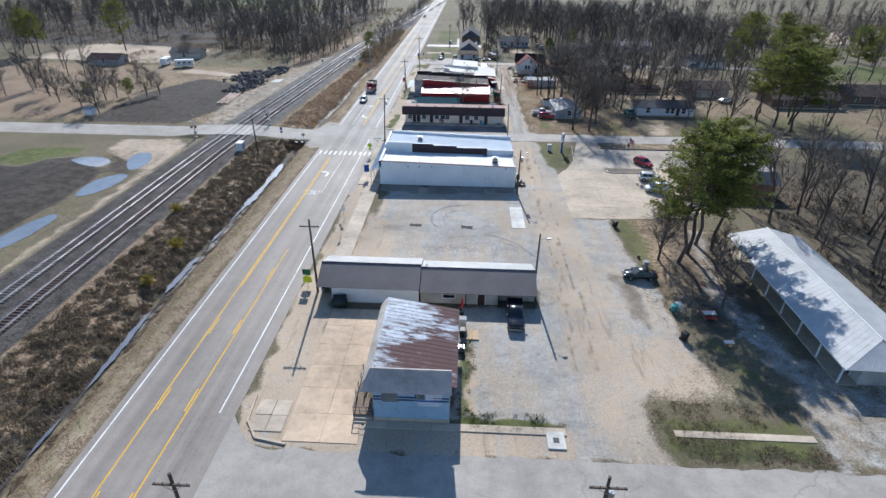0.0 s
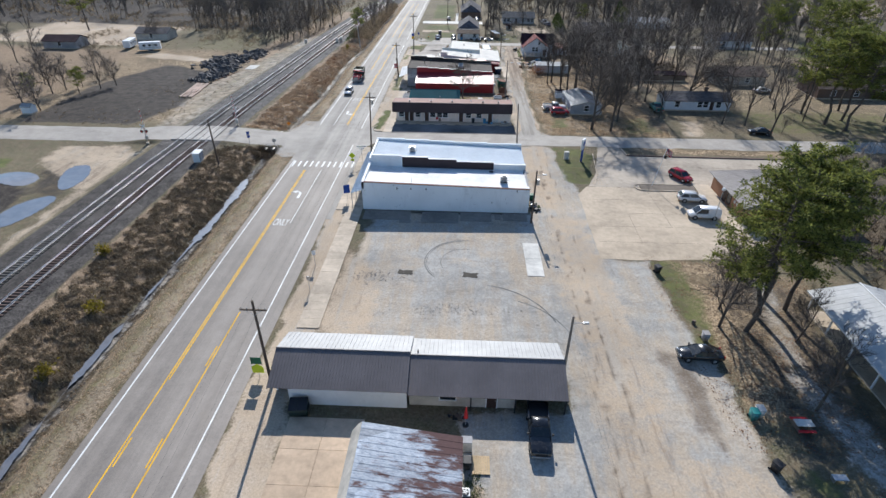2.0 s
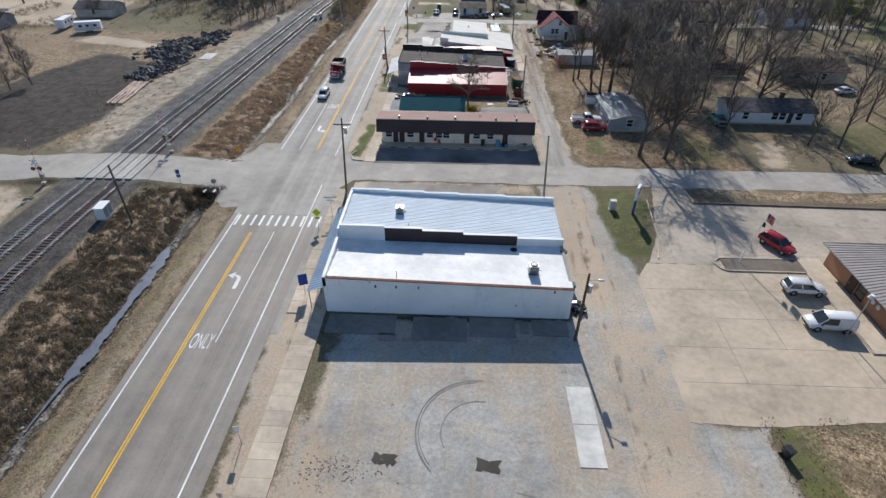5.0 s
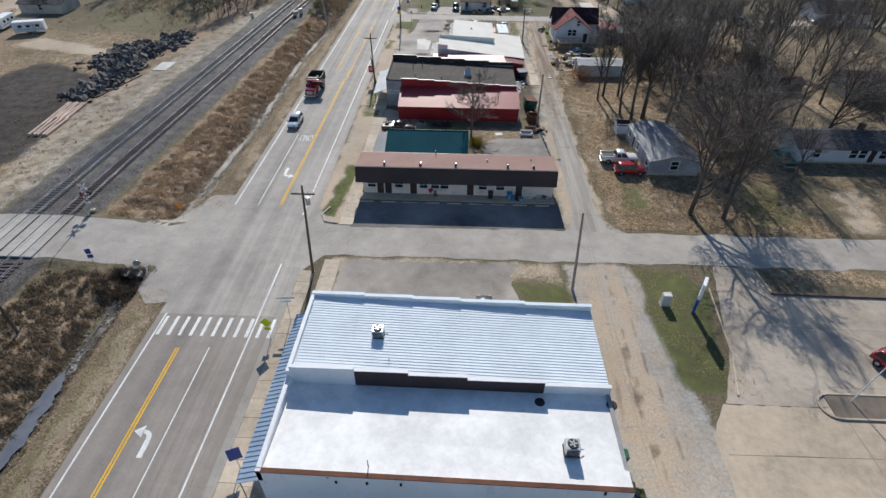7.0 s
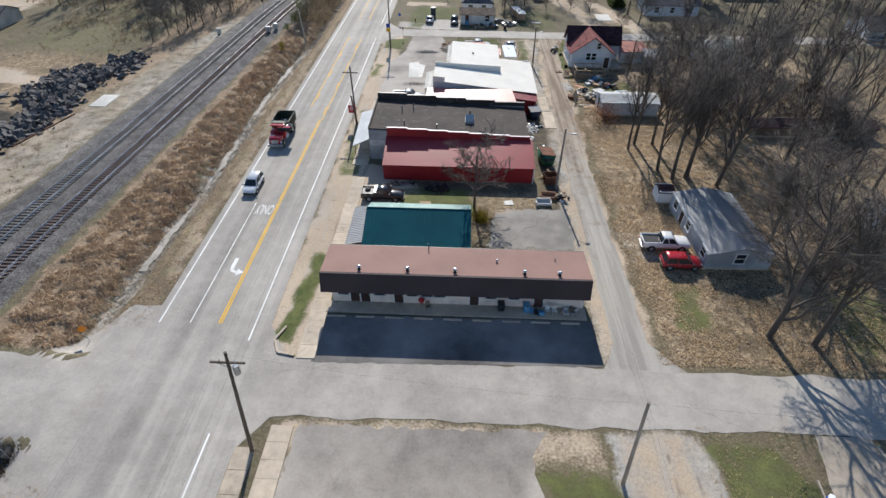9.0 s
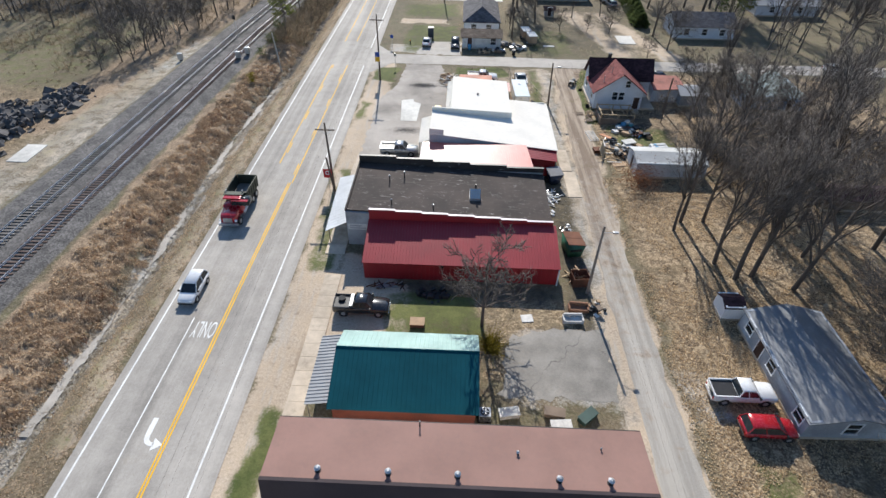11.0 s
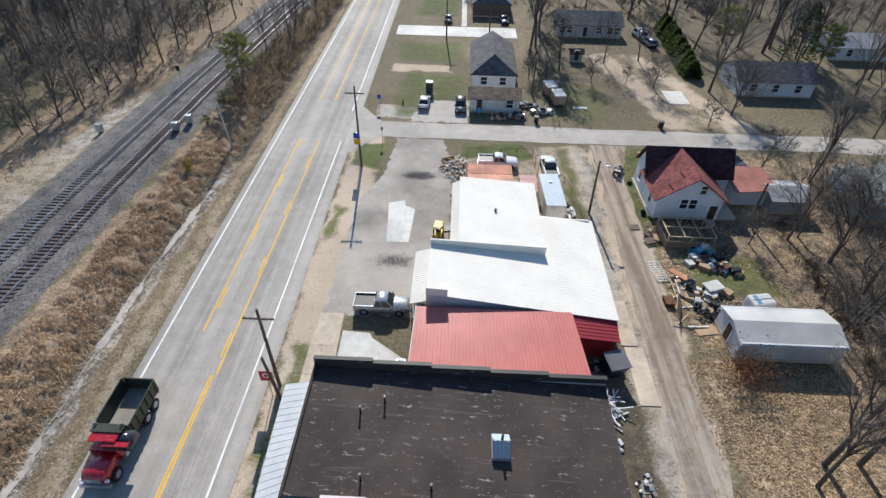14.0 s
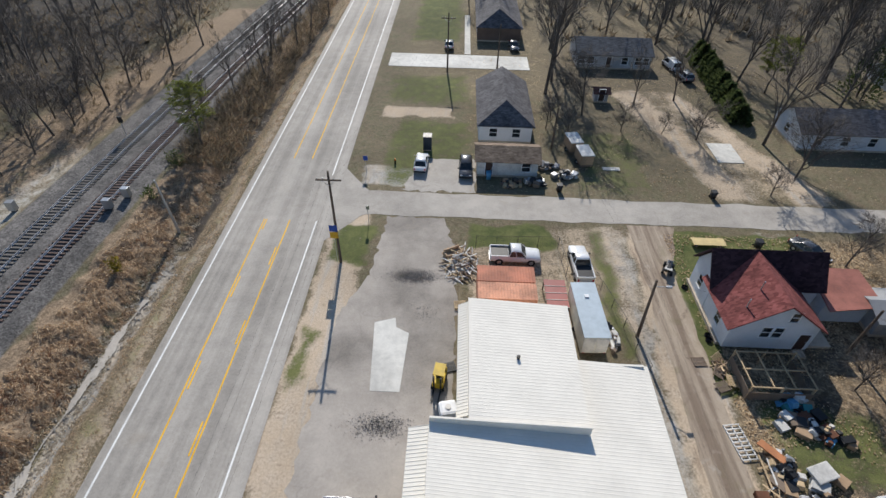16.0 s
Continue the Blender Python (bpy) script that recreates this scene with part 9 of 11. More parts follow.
def vehicle(name, kind, x, y, rz, paint, label, category="car", z=None, load=None, box_paint=None):
    t = thing(name, x, y, float(land(x, y)) + 0.03 if z is None else z, label, category, "", rz)
    if kind == "pickup":
        L, w, r = 5.6, 0.98, 0.40
        f = L / 2
        body = [ring(-f, w * 0.94, 0.55, 1.12, 0.05), ring(-f + 0.15, w, 0.48, 1.15, 0.05), ring(-0.62, w, 0.42, 1.15, 0.05), ring(-0.6, w, 0.42, 1.2), ring(0.95, w, 0.42, 1.2), ring(1.15, w, 0.42, 1.18), ring(f - 0.35, w * 0.97, 0.42, 1.08), ring(f - 0.08, w * 0.9, 0.45, 1.0), ring(f, w * 0.84, 0.5, 0.92)]
        cab = (-0.72, 1.2, -0.5, 0.62, 1.19, 1.84)
        axles = (-1.75, 1.8)
    elif kind == "van":
        L, w, r = 4.7, 0.95, 0.34
        f = L / 2
        body = [ring(-f, w * 0.96, 0.5, 1.05), ring(-f + 0.1, w, 0.38, 1.1), ring(1.0, w, 0.36, 1.1), ring(1.5, w, 0.36, 1.02), ring(f - 0.2, w * 0.93, 0.38, 0.86), ring(f, w * 0.82, 0.45, 0.76)]
        cab = (-f + 0.03, 1.55, -f + 0.12, 0.75, 1.05, 1.86)
        axles = (-1.5, 1.45)
    elif kind == "suv":
        L, w, r = 4.5, 0.92, 0.35
        f = L / 2
        body = [ring(-f, w * 0.92, 0.5, 0.95), ring(-f + 0.15, w, 0.4, 1.02), ring(0.9, w, 0.36, 1.02), ring(1.4, w * 0.98, 0.36, 0.96), ring(f - 0.25, w * 0.92, 0.38, 0.85), ring(f, w * 0.78, 0.45, 0.72)]
        cab = (-f + 0.1, 1.15, -f + 0.45, 0.35, 0.98, 1.62)
        axles = (-1.4, 1.4)
    else:
        L, w, r = 4.6, 0.90, 0.32
        f = L / 2
        body = [ring(-f, w * 0.85, 0.48, 0.86), ring(-f + 0.2, w * 0.97, 0.36, 0.95), ring(-0.9, w, 0.32, 0.96), ring(0.9, w, 0.32, 0.94), ring(f - 0.4, w * 0.95, 0.34, 0.82), ring(f, w * 0.78, 0.42, 0.68)]
        cab = (-1.75, 1.1, -1.0, 0.25, 0.92, 1.43)
        axles = (-1.35, 1.4)
    bm = loft(body)
    part("body", bm, paint, t)
    # cabin: glazed sides between pillars, and a painted roof
    b0, b1, r0, r1, zb, zt = cab
    wb, wr = w - 0.07, w - 0.24
    glass = loft([[(b0, -wb, zb), (b0, wb, zb), (r0, wr, zt - 0.05), (r0, -wr, zt - 0.05)], [(b1, -wb, zb), (b1, wb, zb), (r1, wr, zt - 0.05), (r1, -wr, zt - 0.05)]])
    for fc in glass.faces:
        fc.smooth = False
    g = part("window", glass, GLASS, t, "dark tinted windows")
    roof = loft([[(r0 - 0.03, -wr - 0.02, zt - 0.07), (r0 - 0.03, wr + 0.02, zt - 0.07), (r0, wr - 0.06, zt), (r0, -wr + 0.06, zt)], [(r0 + 0.4, -wr - 0.03, zt - 0.05), (r0 + 0.4, wr + 0.03, zt - 0.05), (r0 + 0.4, wr - 0.08, zt + 0.04), (r0 + 0.4, -wr + 0.08, zt + 0.04)], [(r1 + 0.03, -wr - 0.02, zt - 0.07), (r1 + 0.03, wr + 0.02, zt - 0.07), (r1, wr - 0.06, zt), (r1, -wr + 0.06, zt)]])
    part("roof", roof, paint, t)
    for s in (-1, 1):
        for a, b in (((b0, zb), (r0, zt - 0.05)), ((b1, zb), (r1, zt - 0.05)), (((b0 + b1) / 2 - 0.1, zb), ((r0 + r1) / 2 - 0.1, zt - 0.05))):
            part("pillar", T((a[0], s * (wb + 0.005), a[1]), (b[0], s * (wr + 0.01), b[1]), 0.05, n=5), paint, g)
    if kind == "van":
        for s in (-1, 1):
            part("side_panel", P([(b0 + 0.05, s * (wb + 0.012), zb), (-0.35, s * (wb + 0.012), zb), (-0.35, s * (wr + 0.03), zt - 0.06), (r0 + 0.02, s * (wr + 0.03), zt - 0.06)], (0, s * 0.012, 0)), paint, t)
    for ax in axles:
        for s in (-1, 1):
            wheel(t, ax, s * (w - 0.11), r)
            bm = bmesh.new()
            tube(bm, (ax, s * (w - 0.22), r), (ax, s * (w + 0.004), r), r * 1.18, r * 1.18, 16)
            part("wheel_arch", bm, DARK, t)
    for s in (-1, 1):
        part("headlight", B(f - 0.16, f + 0.005 - 0.04, s * (w * 0.62) - 0.16, s * (w * 0.62) + 0.16, body[-1][0][2] + 0.16, body[-1][0][2] + 0.32, bevel=0.03), glossy("headlight_glass", (0.75, 0.77, 0.8), 0.08), t)
        part("tail_light", B(-f - 0.02, -f + 0.06, s * (w * 0.8) - 0.08, s * (w * 0.8) + 0.08, 0.68, 0.98, bevel=0.02), SIGNR, t)
        part("mirror", B(b1 - 0.25, b1 - 0.1, s * (w + 0.11) - 0.1, s * (w + 0.11) + 0.1, zb + 0.02, zb + 0.2, bevel=0.03), DARK, t)
    part("front_bumper", B(f - 0.1, f + 0.06, -w * 0.8, w * 0.8, 0.36, 0.56, bevel=0.04), STEEL if kind == "pickup" else DARK, t), part("rear_bumper", B(-f - 0.06, -f + 0.1, -w * 0.85, w * 0.85, 0.4, 0.58, bevel=0.04), STEEL if kind == "pickup" else DARK, t)
    if kind == "pickup":
        part("bed_floor", B(-f + 0.1, -0.75, -w + 0.12, w - 0.12, 1.152, 1.162), DARK, t, "dark open load bed")
        for s in (-1, 1):
            part("bed_rail", B(-f + 0.02, -0.7, s * (w - 0.06) - 0.06, s * (w - 0.06) + 0.06, 1.13, 1.32, bevel=0.02), paint, t)
        part("tailgate", B(-f + 0.0, -f + 0.09, -w + 0.12, w - 0.12, 0.75, 1.31, bevel=0.02), paint, t)
        part("grille", B(f - 0.02, f + 0.035, -0.5, 0.5, 0.6, 0.88, bevel=0.02), DARK, t)
        if load:
            part("spare_wheel", T((-2.0, 0.3, 1.17), (-2.0, 0.3, 1.4), 0.36, 0.36, 16), TYRE, t), part("toolbox", B(-1.1, -0.78, -0.85, 0.85, 1.17, 1.5, bevel=0.03), STEEL, t)
    return t


P_WHITE, P_RED, P_BLACK, P_SILVER, P_GREY = glossy("white_car_paint", (0.74, 0.74, 0.74), 0.2, 0, 0.5), glossy("red_car_paint", (0.42, 0.012, 0.02), 0.2, 0.1, 0.6), glossy("black_car_paint", (0.012, 0.013, 0.016), 0.15, 0.1, 0.6), glossy("silver_car_paint", (0.38, 0.39, 0.40), 0.22, 0.5, 0.5), glossy("grey_car_paint", (0.10, 0.10, 0.105), 0.2, 0.3, 0.5)
P_TEAL = glossy("teal_car_paint", (0.03, 0.22, 0.22), 0.3, 0, 0.4)
vehicle("pickup_truck", "pickup", 6.2, 49.1, -92, P_BLACK, "black and silver pickup parked on gravel", "pickup truck")
vehicle("dark_car", "sedan", 24.6, 59.9, 178, P_BLACK, "black sedan parked on the gravel lane")
vehicle("red_suv", "suv", 38.3, 106.4, -62, P_RED, "red suv parked on the concrete lot")
vehicle("white_car", "suv", 37.2, 97.6, -4, P_WHITE, "small white car parked by the brick office"), vehicle("white_van", "van", 36.9, 91.8, 176, P_WHITE, "white delivery van parked by the brick office", "van")
vehicle("pickup_truck", "pickup", 20.9, 146.2, 0, P_WHITE, "white pickup parked beside the mobile home", "pickup truck"), vehicle("red_car", "suv", 21.8, 142.8, 0, P_RED, "bright red car beside the mobile home")
vehicle("pickup_truck", "pickup", -14.1, 154.9, 0, P_BLACK, "black pickup with spare wheel in its bed", "pickup truck", load=True)
vehicle("pickup_truck", "pickup", -13.5, 186.9, 0, P_SILVER, "silver and white pickup parked in the asphalt yard", "pickup truck")
vehicle("pickup_truck", "pickup", -0.6, 215.4, 0, P_WHITE, "white pickup behind the rusty containers", "pickup truck"), vehicle("pickup_truck", "pickup", 6.6, 214.4, 92, P_WHITE, "white pickup parked ahead of the box trailer", "pickup truck")
vehicle("white_car", "sedan", -12.3, 234.2, 88, P_WHITE, "white sedan parked by the far street"), vehicle("black_car", "suv", -6.1, 233.2, -90, P_GREY, "dark car parked beside the garage")
vehicle("silver_car", "sedan", -9.6, 279.5, 92, P_SILVER, "silver car on the pale driveway"), vehicle("dark_car", "sedan", 3.6, 279.8, -85, P_GREY, "dark car on the pale driveway")
vehicle("dark_car", "sedan", 64.0, 131.5, 172, P_BLACK, "dark car parked by the street under trees"), vehicle("teal_pickup", "pickup", 46.2, 147.6, 90, P_TEAL, "teal pickup parked beside the white house", "pickup truck")
vehicle("silver_car", "sedan", 33.6, 218.2, -60, P_GREY, "grey car parked behind the white house"), vehicle("silver_car", "suv", 34.5, 267.5, 100, P_SILVER, "pale car parked by the brick house"), vehicle("white_van", "van", 33.5, 272.5, 100, P_WHITE, "white van parked by the brick house", "van")
vehicle("dark_car", "suv", -0.5, 112.3, 90, P_GREY, "dark grey car behind the white building"), vehicle("white_car", "sedan", 80.5, 165.5, 10, P_WHITE, "white car at the side road house")
vehicle("white_car", "suv", -32.2, 156.6, -90, P_WHITE, "white car driving on the highway")
for _x, _y, _r, _p in ((70.5, 224.5, 0, P_WHITE), (92, 225.0, 180, P_SILVER), (-32.2, 402, -90, P_RED)):
    vehicle("far_car", "suv", _x, _y, _r, _p, "distant car on the road")


def dump_truck(x, y, rz):
    t = thing("dump_truck", x, y, 0.03, "red dump truck with an empty dark green tipping body", "truck", "", rz)
    part("chassis", B(-3.6, 3.9, -0.5, 0.5, 0.7, 1.0), BLACKM, t)
    part("hood", loft([ring(1.9, 1.0, 0.75, 1.95), ring(3.5, 0.95, 0.75, 1.75), ring(3.95, 0.8, 0.8, 1.6)]), P_RED, t, "red bonnet")
    part("cab", loft([ring(0.5, 1.15, 0.85, 2.0), ring(1.95, 1.15, 0.85, 2.0)]), P_RED, t)
    g = part("window", loft([[(0.55, -1.1, 2.0), (0.55, 1.1, 2.0), (0.6, 0.98, 2.7), (0.6, -0.98, 2.7)], [(1.93, -1.1, 2.0), (1.93, 1.1, 2.0), (1.6, 0.98, 2.7), (1.6, -0.98, 2.7)]]), GLASS, t)
    part("visor", B(1.5, 2.0, -1.0, 1.0, 2.62, 2.7), P_RED, g), part("cab_roof", B(0.5, 1.72, -1.05, 1.05, 2.705, 2.85, bevel=0.06), P_RED, t)
    part("grille", B(3.93, 4.0, -0.55, 0.55, 0.9, 1.5, bevel=0.02), STEEL, t), part("front_bumper", B(3.9, 4.15, -1.2, 1.2, 0.45, 0.8, bevel=0.04), STEEL, t)
    for s in (-1, 1):
        part("fender", loft([ring(2.4, 0.2, 0.85, 1.15), ring(3.2, 0.22, 1.0, 1.3), ring(3.85, 0.18, 0.7, 1.1)]), P_RED, t)
        t.children[-1].location = (0, s * 1.05, 0)
        part("headlight", B(3.75, 3.95, s * 0.95 - 0.14, s * 0.95 + 0.14, 1.0, 1.22, bevel=0.03), MATS["headlight_glass"], t), part("exhaust", T((0.35, s * 1.0, 0.9), (0.35, s * 1.0, 3.2), 0.08), STEEL, t), part("fuel_tank", T((0.4, s * 0.95, 0.75), (1.7, s * 0.95, 0.75), 0.3, n=12), STEEL, t)
    green = plain("dark_green_steel", (0.045, 0.052, 0.035), 0.5, 0.2)
    b = part("tipping_body", P([(-3.9, -1.2, 1.25), (0.2, -1.2, 1.25), (0.2, 1.2, 1.25), (-3.9, 1.2, 1.25)], (0, 0, 0.12)), plain("worn_bed_steel", (0.30, 0.27, 0.23), 0.5, 0.4), t, "worn steel bed floor")
    for s in (-1, 1):
        part("side_wall", P([(-3.95, s * 1.2, 1.2), (0.25, s * 1.2, 1.2), (0.25, s * 1.3, 2.75), (-3.95, s * 1.3, 2.75)], (0, s * 0.08, 0)), green, b, "dark green ribbed side")
        for k in range(6):
            part("side_rib", P([(-3.8 + 0.75 * k, s * 1.3, 1.2), (-3.68 + 0.75 * k, s * 1.3, 1.2), (-3.68 + 0.75 * k, s * 1.4, 2.7), (-3.8 + 0.75 * k, s * 1.4, 2.7)], (0, s * 0.06, 0)), green, b)
    part("headboard", P([(0.2, -1.3, 1.2), (0.2, 1.3, 1.2), (0.3, 1.35, 2.9), (0.3, -1.35, 2.9)], (0.1, 0, 0)), green, b), part("cab_shield", B(0.3, 1.0, -1.2, 1.2, 2.88, 2.95), green, b), part("tailgate", B(-4.05, -3.95, -1.25, 1.25, 1.2, 2.7), green, b)
    for ax in (-3.0, -1.7):
        for s in (-1, 1):
            wheel(t, ax, s * 0.95, 0.52, 0.55)
    for s in (-1, 1):
        wheel(t, 3.0, s * 1.0, 0.52, 0.3)


dump_truck(-32.3, 171.5, -90)


def camper(x, y, rz, label):
    t = thing("camper_trailer", x, y, float(land(x, y)), label, "camper", "", rz)
    part("body", B(-3.4, 3.4, -1.15, 1.15, 0.5, 2.9, bevel=0.18), WHITE, t)
    for a in (-2.2, -0.4, 1.6):
        part("window", B(a, a + 0.9, -1.16, -1.145, 1.6, 2.2), GLASS, t)
    part("door", B(0.75, 1.4, -1.165, -1.147, 0.6, 2.4), DIRTYWHITE, t), part("stripe", B(-3.3, 3.3, -1.158, -1.147, 1.1, 1.25), GREYWALL, t)
    for s in (-1, 1):
        wheel(t, -0.5, s * 1.0, 0.36), wheel(t, 0.4, s * 1.0, 0.36)
    part("hitch", T((3.4, 0, 0.6), (4.6, 0, 0.55), 0.06), BLACKM, t)


camper(-111.5, 205.0, 20, "white camper trailer parked on grass"), camper(-121.0, 209.0, 100, "white camper trailer beside a shed")
# the box trailer behind the warehouse
_t = thing("box_trailer", 5.7, 205.8, 0, "white enclosed box trailer with pale roof", "trailer", "", 2)
part("body", B(-1.2, 1.2, -3.5, 3.5, 0.55, 2.75, bevel=0.05), plain("cream_trailer", (0.66, 0.62, 0.52), 0.5), _t), part("roof", B(-1.24, 1.24, -3.54, 3.54, 2.755, 2.83, bevel=0.02), m_sheet("grey_blue_trailer_roof", (0.42, 0.49, 0.54), 0.6), _t), part("roof_vent", B(-0.2, 0.2, 1.4, 1.8, 2.832, 2.95, bevel=0.02), WHITE, _t)
for s in (-1, 1):
    part("rear_door", B(s * 0.6 - 0.56, s * 0.6 + 0.56, -3.54, -3.505, 0.7, 2.6), DIRTYWHITE, _t), wheel(_t, s * 0.01 + s * 1.0 - s * 0.01, -0.4, 0.34), part("lamp", B(s * 1.0 - 0.08, s * 1.0 + 0.08, -3.56, -3.542, 0.62, 0.7), SIGNR, _t)
part("hitch", T((0, 3.5, 0.6), (0, 4.6, 0.55), 0.06), BLACKM, _t)

# ---- loose things ----
def bin_can(x, y, label="dark plastic wheeled bin on the gravel", m=None, rz=0.0):
    t = thing("wheeled_bin", x, y, float(land(x, y)), label, "bin", "wheeled bins", rz)
    part("body", loft([[(-0.27, -0.3, 0.05), (0.27, -0.3, 0.05), (0.27, 0.3, 0.05), (-0.27, 0.3, 0.05)], [(-0.34, -0.38, 1.0), (0.34, -0.38, 1.0), (0.34, 0.38, 1.0), (-0.34, 0.38, 1.0)]]), m or DARK, t)
    part("lid", B(-0.36, 0.36, -0.42, 0.4, 1.003, 1.1, bevel=0.04), m or DARK, t)
    for s in (-1, 1):
        part("wheel", T((s * 0.26, 0.36, 0.12), (s * 0.34, 0.36, 0.12), 0.12, n=10), TYRE, t)
    part("handle", T((-0.3, 0.46, 1.0), (0.3, 0.46, 1.0), 0.025, n=6), m or DARK, t)


def dumpster(x, y, rz, m, lid, label, s=1.0):
    t = thing("dumpster", x, y, float(land(x, y)), label, "dumpster", "", rz)
    part("body", loft([[(-0.9 * s, -0.6 * s, 0.12), (0.9 * s, -0.6 * s, 0.12), (0.9 * s, 0.6 * s, 0.12), (-0.9 * s, 0.6 * s, 0.12)], [(-0.95 * s, -0.8 * s, 1.25 * s), (0.95 * s, -0.8 * s, 1.25 * s), (0.95 * s, 0.7 * s, 1.5 * s), (-0.95 * s, 0.7 * s, 1.5 * s)]]), m, t)
    for k in (-1, 1):
        part("lid", P([(k * 0.48 * s - 0.46 * s, -0.84 * s, 1.26 * s), (k * 0.48 * s + 0.46 * s, -0.84 * s, 1.26 * s), (k * 0.48 * s + 0.46 * s, 0.74 * s, 1.53 * s), (k * 0.48 * s - 0.46 * s, 0.74 * s, 1.53 * s)], (0, 0, 0.05)), lid, t)
        part("lift_sleeve", B(k * 1.0 * s - 0.06, k * 1.0 * s + 0.06, -0.5 * s, 0.5 * s, 0.75 * s, 0.95 * s), BLACKM, t)
    part("skid", B(-0.8 * s, 0.8 * s, -0.5 * s, 0.5 * s, 0, 0.12), BLACKM, t)


def pallet(x, y, rz, z=0.0, label="weathered timber pallet on the ground", m=None, tilt=0):
    t = thing("pallet", x, y, float(land(x, y)) + z, label, "pallet", "pallets", rz)
    if tilt:
        t.matrix_basis = pose(x, y, float(land(x, y)) + z, tilt, 0, rz)
    for k in range(7):
        part("board", B(-0.6 + 0.18 * k, -0.49 + 0.18 * k, -0.5, 0.5, 0.11, 0.135), m or NEWWOOD, t)
    for y2 in (-0.46, 0.0, 0.46):
        part("bearer", B(-0.6, 0.6, y2 - 0.04, y2 + 0.04, 0.0, 0.109), m or NEWWOOD, t)


def heap(name, x, y, rx, ry, h, n, mats, label, category, seed, size=(0.25, 1.2), long=False):
    """A heap of separate odd pieces, each a part."""
    rs = random.Random(seed)
    t = thing(name, x, y, float(land(x, y)), label, category)
    for k in range(n):
        a, r = rs.uniform(0, 6.283), math.sqrt(rs.random())
        px, py = rx * r * math.cos(a), ry * r * math.sin(a)
        s = rs.uniform(*size)
        d = (s, rs.uniform(0.06, 0.14), rs.uniform(0.04, 0.1)) if long else (s * rs.uniform(0.5, 1), s * rs.uniform(0.4, 0.9), s * rs.uniform(0.15, 0.7))
        z = h * (1 - r) * rs.uniform(0.2, 1.0)
        m = pose(px, py, z + d[2] / 2, rs.gauss(0, 14), rs.gauss(0, 14), rs.uniform(0, 180))
        part("plank" if long else "piece", B(-d[0] / 2, d[0] / 2, -d[1] / 2, d[1] / 2, -d[2] / 2, d[2] / 2, bevel=0 if long else min(d) * 0.15, m=m), rs.choice(mats), t)
    part("bottom_layer", B(-rx * 0.5, rx * 0.5, -ry * 0.5, ry * 0.5, -0.05, 0.06, bevel=0.02), mats[0], t)
    return t


def bench_set(x, y, rz, m, label):
    t = thing("old_sofa", x, y, float(land(x, y)), label, "sofa", "", rz)
    part("seat", B(-0.95, 0.95, -0.4, 0.4, 0.1, 0.45, bevel=0.06), m, t), part("backrest", B(-0.95, 0.95, 0.3, 0.5, 0.452, 0.85, bevel=0.06), m, t)
    for s in (-1, 1):
        part("arm", B(s * 0.95 - 0.1, s * 0.95 + 0.1, -0.4, 0.45, 0.1, 0.62, bevel=0.05), m, t)
    part("base", B(-0.9, 0.9, -0.35, 0.4, 0, 0.1), WOOD, t)


# by the shop
dumpster(-16.2, 50.5, 5, plain("dark_green_bin", (0.015, 0.035, 0.03), 0.5), DARK, "dark dumpster beside the white wall", 0.9)
ac_unit(-0.45, 42.6, 0.02, 0.8, "small white air conditioner beside the shop")
_t = thing("deck_platform", 0.9, 45.6, 0, "low pale timber platform", "platform")
for k in range(8):
    part("board", B(-0.75 + 0.19 * k, -0.58 + 0.19 * k, -0.9, 0.9, 0.1, 0.14), NEWWOOD, _t)
for y in (-0.8, 0.8):
    part("bearer", B(-0.75, 0.75, y - 0.06, y + 0.06, 0, 0.099), WOOD, _t)
_t = thing("cold_cabinet", -0.35, 47.2, 0, "pale grey outdoor cabinet", "cabinet")
part("body", B(-0.45, 0.45, -0.35, 0.35, 0.08, 1.3, bevel=0.04), DIRTYWHITE, _t), part("top", B(-0.48, 0.48, -0.38, 0.38, 1.303, 1.36), GREYWALL, _t), part("stand", B(-0.4, 0.4, -0.3, 0.3, 0, 0.079), BLACKM, _t)
bin_can(-0.3, 45.4, "black bin beside the shop wall")
_t = thing("folded_umbrella", -0.45, 49.8, 0, "folded red sunshade on a pole", "umbrella")
part("pole", T((0, 0, 0), (0, 0, 2.6), 0.03), STEEL, _t), part("canopy", T((0, 0, 1.1), (0, 0, 2.5), 0.22, 0.06, 10), SIGNR, _t), part("base", T((0, 0, 0), (0, 0, 0.12), 0.3, n=14), BLACKM, _t)
heap("debris_heap", -1.3, 50.6, 0.8, 0.5, 0.3, 9, [DARK, WOOD, BLACKM], "dark scraps against the wall", "debris", 3, (0.2, 0.6))
# along the gravel lane
bin_can(25.0, 76.0, rz=20), bin_can(26.3, 62.8, "grey bin behind the dark car", GREYWALL), bin_can(26.1, 46.3, "dark bin on the lane's edge", None, 30)
bin_can(26.7, 51.9, "teal bin with a pale bag on the lane's edge", P_TEAL), bin_can(27.4, 52.3, "white bin on the lane's edge", DIRTYWHITE)
_t = thing("stone_marker", 26.1, 65.6, 0, "small dark stump on the lawn edge", "stump")
part("stump", T((0, 0, 0), (0, 0, 0.45), 0.24, 0.2, 9), BARK, _t), part("top", T((0, 0, 0.451), (0, 0, 0.47), 0.19, 0.19, 9), WOOD, _t)
_t = thing("picnic_table", 30.8, 51.0, 0, "pale red and white picnic table", "table")
part("tabletop", B(-0.8, 0.8, -0.4, 0.4, 0.68, 0.74), DIRTYWHITE, _t)
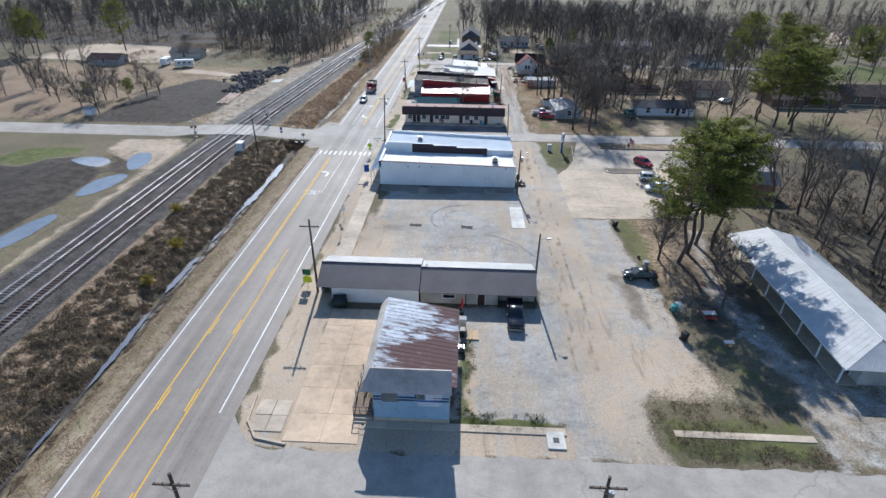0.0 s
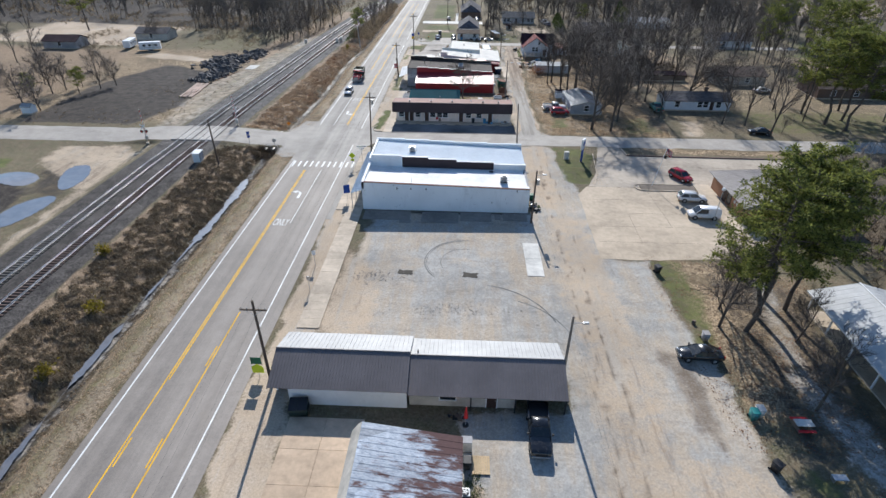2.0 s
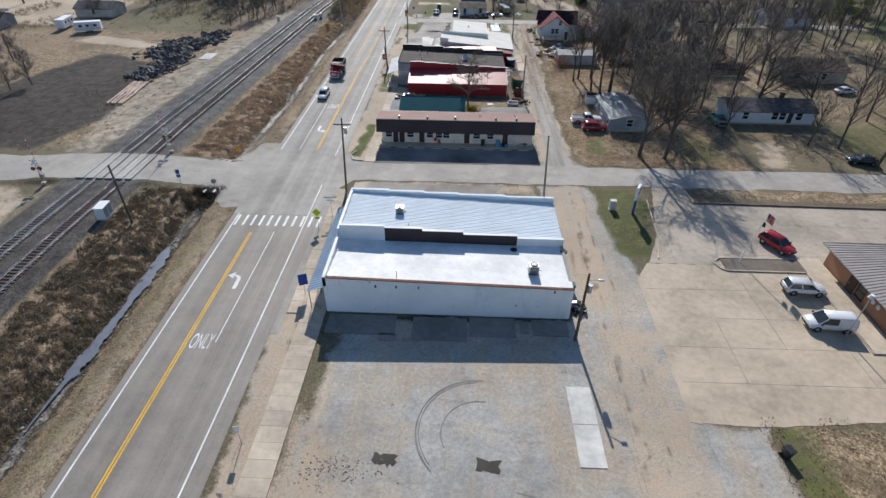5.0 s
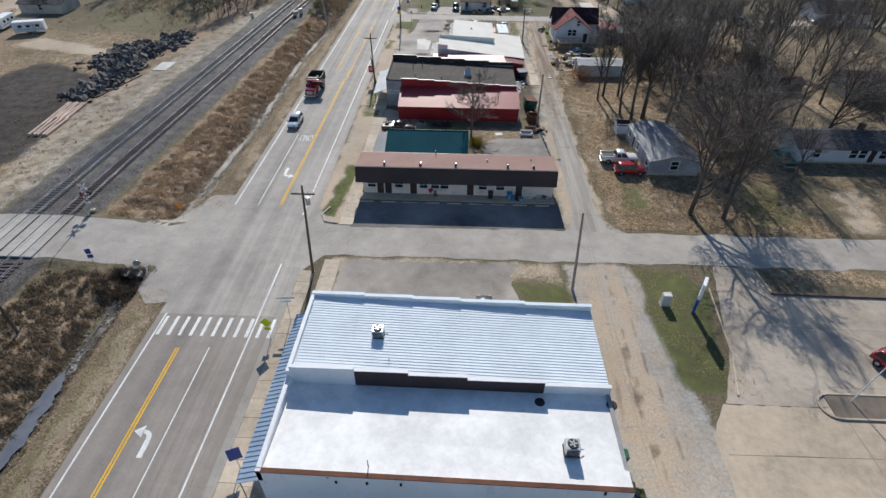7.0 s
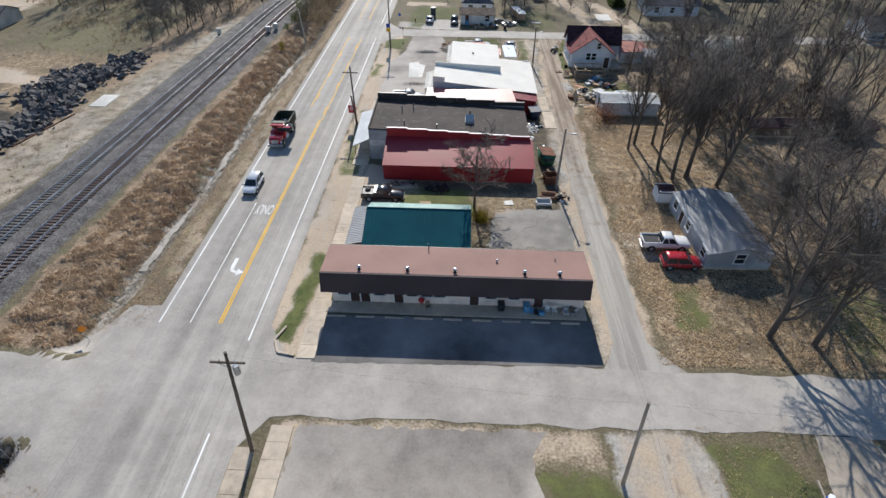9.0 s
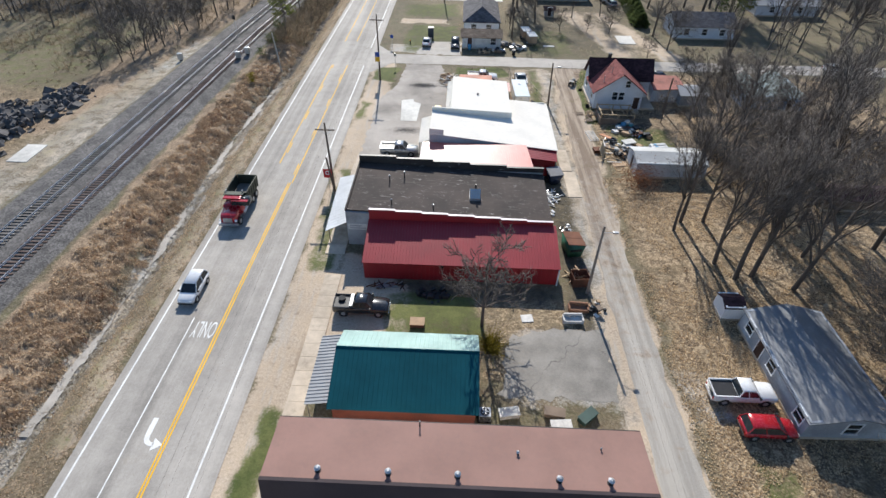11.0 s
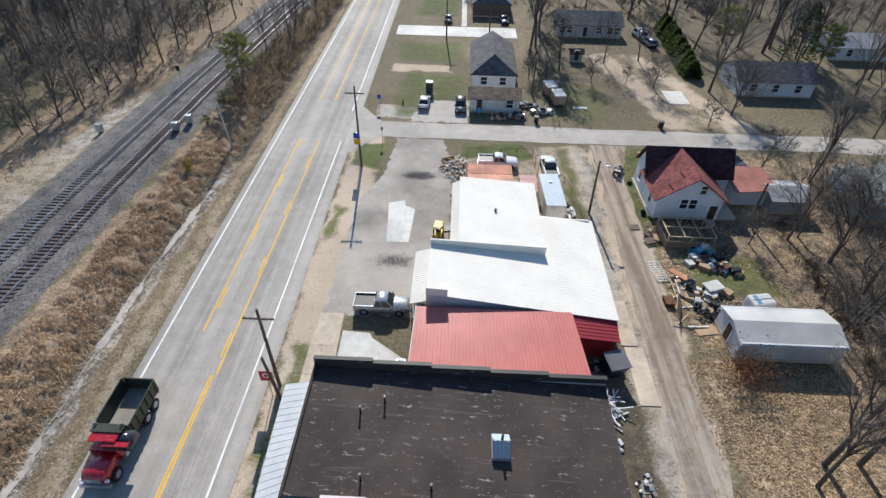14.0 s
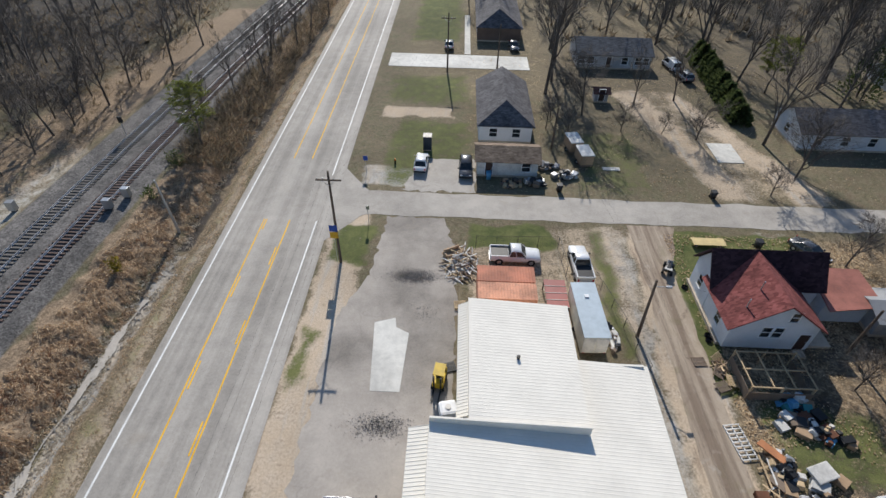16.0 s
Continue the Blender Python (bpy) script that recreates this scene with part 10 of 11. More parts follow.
for s in (-1, 1):
    part("bench", B(-0.8, 0.8, s * 0.75 - 0.14, s * 0.75 + 0.14, 0.4, 0.45), SIGNR, _t), part("leg", B(s * 0.6 - 0.05, s * 0.6 + 0.05, -0.75, 0.75, 0, 0.4), WOOD, _t), part("upright", B(s * 0.6 - 0.05, s * 0.6 + 0.05, -0.2, 0.2, 0.4, 0.68), WOOD, _t)
_t = thing("metal_bench", 31.0, 45.6, 0, "grey garden bench on the grass", "bench")
part("seat", B(-0.6, 0.6, -0.3, 0.3, 0.4, 0.45), STEEL, _t), part("leg", B(-0.55, -0.45, -0.25, 0.25, 0, 0.4), STEEL, _t), part("leg", B(0.45, 0.55, -0.25, 0.25, 0, 0.4), STEEL, _t)
# behind the white building
heap("scrap_heap", 10.7, 93.2, 0.8, 1.3, 1.1, 16, [BLACKM, DARK, SHRUB, STEEL], "dark scrap stacked behind the white building", "scrap", 4, (0.3, 0.9))
bin_can(10.3, 96.4, "green bin behind the white building", SIGNG)
# marks in the gravel lot
for k, (x, y) in enumerate(((-8.6, 74.2), (0.0, 74.0))):
    blob([(x - 0.9, y - 0.5), (x + 0.9, y - 0.5), (x + 1.0, y + 0.5), (x - 0.8, y + 0.6)], 0.02, plain("dark_tuft_soil", (0.07, 0.062, 0.05), 0.95), "weed_patch", "dark weedy patch in the gravel", "weeds", 0.2, 0.3, 20 + k)


def arc_mark(cx, cy, r, a0, a1, w, seed):
    bm = bmesh.new()
    prev = None
    for a in np.linspace(a0, a1, 40):
        ww = w * (0.5 + 0.7 * float(vnoise(a * 9, seed, 1.0)))
        row = [bm.verts.new((cx + q * math.cos(a), cy + q * math.sin(a), 0.016 + float(land(cx + q * math.cos(a), cy + q * math.sin(a))))) for q in (r - ww, r + ww)]
        if prev:
            bm.faces.new((prev[0], prev[1], row[1], row[0]))
        prev = row
    solo("tyre_mark", bm, plain("tyre_mark_gravel", (0.19, 0.185, 0.175), 0.95, var=0.3, fine=9), "curved tyre mark in the gravel", "tyre mark", "structure")


arc_mark(-0.6, 77.2, 5.6, 1.5, 3.9, 0.09, 1.0), arc_mark(-0.6, 77.0, 3.4, 1.4, 3.6, 0.06, 2.0), arc_mark(0.5, 62, 10, 0.3, 1.4, 0.08, 3.0), arc_mark(2.5, 60, 9.4, 0.3, 1.2, 0.07, 4.0), arc_mark(-0.6, 77.2, 5.35, 1.6, 3.8, 0.05, 5.0)
_bm = bmesh.new()
_rs = random.Random(8)
for _i in range(900):
    if _i < 300:
        x, y = _rs.gauss(-12.3, 1.6), _rs.gauss(73.2, 0.7)
    elif _i < 430:
        x, y = _rs.gauss(5.5, 2.2), _rs.gauss(88.0, 0.6)
    elif _i < 700:
        x, y = _rs.gauss(-3, 3.5), _rs.gauss(66.5, 0.8)
    else:
        x, y = _rs.gauss(9.5, 0.9), _rs.uniform(150, 182)
    r = 0.02 + 0.09 * _rs.random() ** 2
    bmesh.ops.create_icosphere(_bm, subdivisions=1, radius=r, matrix=Matrix.Translation((x, y, float(land(x, y)) + r * 0.2)) @ Matrix.Diagonal((1, 0.8, 0.5, 1)))
solo("loose_rubble", _bm, STONE, "loose broken stones on the gravel", "rubble", "stuff")
# before the motel
_t = thing("red_grill", -7.5, 134.9, 0.14, "red barbecue grill on the walkway", "grill")
part("bowl", T((0, 0, 0.6), (0, 0, 0.9), 0.2, 0.34, 12), SIGNR, _t), part("lid", T((0, 0, 0.905), (0, 0, 1.15), 0.34, 0.12, 12), SIGNR, _t)
for k in range(3):
    a = k * 2.094
    part("leg", T((0.3 * math.cos(a), 0.3 * math.sin(a), 0), (0.12 * math.cos(a), 0.12 * math.sin(a), 0.62), 0.02, n=5), BLACKM, _t)
bin_can(0.8, 134.8, "black bin on the motel walkway"), bin_can(3.4, 134.7, "blue bin on the motel walkway", BLUETARP)
heap("belongings", 4.4, 134.6, 1.0, 0.5, 0.6, 14, [BLUETARP, DIRTYWHITE, DARK, CARDBOARD], "stored belongings and blue sheets before the motel", "belongings", 6, (0.2, 0.7)), heap("belongings", 8.0, 134.7, 0.9, 0.5, 0.8, 14, [CARDBOARD, DIRTYWHITE, WOOD, GREYWALL], "stored furniture at the motel's end", "belongings", 7, (0.3, 0.9))
for x, m in ((5.6, DIRTYWHITE), (6.3, DIRTYWHITE), (-6.8, WOOD)):
    t = thing("chair", x, 134.5, 0.14 if x > 0 else 0.14, "plain chair on the motel walkway", "chair", "motel chairs", random.uniform(-30, 30))
    part("seat", B(-0.24, 0.24, -0.24, 0.24, 0.4, 0.45), m, t), part("backrest", B(-0.24, 0.24, 0.2, 0.25, 0.45, 0.95), m, t)
    for a in (-0.2, 0.2):
        for b in (-0.2, 0.2):
            part("leg", B(a - 0.02, a + 0.02, b - 0.02, b + 0.02, 0, 0.4), m, t)
# behind the motel and round the green roofed shop
for x, y, r, m, lb in ((0.3, 143.4, 10, DIRTYWHITE, "white crate behind the motel"), (4.2, 143.6, -8, WOOD, "timber crate behind the motel"), (4.6, 142.4, 5, DIRTYWHITE, "white crate behind the motel"), (7.0, 143.4, 40, plain("dark_tarp_green", (0.03, 0.06, 0.05), 0.6), "dark tarpaulin crate behind the motel")):
    t = thing("crate", x, y, 0, lb, "crate", "", r)
    part("body", B(-0.85, 0.85, -0.4, 0.4, 0, 0.5, bevel=0.03), m, t), part("rim", B(-0.9, 0.9, -0.45, 0.45, 0.503, 0.56, bevel=0.02), m, t)
# before the red shed
heap("metal_rack_heap", -12.2, 158.6, 1.9, 0.5, 0.5, 20, [STEEL, BLACKM, RUSTM], "heap of metal racks against the red wall", "scrap", 9, (0.6, 1.8), True)
heap("dark_scrap", -6.8, 157.4, 1.8, 1.1, 0.5, 22, [DARK, BLACKM, TYRE], "dark scrap and tyres in the shade", "scrap", 10, (0.25, 0.8))
t = thing("timber_box", -8.3, 153.3, 0, "low brown timber box on the grass", "box")
part("body", B(-0.7, 0.7, -0.5, 0.5, 0, 0.4, bevel=0.02), WOOD, t), part("lid", B(-0.74, 0.74, -0.54, 0.54, 0.403, 0.45), CARDBOARD, t)
solo("panel", B(-0.6, 0.6, -0.5, 0.5, 0, 0.06, bevel=0.015), DIRTYWHITE, "white panel lying on the ground", "panel", "", "", pose(2.8, 154.6, 0.02, 0, 0, 8))
# the junk beside the red shed and the store
dumpster(8.9, 165.6, 100, plain("green_bin_paint", (0.02, 0.10, 0.06), 0.5), RUSTM, "green dumpster with rusty lids", 1.35)
_t = thing("rusty_bin", 9.0, 160.3, 0, "rusted open steel bin full of timber", "bin", "", 8)
for a in ((-0.9, 0.9, -0.8, -0.75, 0, 1.2), (-0.9, 0.9, 0.75, 0.8, 0, 1.2), (-0.9, -0.85, -0.75, 0.75, 0, 1.2), (0.85, 0.9, -0.75, 0.75, 0, 1.2), (-0.85, 0.85, -0.75, 0.75, 0, 0.06)):
    part("side", B(*a), RUSTM, _t)
heap("timber_heap", 8.7, 161.2, 1.0, 0.9, 1.3, 26, [NEWWOOD, WOOD, CARDBOARD], "heap of broken timber", "timber", 11, (0.6, 1.7), True)
bench_set(7.4, 154.4, 3, DIRTYWHITE, "discarded cream sofa on the ground"), bench_set(8.2, 156.0, -4, plain("brown_sofa", (0.24, 0.12, 0.07), 0.85), "discarded brown sofa on the ground")
heap("household_junk", 10.2, 156.2, 0.8, 1.1, 0.7, 20, [CARDBOARD, WOOD, DIRTYWHITE, DARK], "household junk by the lane", "junk", 12, (0.25, 0.8)), heap("white_litter", 7.0, 167.8, 0.35, 0.5, 0.4, 8, [DIRTYWHITE, WHITE], "white sacks against the wall", "sacks", 13, (0.3, 0.7)), heap("white_litter", 7.4, 172.9, 0.5, 0.6, 0.5, 9, [DIRTYWHITE, WHITE], "white sacks against the store", "sacks", 14, (0.3, 0.7))
heap("pipe_heap", 7.8, 176.3, 0.7, 1.8, 0.8, 22, [DIRTYWHITE, STEEL, WHITE], "heap of white pipes and frames behind the store", "pipes", 15, (0.9, 2.6), True), heap("gravel_scrap", 9.0, 169.6, 1.0, 1.0, 0.25, 16, [STONE, RUBBLE, STEEL], "grey rubble beside the dumpster", "rubble", 16, (0.2, 0.5))
_t = thing("dark_hopper", 8.6, 180.2, 0, "dark blue steel hopper behind the store", "hopper", "", 15)
part("bin", loft([[(-0.6, -0.6, 0.3), (0.6, -0.6, 0.3), (0.6, 0.6, 0.3), (-0.6, 0.6, 0.3)], [(-0.9, -0.9, 1.7), (0.9, -0.9, 1.7), (0.9, 0.9, 1.7), (-0.9, 0.9, 1.7)]]), plain("navy_steel", (0.02, 0.035, 0.075), 0.5), _t), part("cover", P([(-1.0, -0.95, 1.72), (1.0, -0.95, 1.72), (1.0, 0.95, 2.0), (-1.0, 0.95, 2.0)], (0, 0, 0.06)), plain("grey_cover", (0.13, 0.13, 0.14), 0.6), _t), part("stand", B(-0.5, 0.5, -0.5, 0.5, 0, 0.3), BLACKM, _t)
for x, y, w, l in ((11.2, 180, 0.9, 3.2), (10.9, 186.4, 0.8, 3.0)):
    slab("lane_slab", x - w, x + w, y - l, y + l, 0.07, CONC, "pale concrete apron beside the lane")
heap("dark_scrap", 6.9, 180.6, 1.2, 0.8, 0.5, 14, [DARK, BLACKM, STEEL], "dark scrap below the lean-to", "scrap", 17, (0.3, 0.8))
# the yard of the white warehouse
_t = thing("forklift", -8.4, 198.4, 0.02, "yellow forklift parked by the white wall", "forklift", "", -100)
_y = plain("forklift_yellow", (0.62, 0.42, 0.03), 0.5)
part("body", B(-1.1, 0.5, -0.5, 0.5, 0.3, 1.0, bevel=0.08), _y, _t), part("counterweight", B(-1.4, -1.0, -0.5, 0.5, 0.3, 1.2, bevel=0.1), _y, _t), part("seat", B(-0.6, -0.1, -0.25, 0.25, 1.0, 1.45, bevel=0.05), DARK, _t), part("roof_guard", B(-0.95, 0.35, -0.48, 0.48, 2.0, 2.08), _y, _t)
for a in (-0.9, 0.3):
    for b in (-0.45, 0.45):
        part("guard_post", T((a, b, 1.0), (a, b, 2.0), 0.035, n=6), DARK, _t)
for b in (-0.3, 0.3):
    part("mast", B(0.55, 0.68, b - 0.06, b + 0.06, 0.1, 2.1), BLACKM, _t), part("fork", B(0.7, 1.7, b - 0.06, b + 0.06, 0.08, 0.14), BLACKM, _t)
for a in (-0.85, 0.3):
    for b in (-0.48, 0.48):
        wheel(_t, a, b, 0.3, 0.2)
_t = thing("white_tank", -7.5, 195.6, 0.02, "white plastic tank by the wall", "tank", "", 12)
part("tank", B(-0.75, 0.75, -0.7, 0.7, 0.12, 1.2, bevel=0.25), WHITE, _t), part("lid", T((0, 0, 1.2), (0, 0, 1.28), 0.25, n=14), DIRTYWHITE, _t), part("skid", B(-0.7, 0.7, -0.6, 0.6, 0, 0.12), WOOD, _t)
pallet(-6.6, 208.0, 5, label="stacked pale timber pallets by the warehouse"), pallet(-6.6, 208.05, 7, 0.14, "stacked pale timber pallets by the warehouse"), pallet(-7.5, 200.4, 18, 0.02, "black pallet by the warehouse wall", BLACKM)
heap("timber_heap", -6.6, 214.4, 1.9, 2.9, 1.2, 130, [DIRTYWHITE, DIRTYWHITE, WOOD, NEWWOOD, CARDBOARD], "large heap of broken pallets and timber", "timber", 18, (0.7, 2.0), True)
bench_set(-7.5, 215.8, 30, CARDBOARD, "discarded tan sofa beside the timber heap")
for y0, m, lb in ((209.4, ORANGE_RUST, "red-orange rusty shipping container"), (207.0, plain("peach_rust", (0.55, 0.26, 0.16), 0.7, var=0.35, soil=0.4), "peach rusty shipping container")):
    t = thing("shipping_container", -2.0, y0 + 1.05, 0, lb, "container", "containers")
    part("body", B(-2.9, 2.9, -1.1, 1.1, 0.1, 2.5), m, t), part("roof", slope_sheet((-2.95, -1.13, 2.52), (2.95, -1.13, 2.52), (2.95, 1.13, 2.54), (-2.95, 1.13, 2.54), 0.02, 0.3, 0.03, 0.12), m, t), part("floor_frame", B(-2.9, 2.9, -1.1, 1.1, 0, 0.1), BLACKM, t)
    for k in range(10):
        part("corrugation", B(-2.75 + 0.57 * k, -2.5 + 0.57 * k, -1.14, -1.1, 0.2, 2.4), m, t)
t = thing("red_roofed_rack", 3.1, 208.9, 0, "small rack with a panelled red metal roof", "rack")
for k in range(4):
    part("panel", B(-1.1, 1.1, -1.9 + 0.97 * k, -0.97 + 0.97 * k, 1.5, 1.56), m_sheet("rack_red", (0.30, 0.085, 0.07), 0.5), t), part("seam", B(-1.1, 1.1, -1.93 + 0.97 * k, -1.88 + 0.97 * k, 1.562, 1.6), DIRTYWHITE, t)
for a in (-1.0, 1.0):
    for b in (-1.8, 1.9):
        part("post", B(a - 0.05, a + 0.05, b - 0.05, b + 0.05, 0, 1.5), WOOD, t)


def fence(pts, h, step, label):
    """Chain-link fence: posts, rails and a mesh of wires."""
    t = thing("chain_fence", 0, 0, 0, label, "fence")
    for (xa, ya), (xb, yb) in zip(pts, pts[1:]):
        a, b = Vector((xa, ya, 0)), Vector((xb, yb, 0))
        n = max(1, round((b - a).length / step))
        for k in range(n + 1):
            p = a.lerp(b, k / n)
            part("post", T(p, p + Vector((0, 0, h)), 0.03, n=6), BLACKM, t)
        part("top_rail", T(a + Vector((0, 0, h)), b + Vector((0, 0, h)), 0.018, n=5), BLACKM, t)
        bm = bmesh.new()
        d, up = (b - a), Vector((0, 0, 1))
        m = int(d.length / 0.25)
        for k in range(m):
            for s in (0, 1):
                p, q = a + d * ((k + s) / m) + up * 0.05, a + d * ((k + 1 - s) / m) + up * h
                w = d.normalized() * 0.008
                bm.faces.new([bm.verts.new(v) for v in (p - w, p + w, q + w, q - w)])
        tagged(part("wire_mesh", bm, BLACKM, t), kind="stuff")


fence([(-4.9, 217.2), (4.6, 217.6), (4.9, 213.0)], 1.8, 2.4, "dark chain-link fence behind the containers"), fence([(7.6, 213.5), (9.6, 206.0), (10.6, 200.5)], 1.5, 2.6, "chain-link fence beside the box trailer")
heap("yard_junk", 8.2, 204.5, 0.5, 2.0, 0.4, 18, [DIRTYWHITE, STEEL, WOOD, DARK], "odd junk along the fence", "junk", 19, (0.2, 0.9))
# the yard of the white house
for k, (x, y, r, tl) in enumerate(((15.8, 202.2, 4, 0), (17.6, 202.6, 35, 25), (17.2, 201.0, 60, 12), (18.4, 201.6, -20, 30), (16.9, 199.4, 20, 0), (18.0, 200.0, 80, 8))):
    pallet(x, y, r, 0.05 * k, "weathered timber pallet in a loose stack", NEWWOOD if k % 2 else WOOD, tl)
heap("timber_heap", 17.5, 201.4, 0.9, 0.9, 0.8, 22, [NEWWOOD, WOOD, CARDBOARD], "stack of broken pallets by the pen", "timber", 20, (0.6, 1.5), True)
_t = thing("bed_frame", 16.5, 194.2, 0.02, "pale metal slatted frame lying by the lane", "frame", "", 8)
for s in (-0.65, 0.0, 0.65):
    part("rail", B(s - 0.05, s + 0.05, -1.6, 1.6, 0, 0.1), DIRTYWHITE, _t)
for k in range(9):
    part("slat", B(-0.7, 0.7, -1.55 + 0.38 * k, -1.45 + 0.38 * k, 0.102, 0.14), DIRTYWHITE, _t)
heap("household_junk", 22.6, 198.0, 1.5, 0.9, 0.9, 34, [BLUETARP, DIRTYWHITE, DARK, CARDBOARD, P_TEAL], "heap of blue sheets and household junk", "junk", 21, (0.3, 1.1)), heap("household_junk", 23.6, 195.2, 1.5, 1.0, 0.7, 30, [DIRTYWHITE, DARK, RUSTM, NEWWOOD], "heap of household junk in the yard", "junk", 22, (0.3, 1.0)), heap("household_junk", 19.2, 192.2, 1.0, 1.7, 0.7, 34, [NEWWOOD, DIRTYWHITE, DARK, STEEL], "heap of furniture and junk in the yard", "junk", 23, (0.3, 1.0)), heap("household_junk", 20.4, 189.0, 1.3, 1.5, 0.8, 30, [DIRTYWHITE, DARK, CARDBOARD, STEEL], "heap of junk beside the metal shed", "junk", 24, (0.3, 1.0))
_t = thing("mattress", 21.6, 191.6, 0.55, "white mattress on a heap of junk", "mattress", "", 20)
part("mattress", B(-1.0, 1.0, -0.7, 0.7, 0, 0.22, bevel=0.09), DIRTYWHITE, _t), part("support", B(-0.8, 0.8, -0.5, 0.5, -0.57, -0.01), DARK, _t)
solo("ladder_frame", B(-1.1, 1.1, -0.35, 0.35, 0, 0.1, bevel=0.02), plain("orange_timber", (0.42, 0.17, 0.07), 0.7), "orange timber frame on the ground", "frame", "", "", pose(18.4, 193.2, 0.6, 0, 6, 125))
_t = thing("leaning_panel", 17.3, 188.2, 0, "leaning pale timber panel by the lane", "panel", "", 70)
part("panel", P([(-1.4, 0, 0), (1.4, 0, 0), (1.4, 0.8, 1.6), (-1.4, 0.8, 1.6)], (0, 0.06, 0)), NEWWOOD, _t), part("prop", T((0.5, 1.3, 0), (0.5, 0.8, 1.4), 0.04), WOOD, _t)
solo("plywood_sheet", B(-1.1, 1.1, -0.6, 0.6, 0, 0.05, bevel=0.01), CARDBOARD, "tan plywood sheet on the ground", "sheet", "", "", pose(19.0, 183.6 + 2.2, 0.03, 0, 0, 10))
_t = thing("covered_tank", 25.3, 189.0, 0, "pale covered tank beside the metal shed", "tank", "", 10)
part("tank", B(-1.25, 1.25, -0.8, 0.8, 0, 1.6, bevel=0.25), plain("pale_cover", (0.62, 0.63, 0.62), 0.6), _t), part("stripe", B(-0.75, -0.3, -0.56, 0.56, 1.602, 1.62), BLUETARP, _t, "bright blue stripe across the cover"), part("ridge", T((-1.0, 0, 1.63), (1.0, 0, 1.63), 0.04), DIRTYWHITE, _t)
_t = thing("quad_bike", 16.4, 214.6, 0.02, "dark quad bike parked on the grass", "quad bike", "", 65)
part("body", B(-0.9, 0.9, -0.32, 0.32, 0.45, 0.85, bevel=0.12), P_BLACK, _t), part("seat", B(-0.7, 0.15, -0.2, 0.2, 0.853, 1.0, bevel=0.06), DARK, _t), part("rack", B(-1.0, -0.6, -0.4, 0.4, 0.9, 0.95), DIRTYWHITE, _t), part("handlebar", T((0.45, -0.4, 1.1), (0.45, 0.4, 1.1), 0.025), STEEL, _t), part("steering_column", T((0.6, 0, 0.8), (0.45, 0, 1.1), 0.03), BLACKM, _t)
for a in (-0.65, 0.65):
    for b in (-0.45, 0.45):
        wheel(_t, a, b, 0.3, 0.25)
t = thing("plywood_table", 22.4, 219.3, 0, "yellowish plywood board on trestles", "board")
part("board", B(-1.9, 1.9, -0.65, 0.65, 0.5, 0.56), plain("yellow_ply", (0.60, 0.47, 0.22), 0.7), t)
for s in (-1.4, 1.4):
    part("trestle", B(s - 0.06, s + 0.06, -0.5, 0.5, 0, 0.5), WOOD, t)
bin_can(28.2, 219.2, "dark bin on the grass"), bin_can(26.4, 229.0, "dark bin beside the far street")
for k, (x, y) in enumerate(((17.6, 204.8), (17.7, 205.4), (17.5, 212.0))):
    t = thing("discarded_wheel", x, y, 0.02, "old tyre lying by the house wall", "tyre", "old tyres")
    bm = bmesh.new()
    tube(bm, (0, 0, 0), (0, 0, 0.2), 0.33, 0.33, 14, False), tube(bm, (0, 0, 0), (0, 0, 0.2), 0.19, 0.19, 14, False)
    part("tread", bm, TYRE, t), part("wall", T((0, 0, 0.02), (0, 0, 0.05), 0.3, n=14), DARK, t)
# the russet bush beside the metal shed
_bm = bmesh.new()
_rs = np.random.RandomState(77)
for _i in range(1500):
    p = Vector((_rs.normal(0, 1.3), _rs.normal(0, 1.3), abs(_rs.normal(1.4, 0.8))))
    q = Euler(_rs.uniform(0, 6.28, 3)).to_matrix()
    _bm.faces.new([_bm.verts.new(p + q @ Vector(v)) for v in ((-0.07, 0, 0), (0.07, 0, 0), (0, 0.16, 0))])
_t = thing("russet_bush", 20.3, 180.2, 0, "russet-leaved bush beside the metal shed", "bush")
part("foliage", _bm, RUSTLEAF, _t), part("stem", T((0, 0, -0.05), (0.2, 0, 2.2), 0.09, 0.03), BARK, _t)
# beyond the far street
_t = thing("dark_kiosk", -11.7, 239.0, 0, "dark upright kiosk box on the lawn", "kiosk")
part("body", B(-0.6, 0.6, -0.6, 0.6, 0.1, 2.1, bevel=0.03), plain("slate_blue", (0.035, 0.045, 0.06), 0.5), _t), part("roof", B(-0.66, 0.66, -0.66, 0.66, 2.103, 2.22, bevel=0.03), DARK, _t), part("base", B(-0.62, 0.62, -0.62, 0.62, 0, 0.099), CONC, _t)
_t = thing("hydrant", -16.0, 234.6, 0, "small orange and black hydrant", "hydrant")
part("barrel", T((0, 0, 0), (0, 0, 0.6), 0.13), BLACKM, _t), part("bonnet", T((0, 0, 0.6), (0, 0, 0.85), 0.15, 0.06), SIGNO, _t)
sign_post("small_sign", -19.7, 232.2, 2.5, (("rect", (0.3, 0.35), 2.2, SIGNB, "blue plate"),), "small blue road sign by the far street", "road sign")
sign_post("small_sign", -17.8, 221.0, 2.6, (("rect", (0.2, 0.3), 2.3, STEEL, "bare plate back"),), "slender sign post by the far street", "road sign", 180)
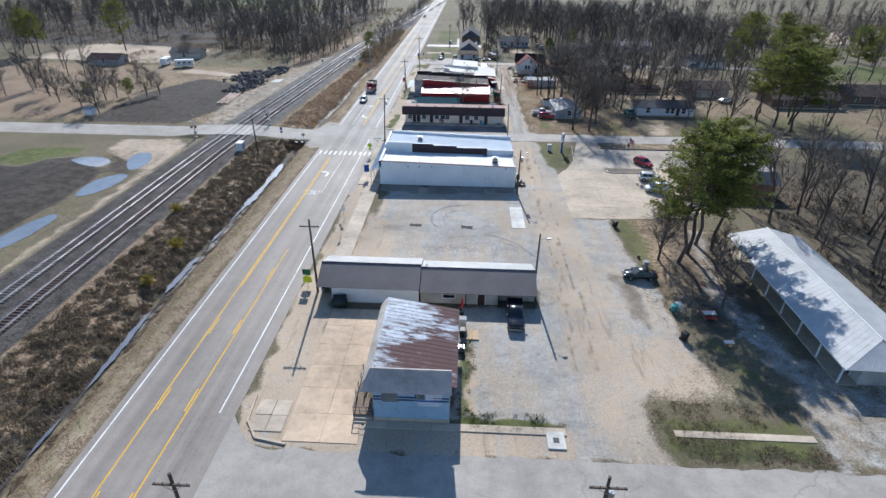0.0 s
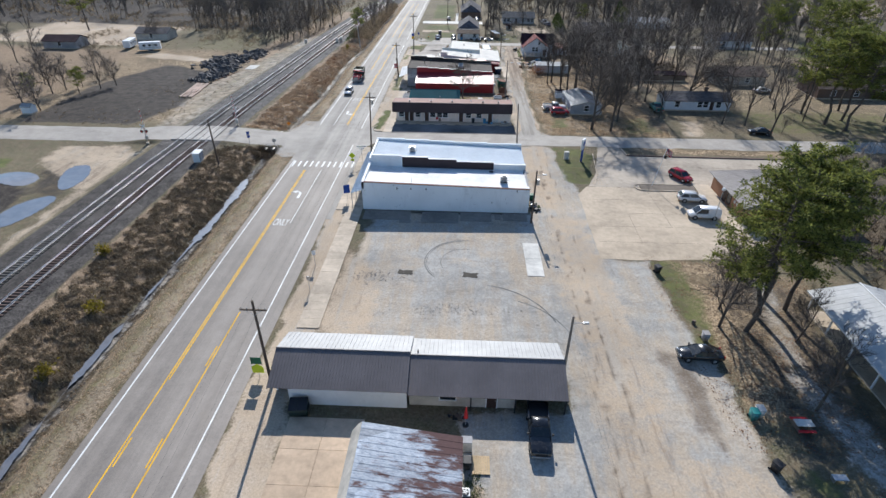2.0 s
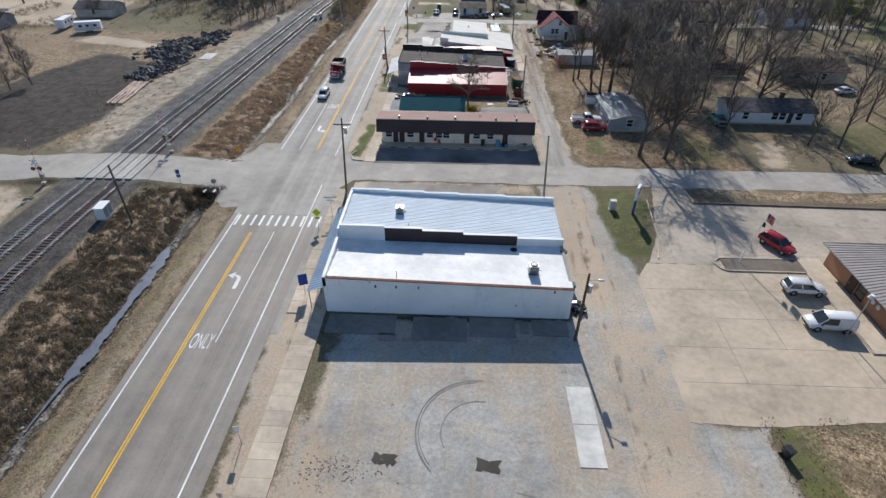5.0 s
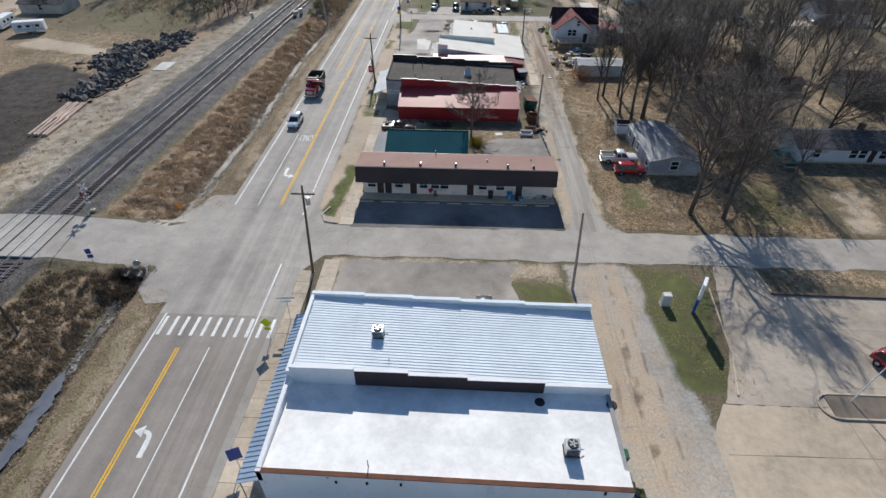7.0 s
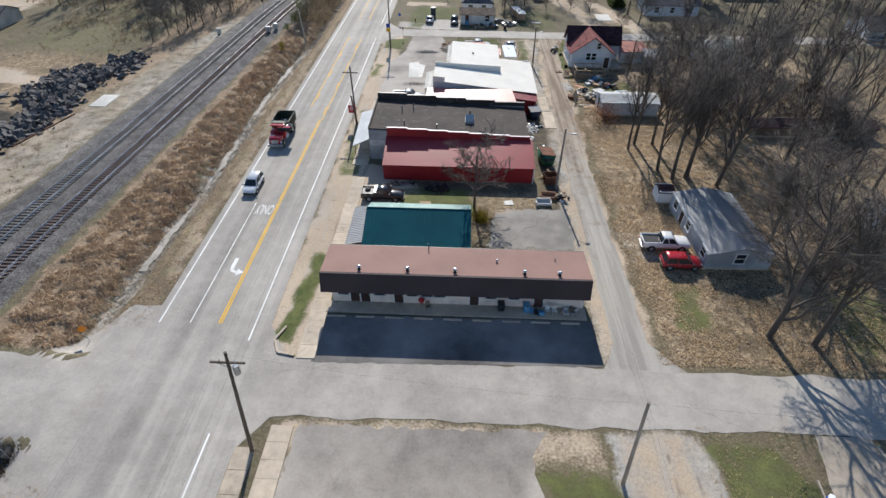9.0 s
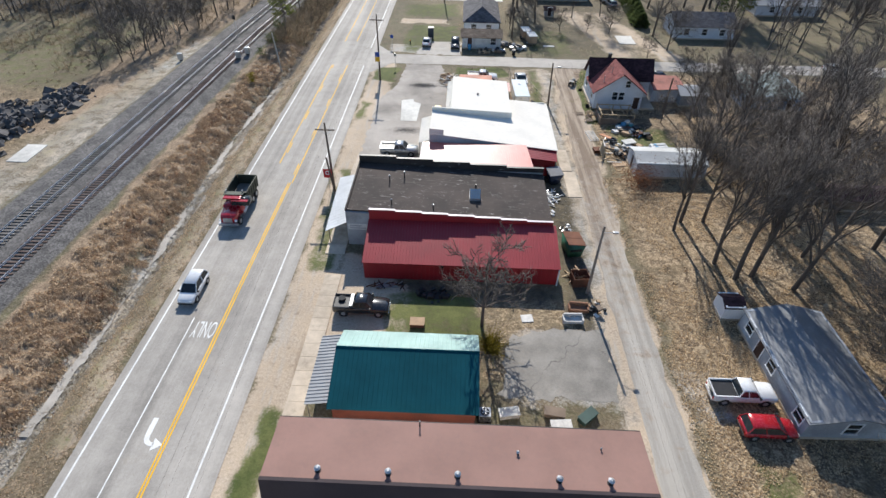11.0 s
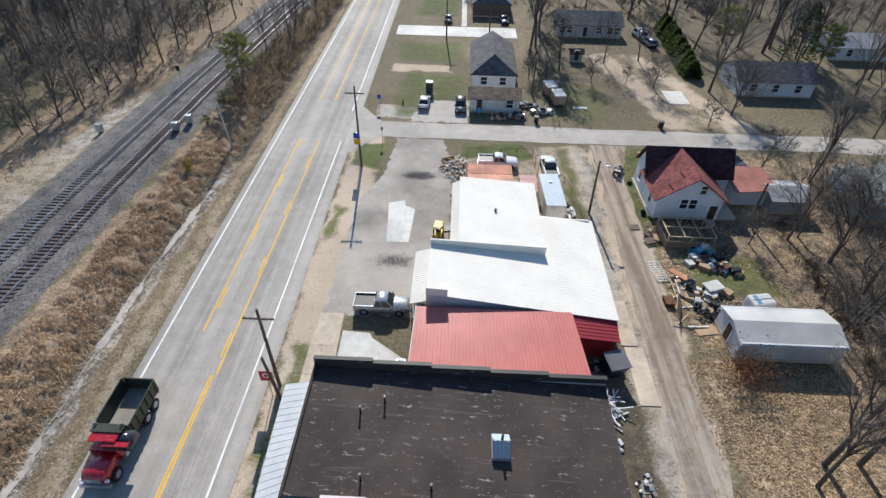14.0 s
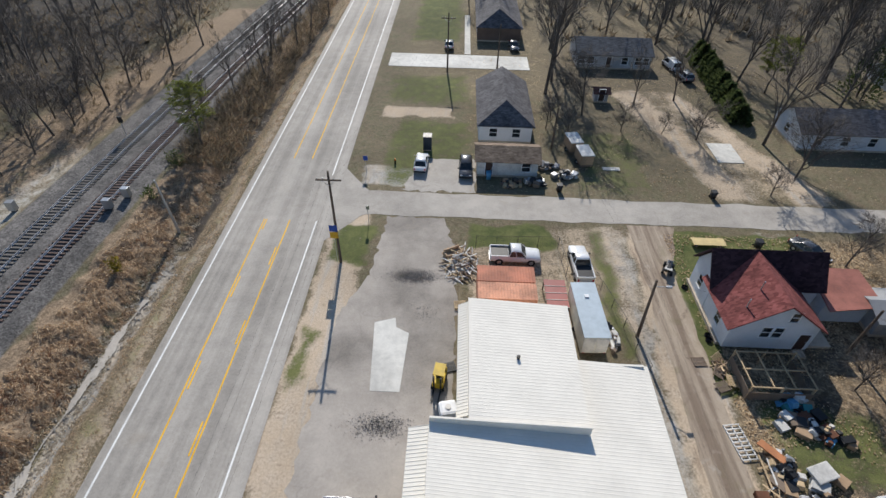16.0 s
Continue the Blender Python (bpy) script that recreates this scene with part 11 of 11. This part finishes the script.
for x, y, n, mats, lb in ((0.2, 230.4, 24, [CARDBOARD, WOOD, DARK, NEWWOOD], "furniture heap set out by the street"), (3.4, 230.8, 18, [WOOD, DARK, STEEL], "household heap set out by the street"), (7.5, 232.6, 26, [DIRTYWHITE, DARK, WOOD, STEEL], "junk heap beside the garage"), (5.4, 235.0, 22, [DARK, WOOD, GREYWALL], "dark junk beside the garage")):
    heap("household_junk", x, y, 1.5, 0.8, 0.8, n, mats, lb, "junk", int(x * 10) + 90, (0.3, 1.2))
bin_can(6.3, 229.3, "dark bin by the far street"), bin_can(-3.0, 231.6, "pale blue bin by the garage", BLUETARP)
for x, y, r in ((10.6, 236.5, 8), (9.6, 240.0, 10)):
    t = thing("loaded_trailer", x, y, 0, "small loaded trailer with pale timber sides", "trailer", "", r)
    part("load", B(-0.9, 0.9, -1.5, 1.5, 0.6, 2.0, bevel=0.06), CARDBOARD, t), part("top_sheet", B(-0.95, 0.95, -1.55, 1.55, 2.003, 2.15, bevel=0.04), DIRTYWHITE, t), part("bed", B(-0.95, 0.95, -1.6, 1.6, 0.45, 0.599), WOOD, t)
    for s in (-1, 1):
        wheel(t, s * 0.9, 0.0, 0.32)
slab("white_board", 13.2, 15.6, 234.8, 235.6, 0.08, DIRTYWHITE, "white board lying on the grass")
# logs and rubble across the tracks
for k in range(11):
    x, y = (-76.0 + 0.6 * (k % 6), 159.8) if k < 6 else (-75.4 + 0.75 * (k - 6), 153.4)
    t = thing("log", x, y, float(land(x, y)) + 0.2, "pale stripped log lying on the ground", "log", "stacked logs", 3 + random.uniform(-5, 5))
    part("bark", T((0, -3.4, 0), (0, 3.2, 0.05), 0.24, 0.2, 10), PIPEC, t), part("cut_end", T((0, -3.42, 0), (0, -3.401, 0), 0.2, 0.2, 10), NEWWOOD, t)
_bm = bmesh.new()
_rs = random.Random(5)
for _i in range(1500):
    u = _rs.random()
    x, y = -76.5 + 3.5 * u + _rs.gauss(0, 1.7) - (_rs.random() * 9 if 0.45 < u < 0.85 else 0), 166 + 38 * u + _rs.gauss(0, 1.5)
    r = _rs.uniform(0.3, 1.1)
    z = 0.9 * math.exp(-((x + 76.5 - 3.5 * u) / 1.8) ** 2) * _rs.random()
    _v = bmesh.ops.create_cube(_bm, size=r * 1.35, matrix=Matrix.Translation((x, y, z)) @ Euler((_rs.gauss(0, 0.5), _rs.gauss(0, 0.5), _rs.random() * 3)).to_matrix().to_4x4() @ Matrix.Diagonal((1, _rs.uniform(0.4, 1.0), _rs.uniform(0.15, 0.6), 1)))["verts"]
    for v in _v:
        v.co += Vector((_rs.gauss(0, 0.13), _rs.gauss(0, 0.13), _rs.gauss(0, 0.08))) * r
solo("rubble_bank", _bm, RUBBLE, "long bank of dark broken rubble beside the tracks", "rubble", "stuff")
slab("pale_sheet", -69.5, -66.5, 181, 186, 0.06, PALE, "pale concrete sheet beside the tracks")
_t = thing("bar_rail", -71.5, 172, float(land(-71.5, 172)), "long rusty rail lying beside the rubble", "rail", "", -14)
part("rail", B(-0.08, 0.08, -6, 6, 0, 0.16), RUSTM, _t), part("tie", B(-0.4, 0.4, -0.1, 0.1, 0, 0.05), WOOD, _t)
gable_house(-105.5, -103.2, 134.4, 136.4, 1.8, 2.4, WHITE, ZINC, "small white shed under bare trees", over=0.1, name="shed")


# fallen leaves and small litter that nobody could count
def litter(name, x, y, size, material, label, category, seed):
    rs = np.random.RandomState(seed)
    n = len(x)
    z = land(x, y) + 0.03 + rs.uniform(0, 0.05, n)
    a = rs.uniform(0, 6.283, n)
    r = size * rs.uniform(0.6, 1.5, n)
    p = np.stack([x, y, z], 1)
    corner = []
    for k, f in enumerate((1.0, 0.7, 0.9)):
        b = a + 2.094 * k + rs.uniform(-0.4, 0.4, n)
        corner.append(p + np.stack([np.cos(b) * r * f, np.sin(b) * r * f, rs.uniform(-0.4, 0.6, n) * r], 1))
    me = raw_mesh(name, np.stack(corner, 1).reshape(-1, 3), np.arange(3 * n).reshape(-1, 3), material)
    return tagged(new(name, me), label, category, "", "stuff")


litter("fallen_leaves", *scatter(15.6, 44, 128.3, 182, 95000, 71, lambda x, y: fnoise(x, y, 0.25) + 0.3 * vnoise(x, y, 1.1) > 0.56), 0.075, LITTER, "pale fallen leaves under the bare trees", "leaves", 71)
litter("fallen_leaves", *scatter(17.5, 45, 183, 221, 20000, 72, lambda x, y: fnoise(x, y, 0.3) > 0.44), 0.10, LITTER, "pale fallen leaves around the junk yard", "leaves", 72)
litter("fallen_leaves", *scatter(16.5, 33, 103, 122, 9000, 73, lambda x, y: (fnoise(x, y, 0.4) > 0.5) & (x < 24.5)), 0.05, LITTER, "fallen leaves on the grass strip", "leaves", 73)
litter("fallen_leaves", *scatter(24, 46, 48, 80, 8000, 74, lambda x, y: (fnoise(x, y, 0.3) > 0.42) & ((x < 38) | (y > 72))), 0.075, RUSTLEAF, "russet needles and leaves below the pines", "leaves", 74)
litter("fallen_leaves", *scatter(-6, 60, 228.5, 275, 7000, 75, lambda x, y: fnoise(x, y, 0.2) > 0.47), 0.11, LITTER, "fallen leaves on the far lawns", "leaves", 75)


# more junk heaped along the lane: planks, tyres, crates and rags, each its own thing
def junk_yard():
    rs = random.Random(91)
    for k in range(16):
        x, y = 16.8 + rs.random() * 2.6, 185.5 + rs.random() * 9
        solo("plank", B(-0.07, 0.07, -rs.uniform(0.7, 1.6), rs.uniform(0.6, 1.4), 0, 0.04), rs.choice((WOOD, NEWWOOD, DIRTYWHITE)), "weathered loose plank in the junk yard", "plank", "", "loose planks", pose(x, y, 0.05 + 0.02 * k, rs.uniform(-4, 4), 0, rs.uniform(0, 180)))
    for k in range(9):
        x, y = 20.0 + rs.uniform(-1.2, 1.8), 188.6 + rs.uniform(-1.2, 1.4)
        t = thing("junk_tyre", x, y, 0.02 + 0.2 * (k % 3), "black worn tyre in the junk heap", "tyre", "junk tyres", rs.uniform(0, 180))
        bm = bmesh.new()
        n, m = 18, 8
        vs = [[bm.verts.new(((0.26 + 0.1 * math.cos(v)) * math.cos(u), (0.26 + 0.1 * math.cos(v)) * math.sin(u), 0.11 + 0.11 * math.sin(v))) for v in (2 * math.pi * j / m for j in range(m))] for u in (2 * math.pi * i / n for i in range(n))]
        for i in range(n):
            for j in range(m):
                bm.faces.new((vs[i][j], vs[(i + 1) % n][j], vs[(i + 1) % n][(j + 1) % m], vs[i][(j + 1) % m]))
        part("carcass", bm, TYRE, t)
    for k in range(22):
        x, y = rs.choice(((21.5, 196.0), (23.5, 197.0), (18.2, 190.6), (20.8, 190.6), (24.5, 194.5)))
        x, y = x + rs.gauss(0, 0.9), y + rs.gauss(0, 0.8)
        a, b, c = rs.uniform(0.25, 0.6), rs.uniform(0.25, 0.7), rs.uniform(0.25, 0.6)
        t = thing("crate", x, y, 0.02, "scrap crate in the junk yard", "crate", "scrap crates", rs.uniform(0, 180))
        m = rs.choice((WOOD, RUSTM, DARK, BLACKM, DIRTYWHITE, CARDBOARD, BLUETARP))
        bm = B(-a, a, -b, b, 0, c, bevel=0.02)
        for v in bm.verts:
            v.co += Vector((rs.gauss(0, 0.04), rs.gauss(0, 0.04), rs.gauss(0, 0.03) if v.co.z > 0.1 else 0))
        part("body", bm, m, t), part("lid", B(-a * 1.03, a * 1.03, -b * 1.03, b * 1.03, c + 0.01, c + 0.05), m, t)


junk_yard()


# dark chips of dirt and leaves swept over the asphalt
def swept(x, y, rx, ry, n, seed):
    rs = np.random.RandomState(seed)
    return litter("swept_dirt", x + rs.normal(0, rx, n), y + rs.normal(0, ry, n), 0.045, RUBBLE, "dark dirt and leaf chips swept over the asphalt yard", "dirt", seed)


swept(-11.5, 212.1, 1.2, 0.5, 3600, 81), swept(-13.0, 194.3, 1.2, 0.55, 1500, 82), swept(-10.0, 207.0, 0.8, 0.8, 200, 83)
# weeds beside the shop and a yellow-green clump behind the green shed
tufts("weeds", scatter(-0.7, 1.2, 32.6, 45, 420, 84, lambda x, y: fnoise(x, y, 0.6) > 0.4), 0.06, 0.3, 6, (0.1, 0), SHRUB, "low green weeds along the shop wall", "weeds", 84, 0.03)
tufts("weeds", scatter(0.5, 8, 31.3, 33.4, 420, 85, lambda x, y: fnoise(x, y, 0.6) > 0.42), 0.06, 0.3, 6, (0.1, 0), SHRUB, "low green weeds beside the walk", "weeds", 85, 0.03)
tufts("grass_clump", scatter(-1.6, -0.5, 150.0, 151.8, 60, 86), 0.6, 1.5, 9, (0.1, 0), MATS["yellow_shrub"], "yellow-green clump of tall grass behind the shed", "grass", 86, 0.03)
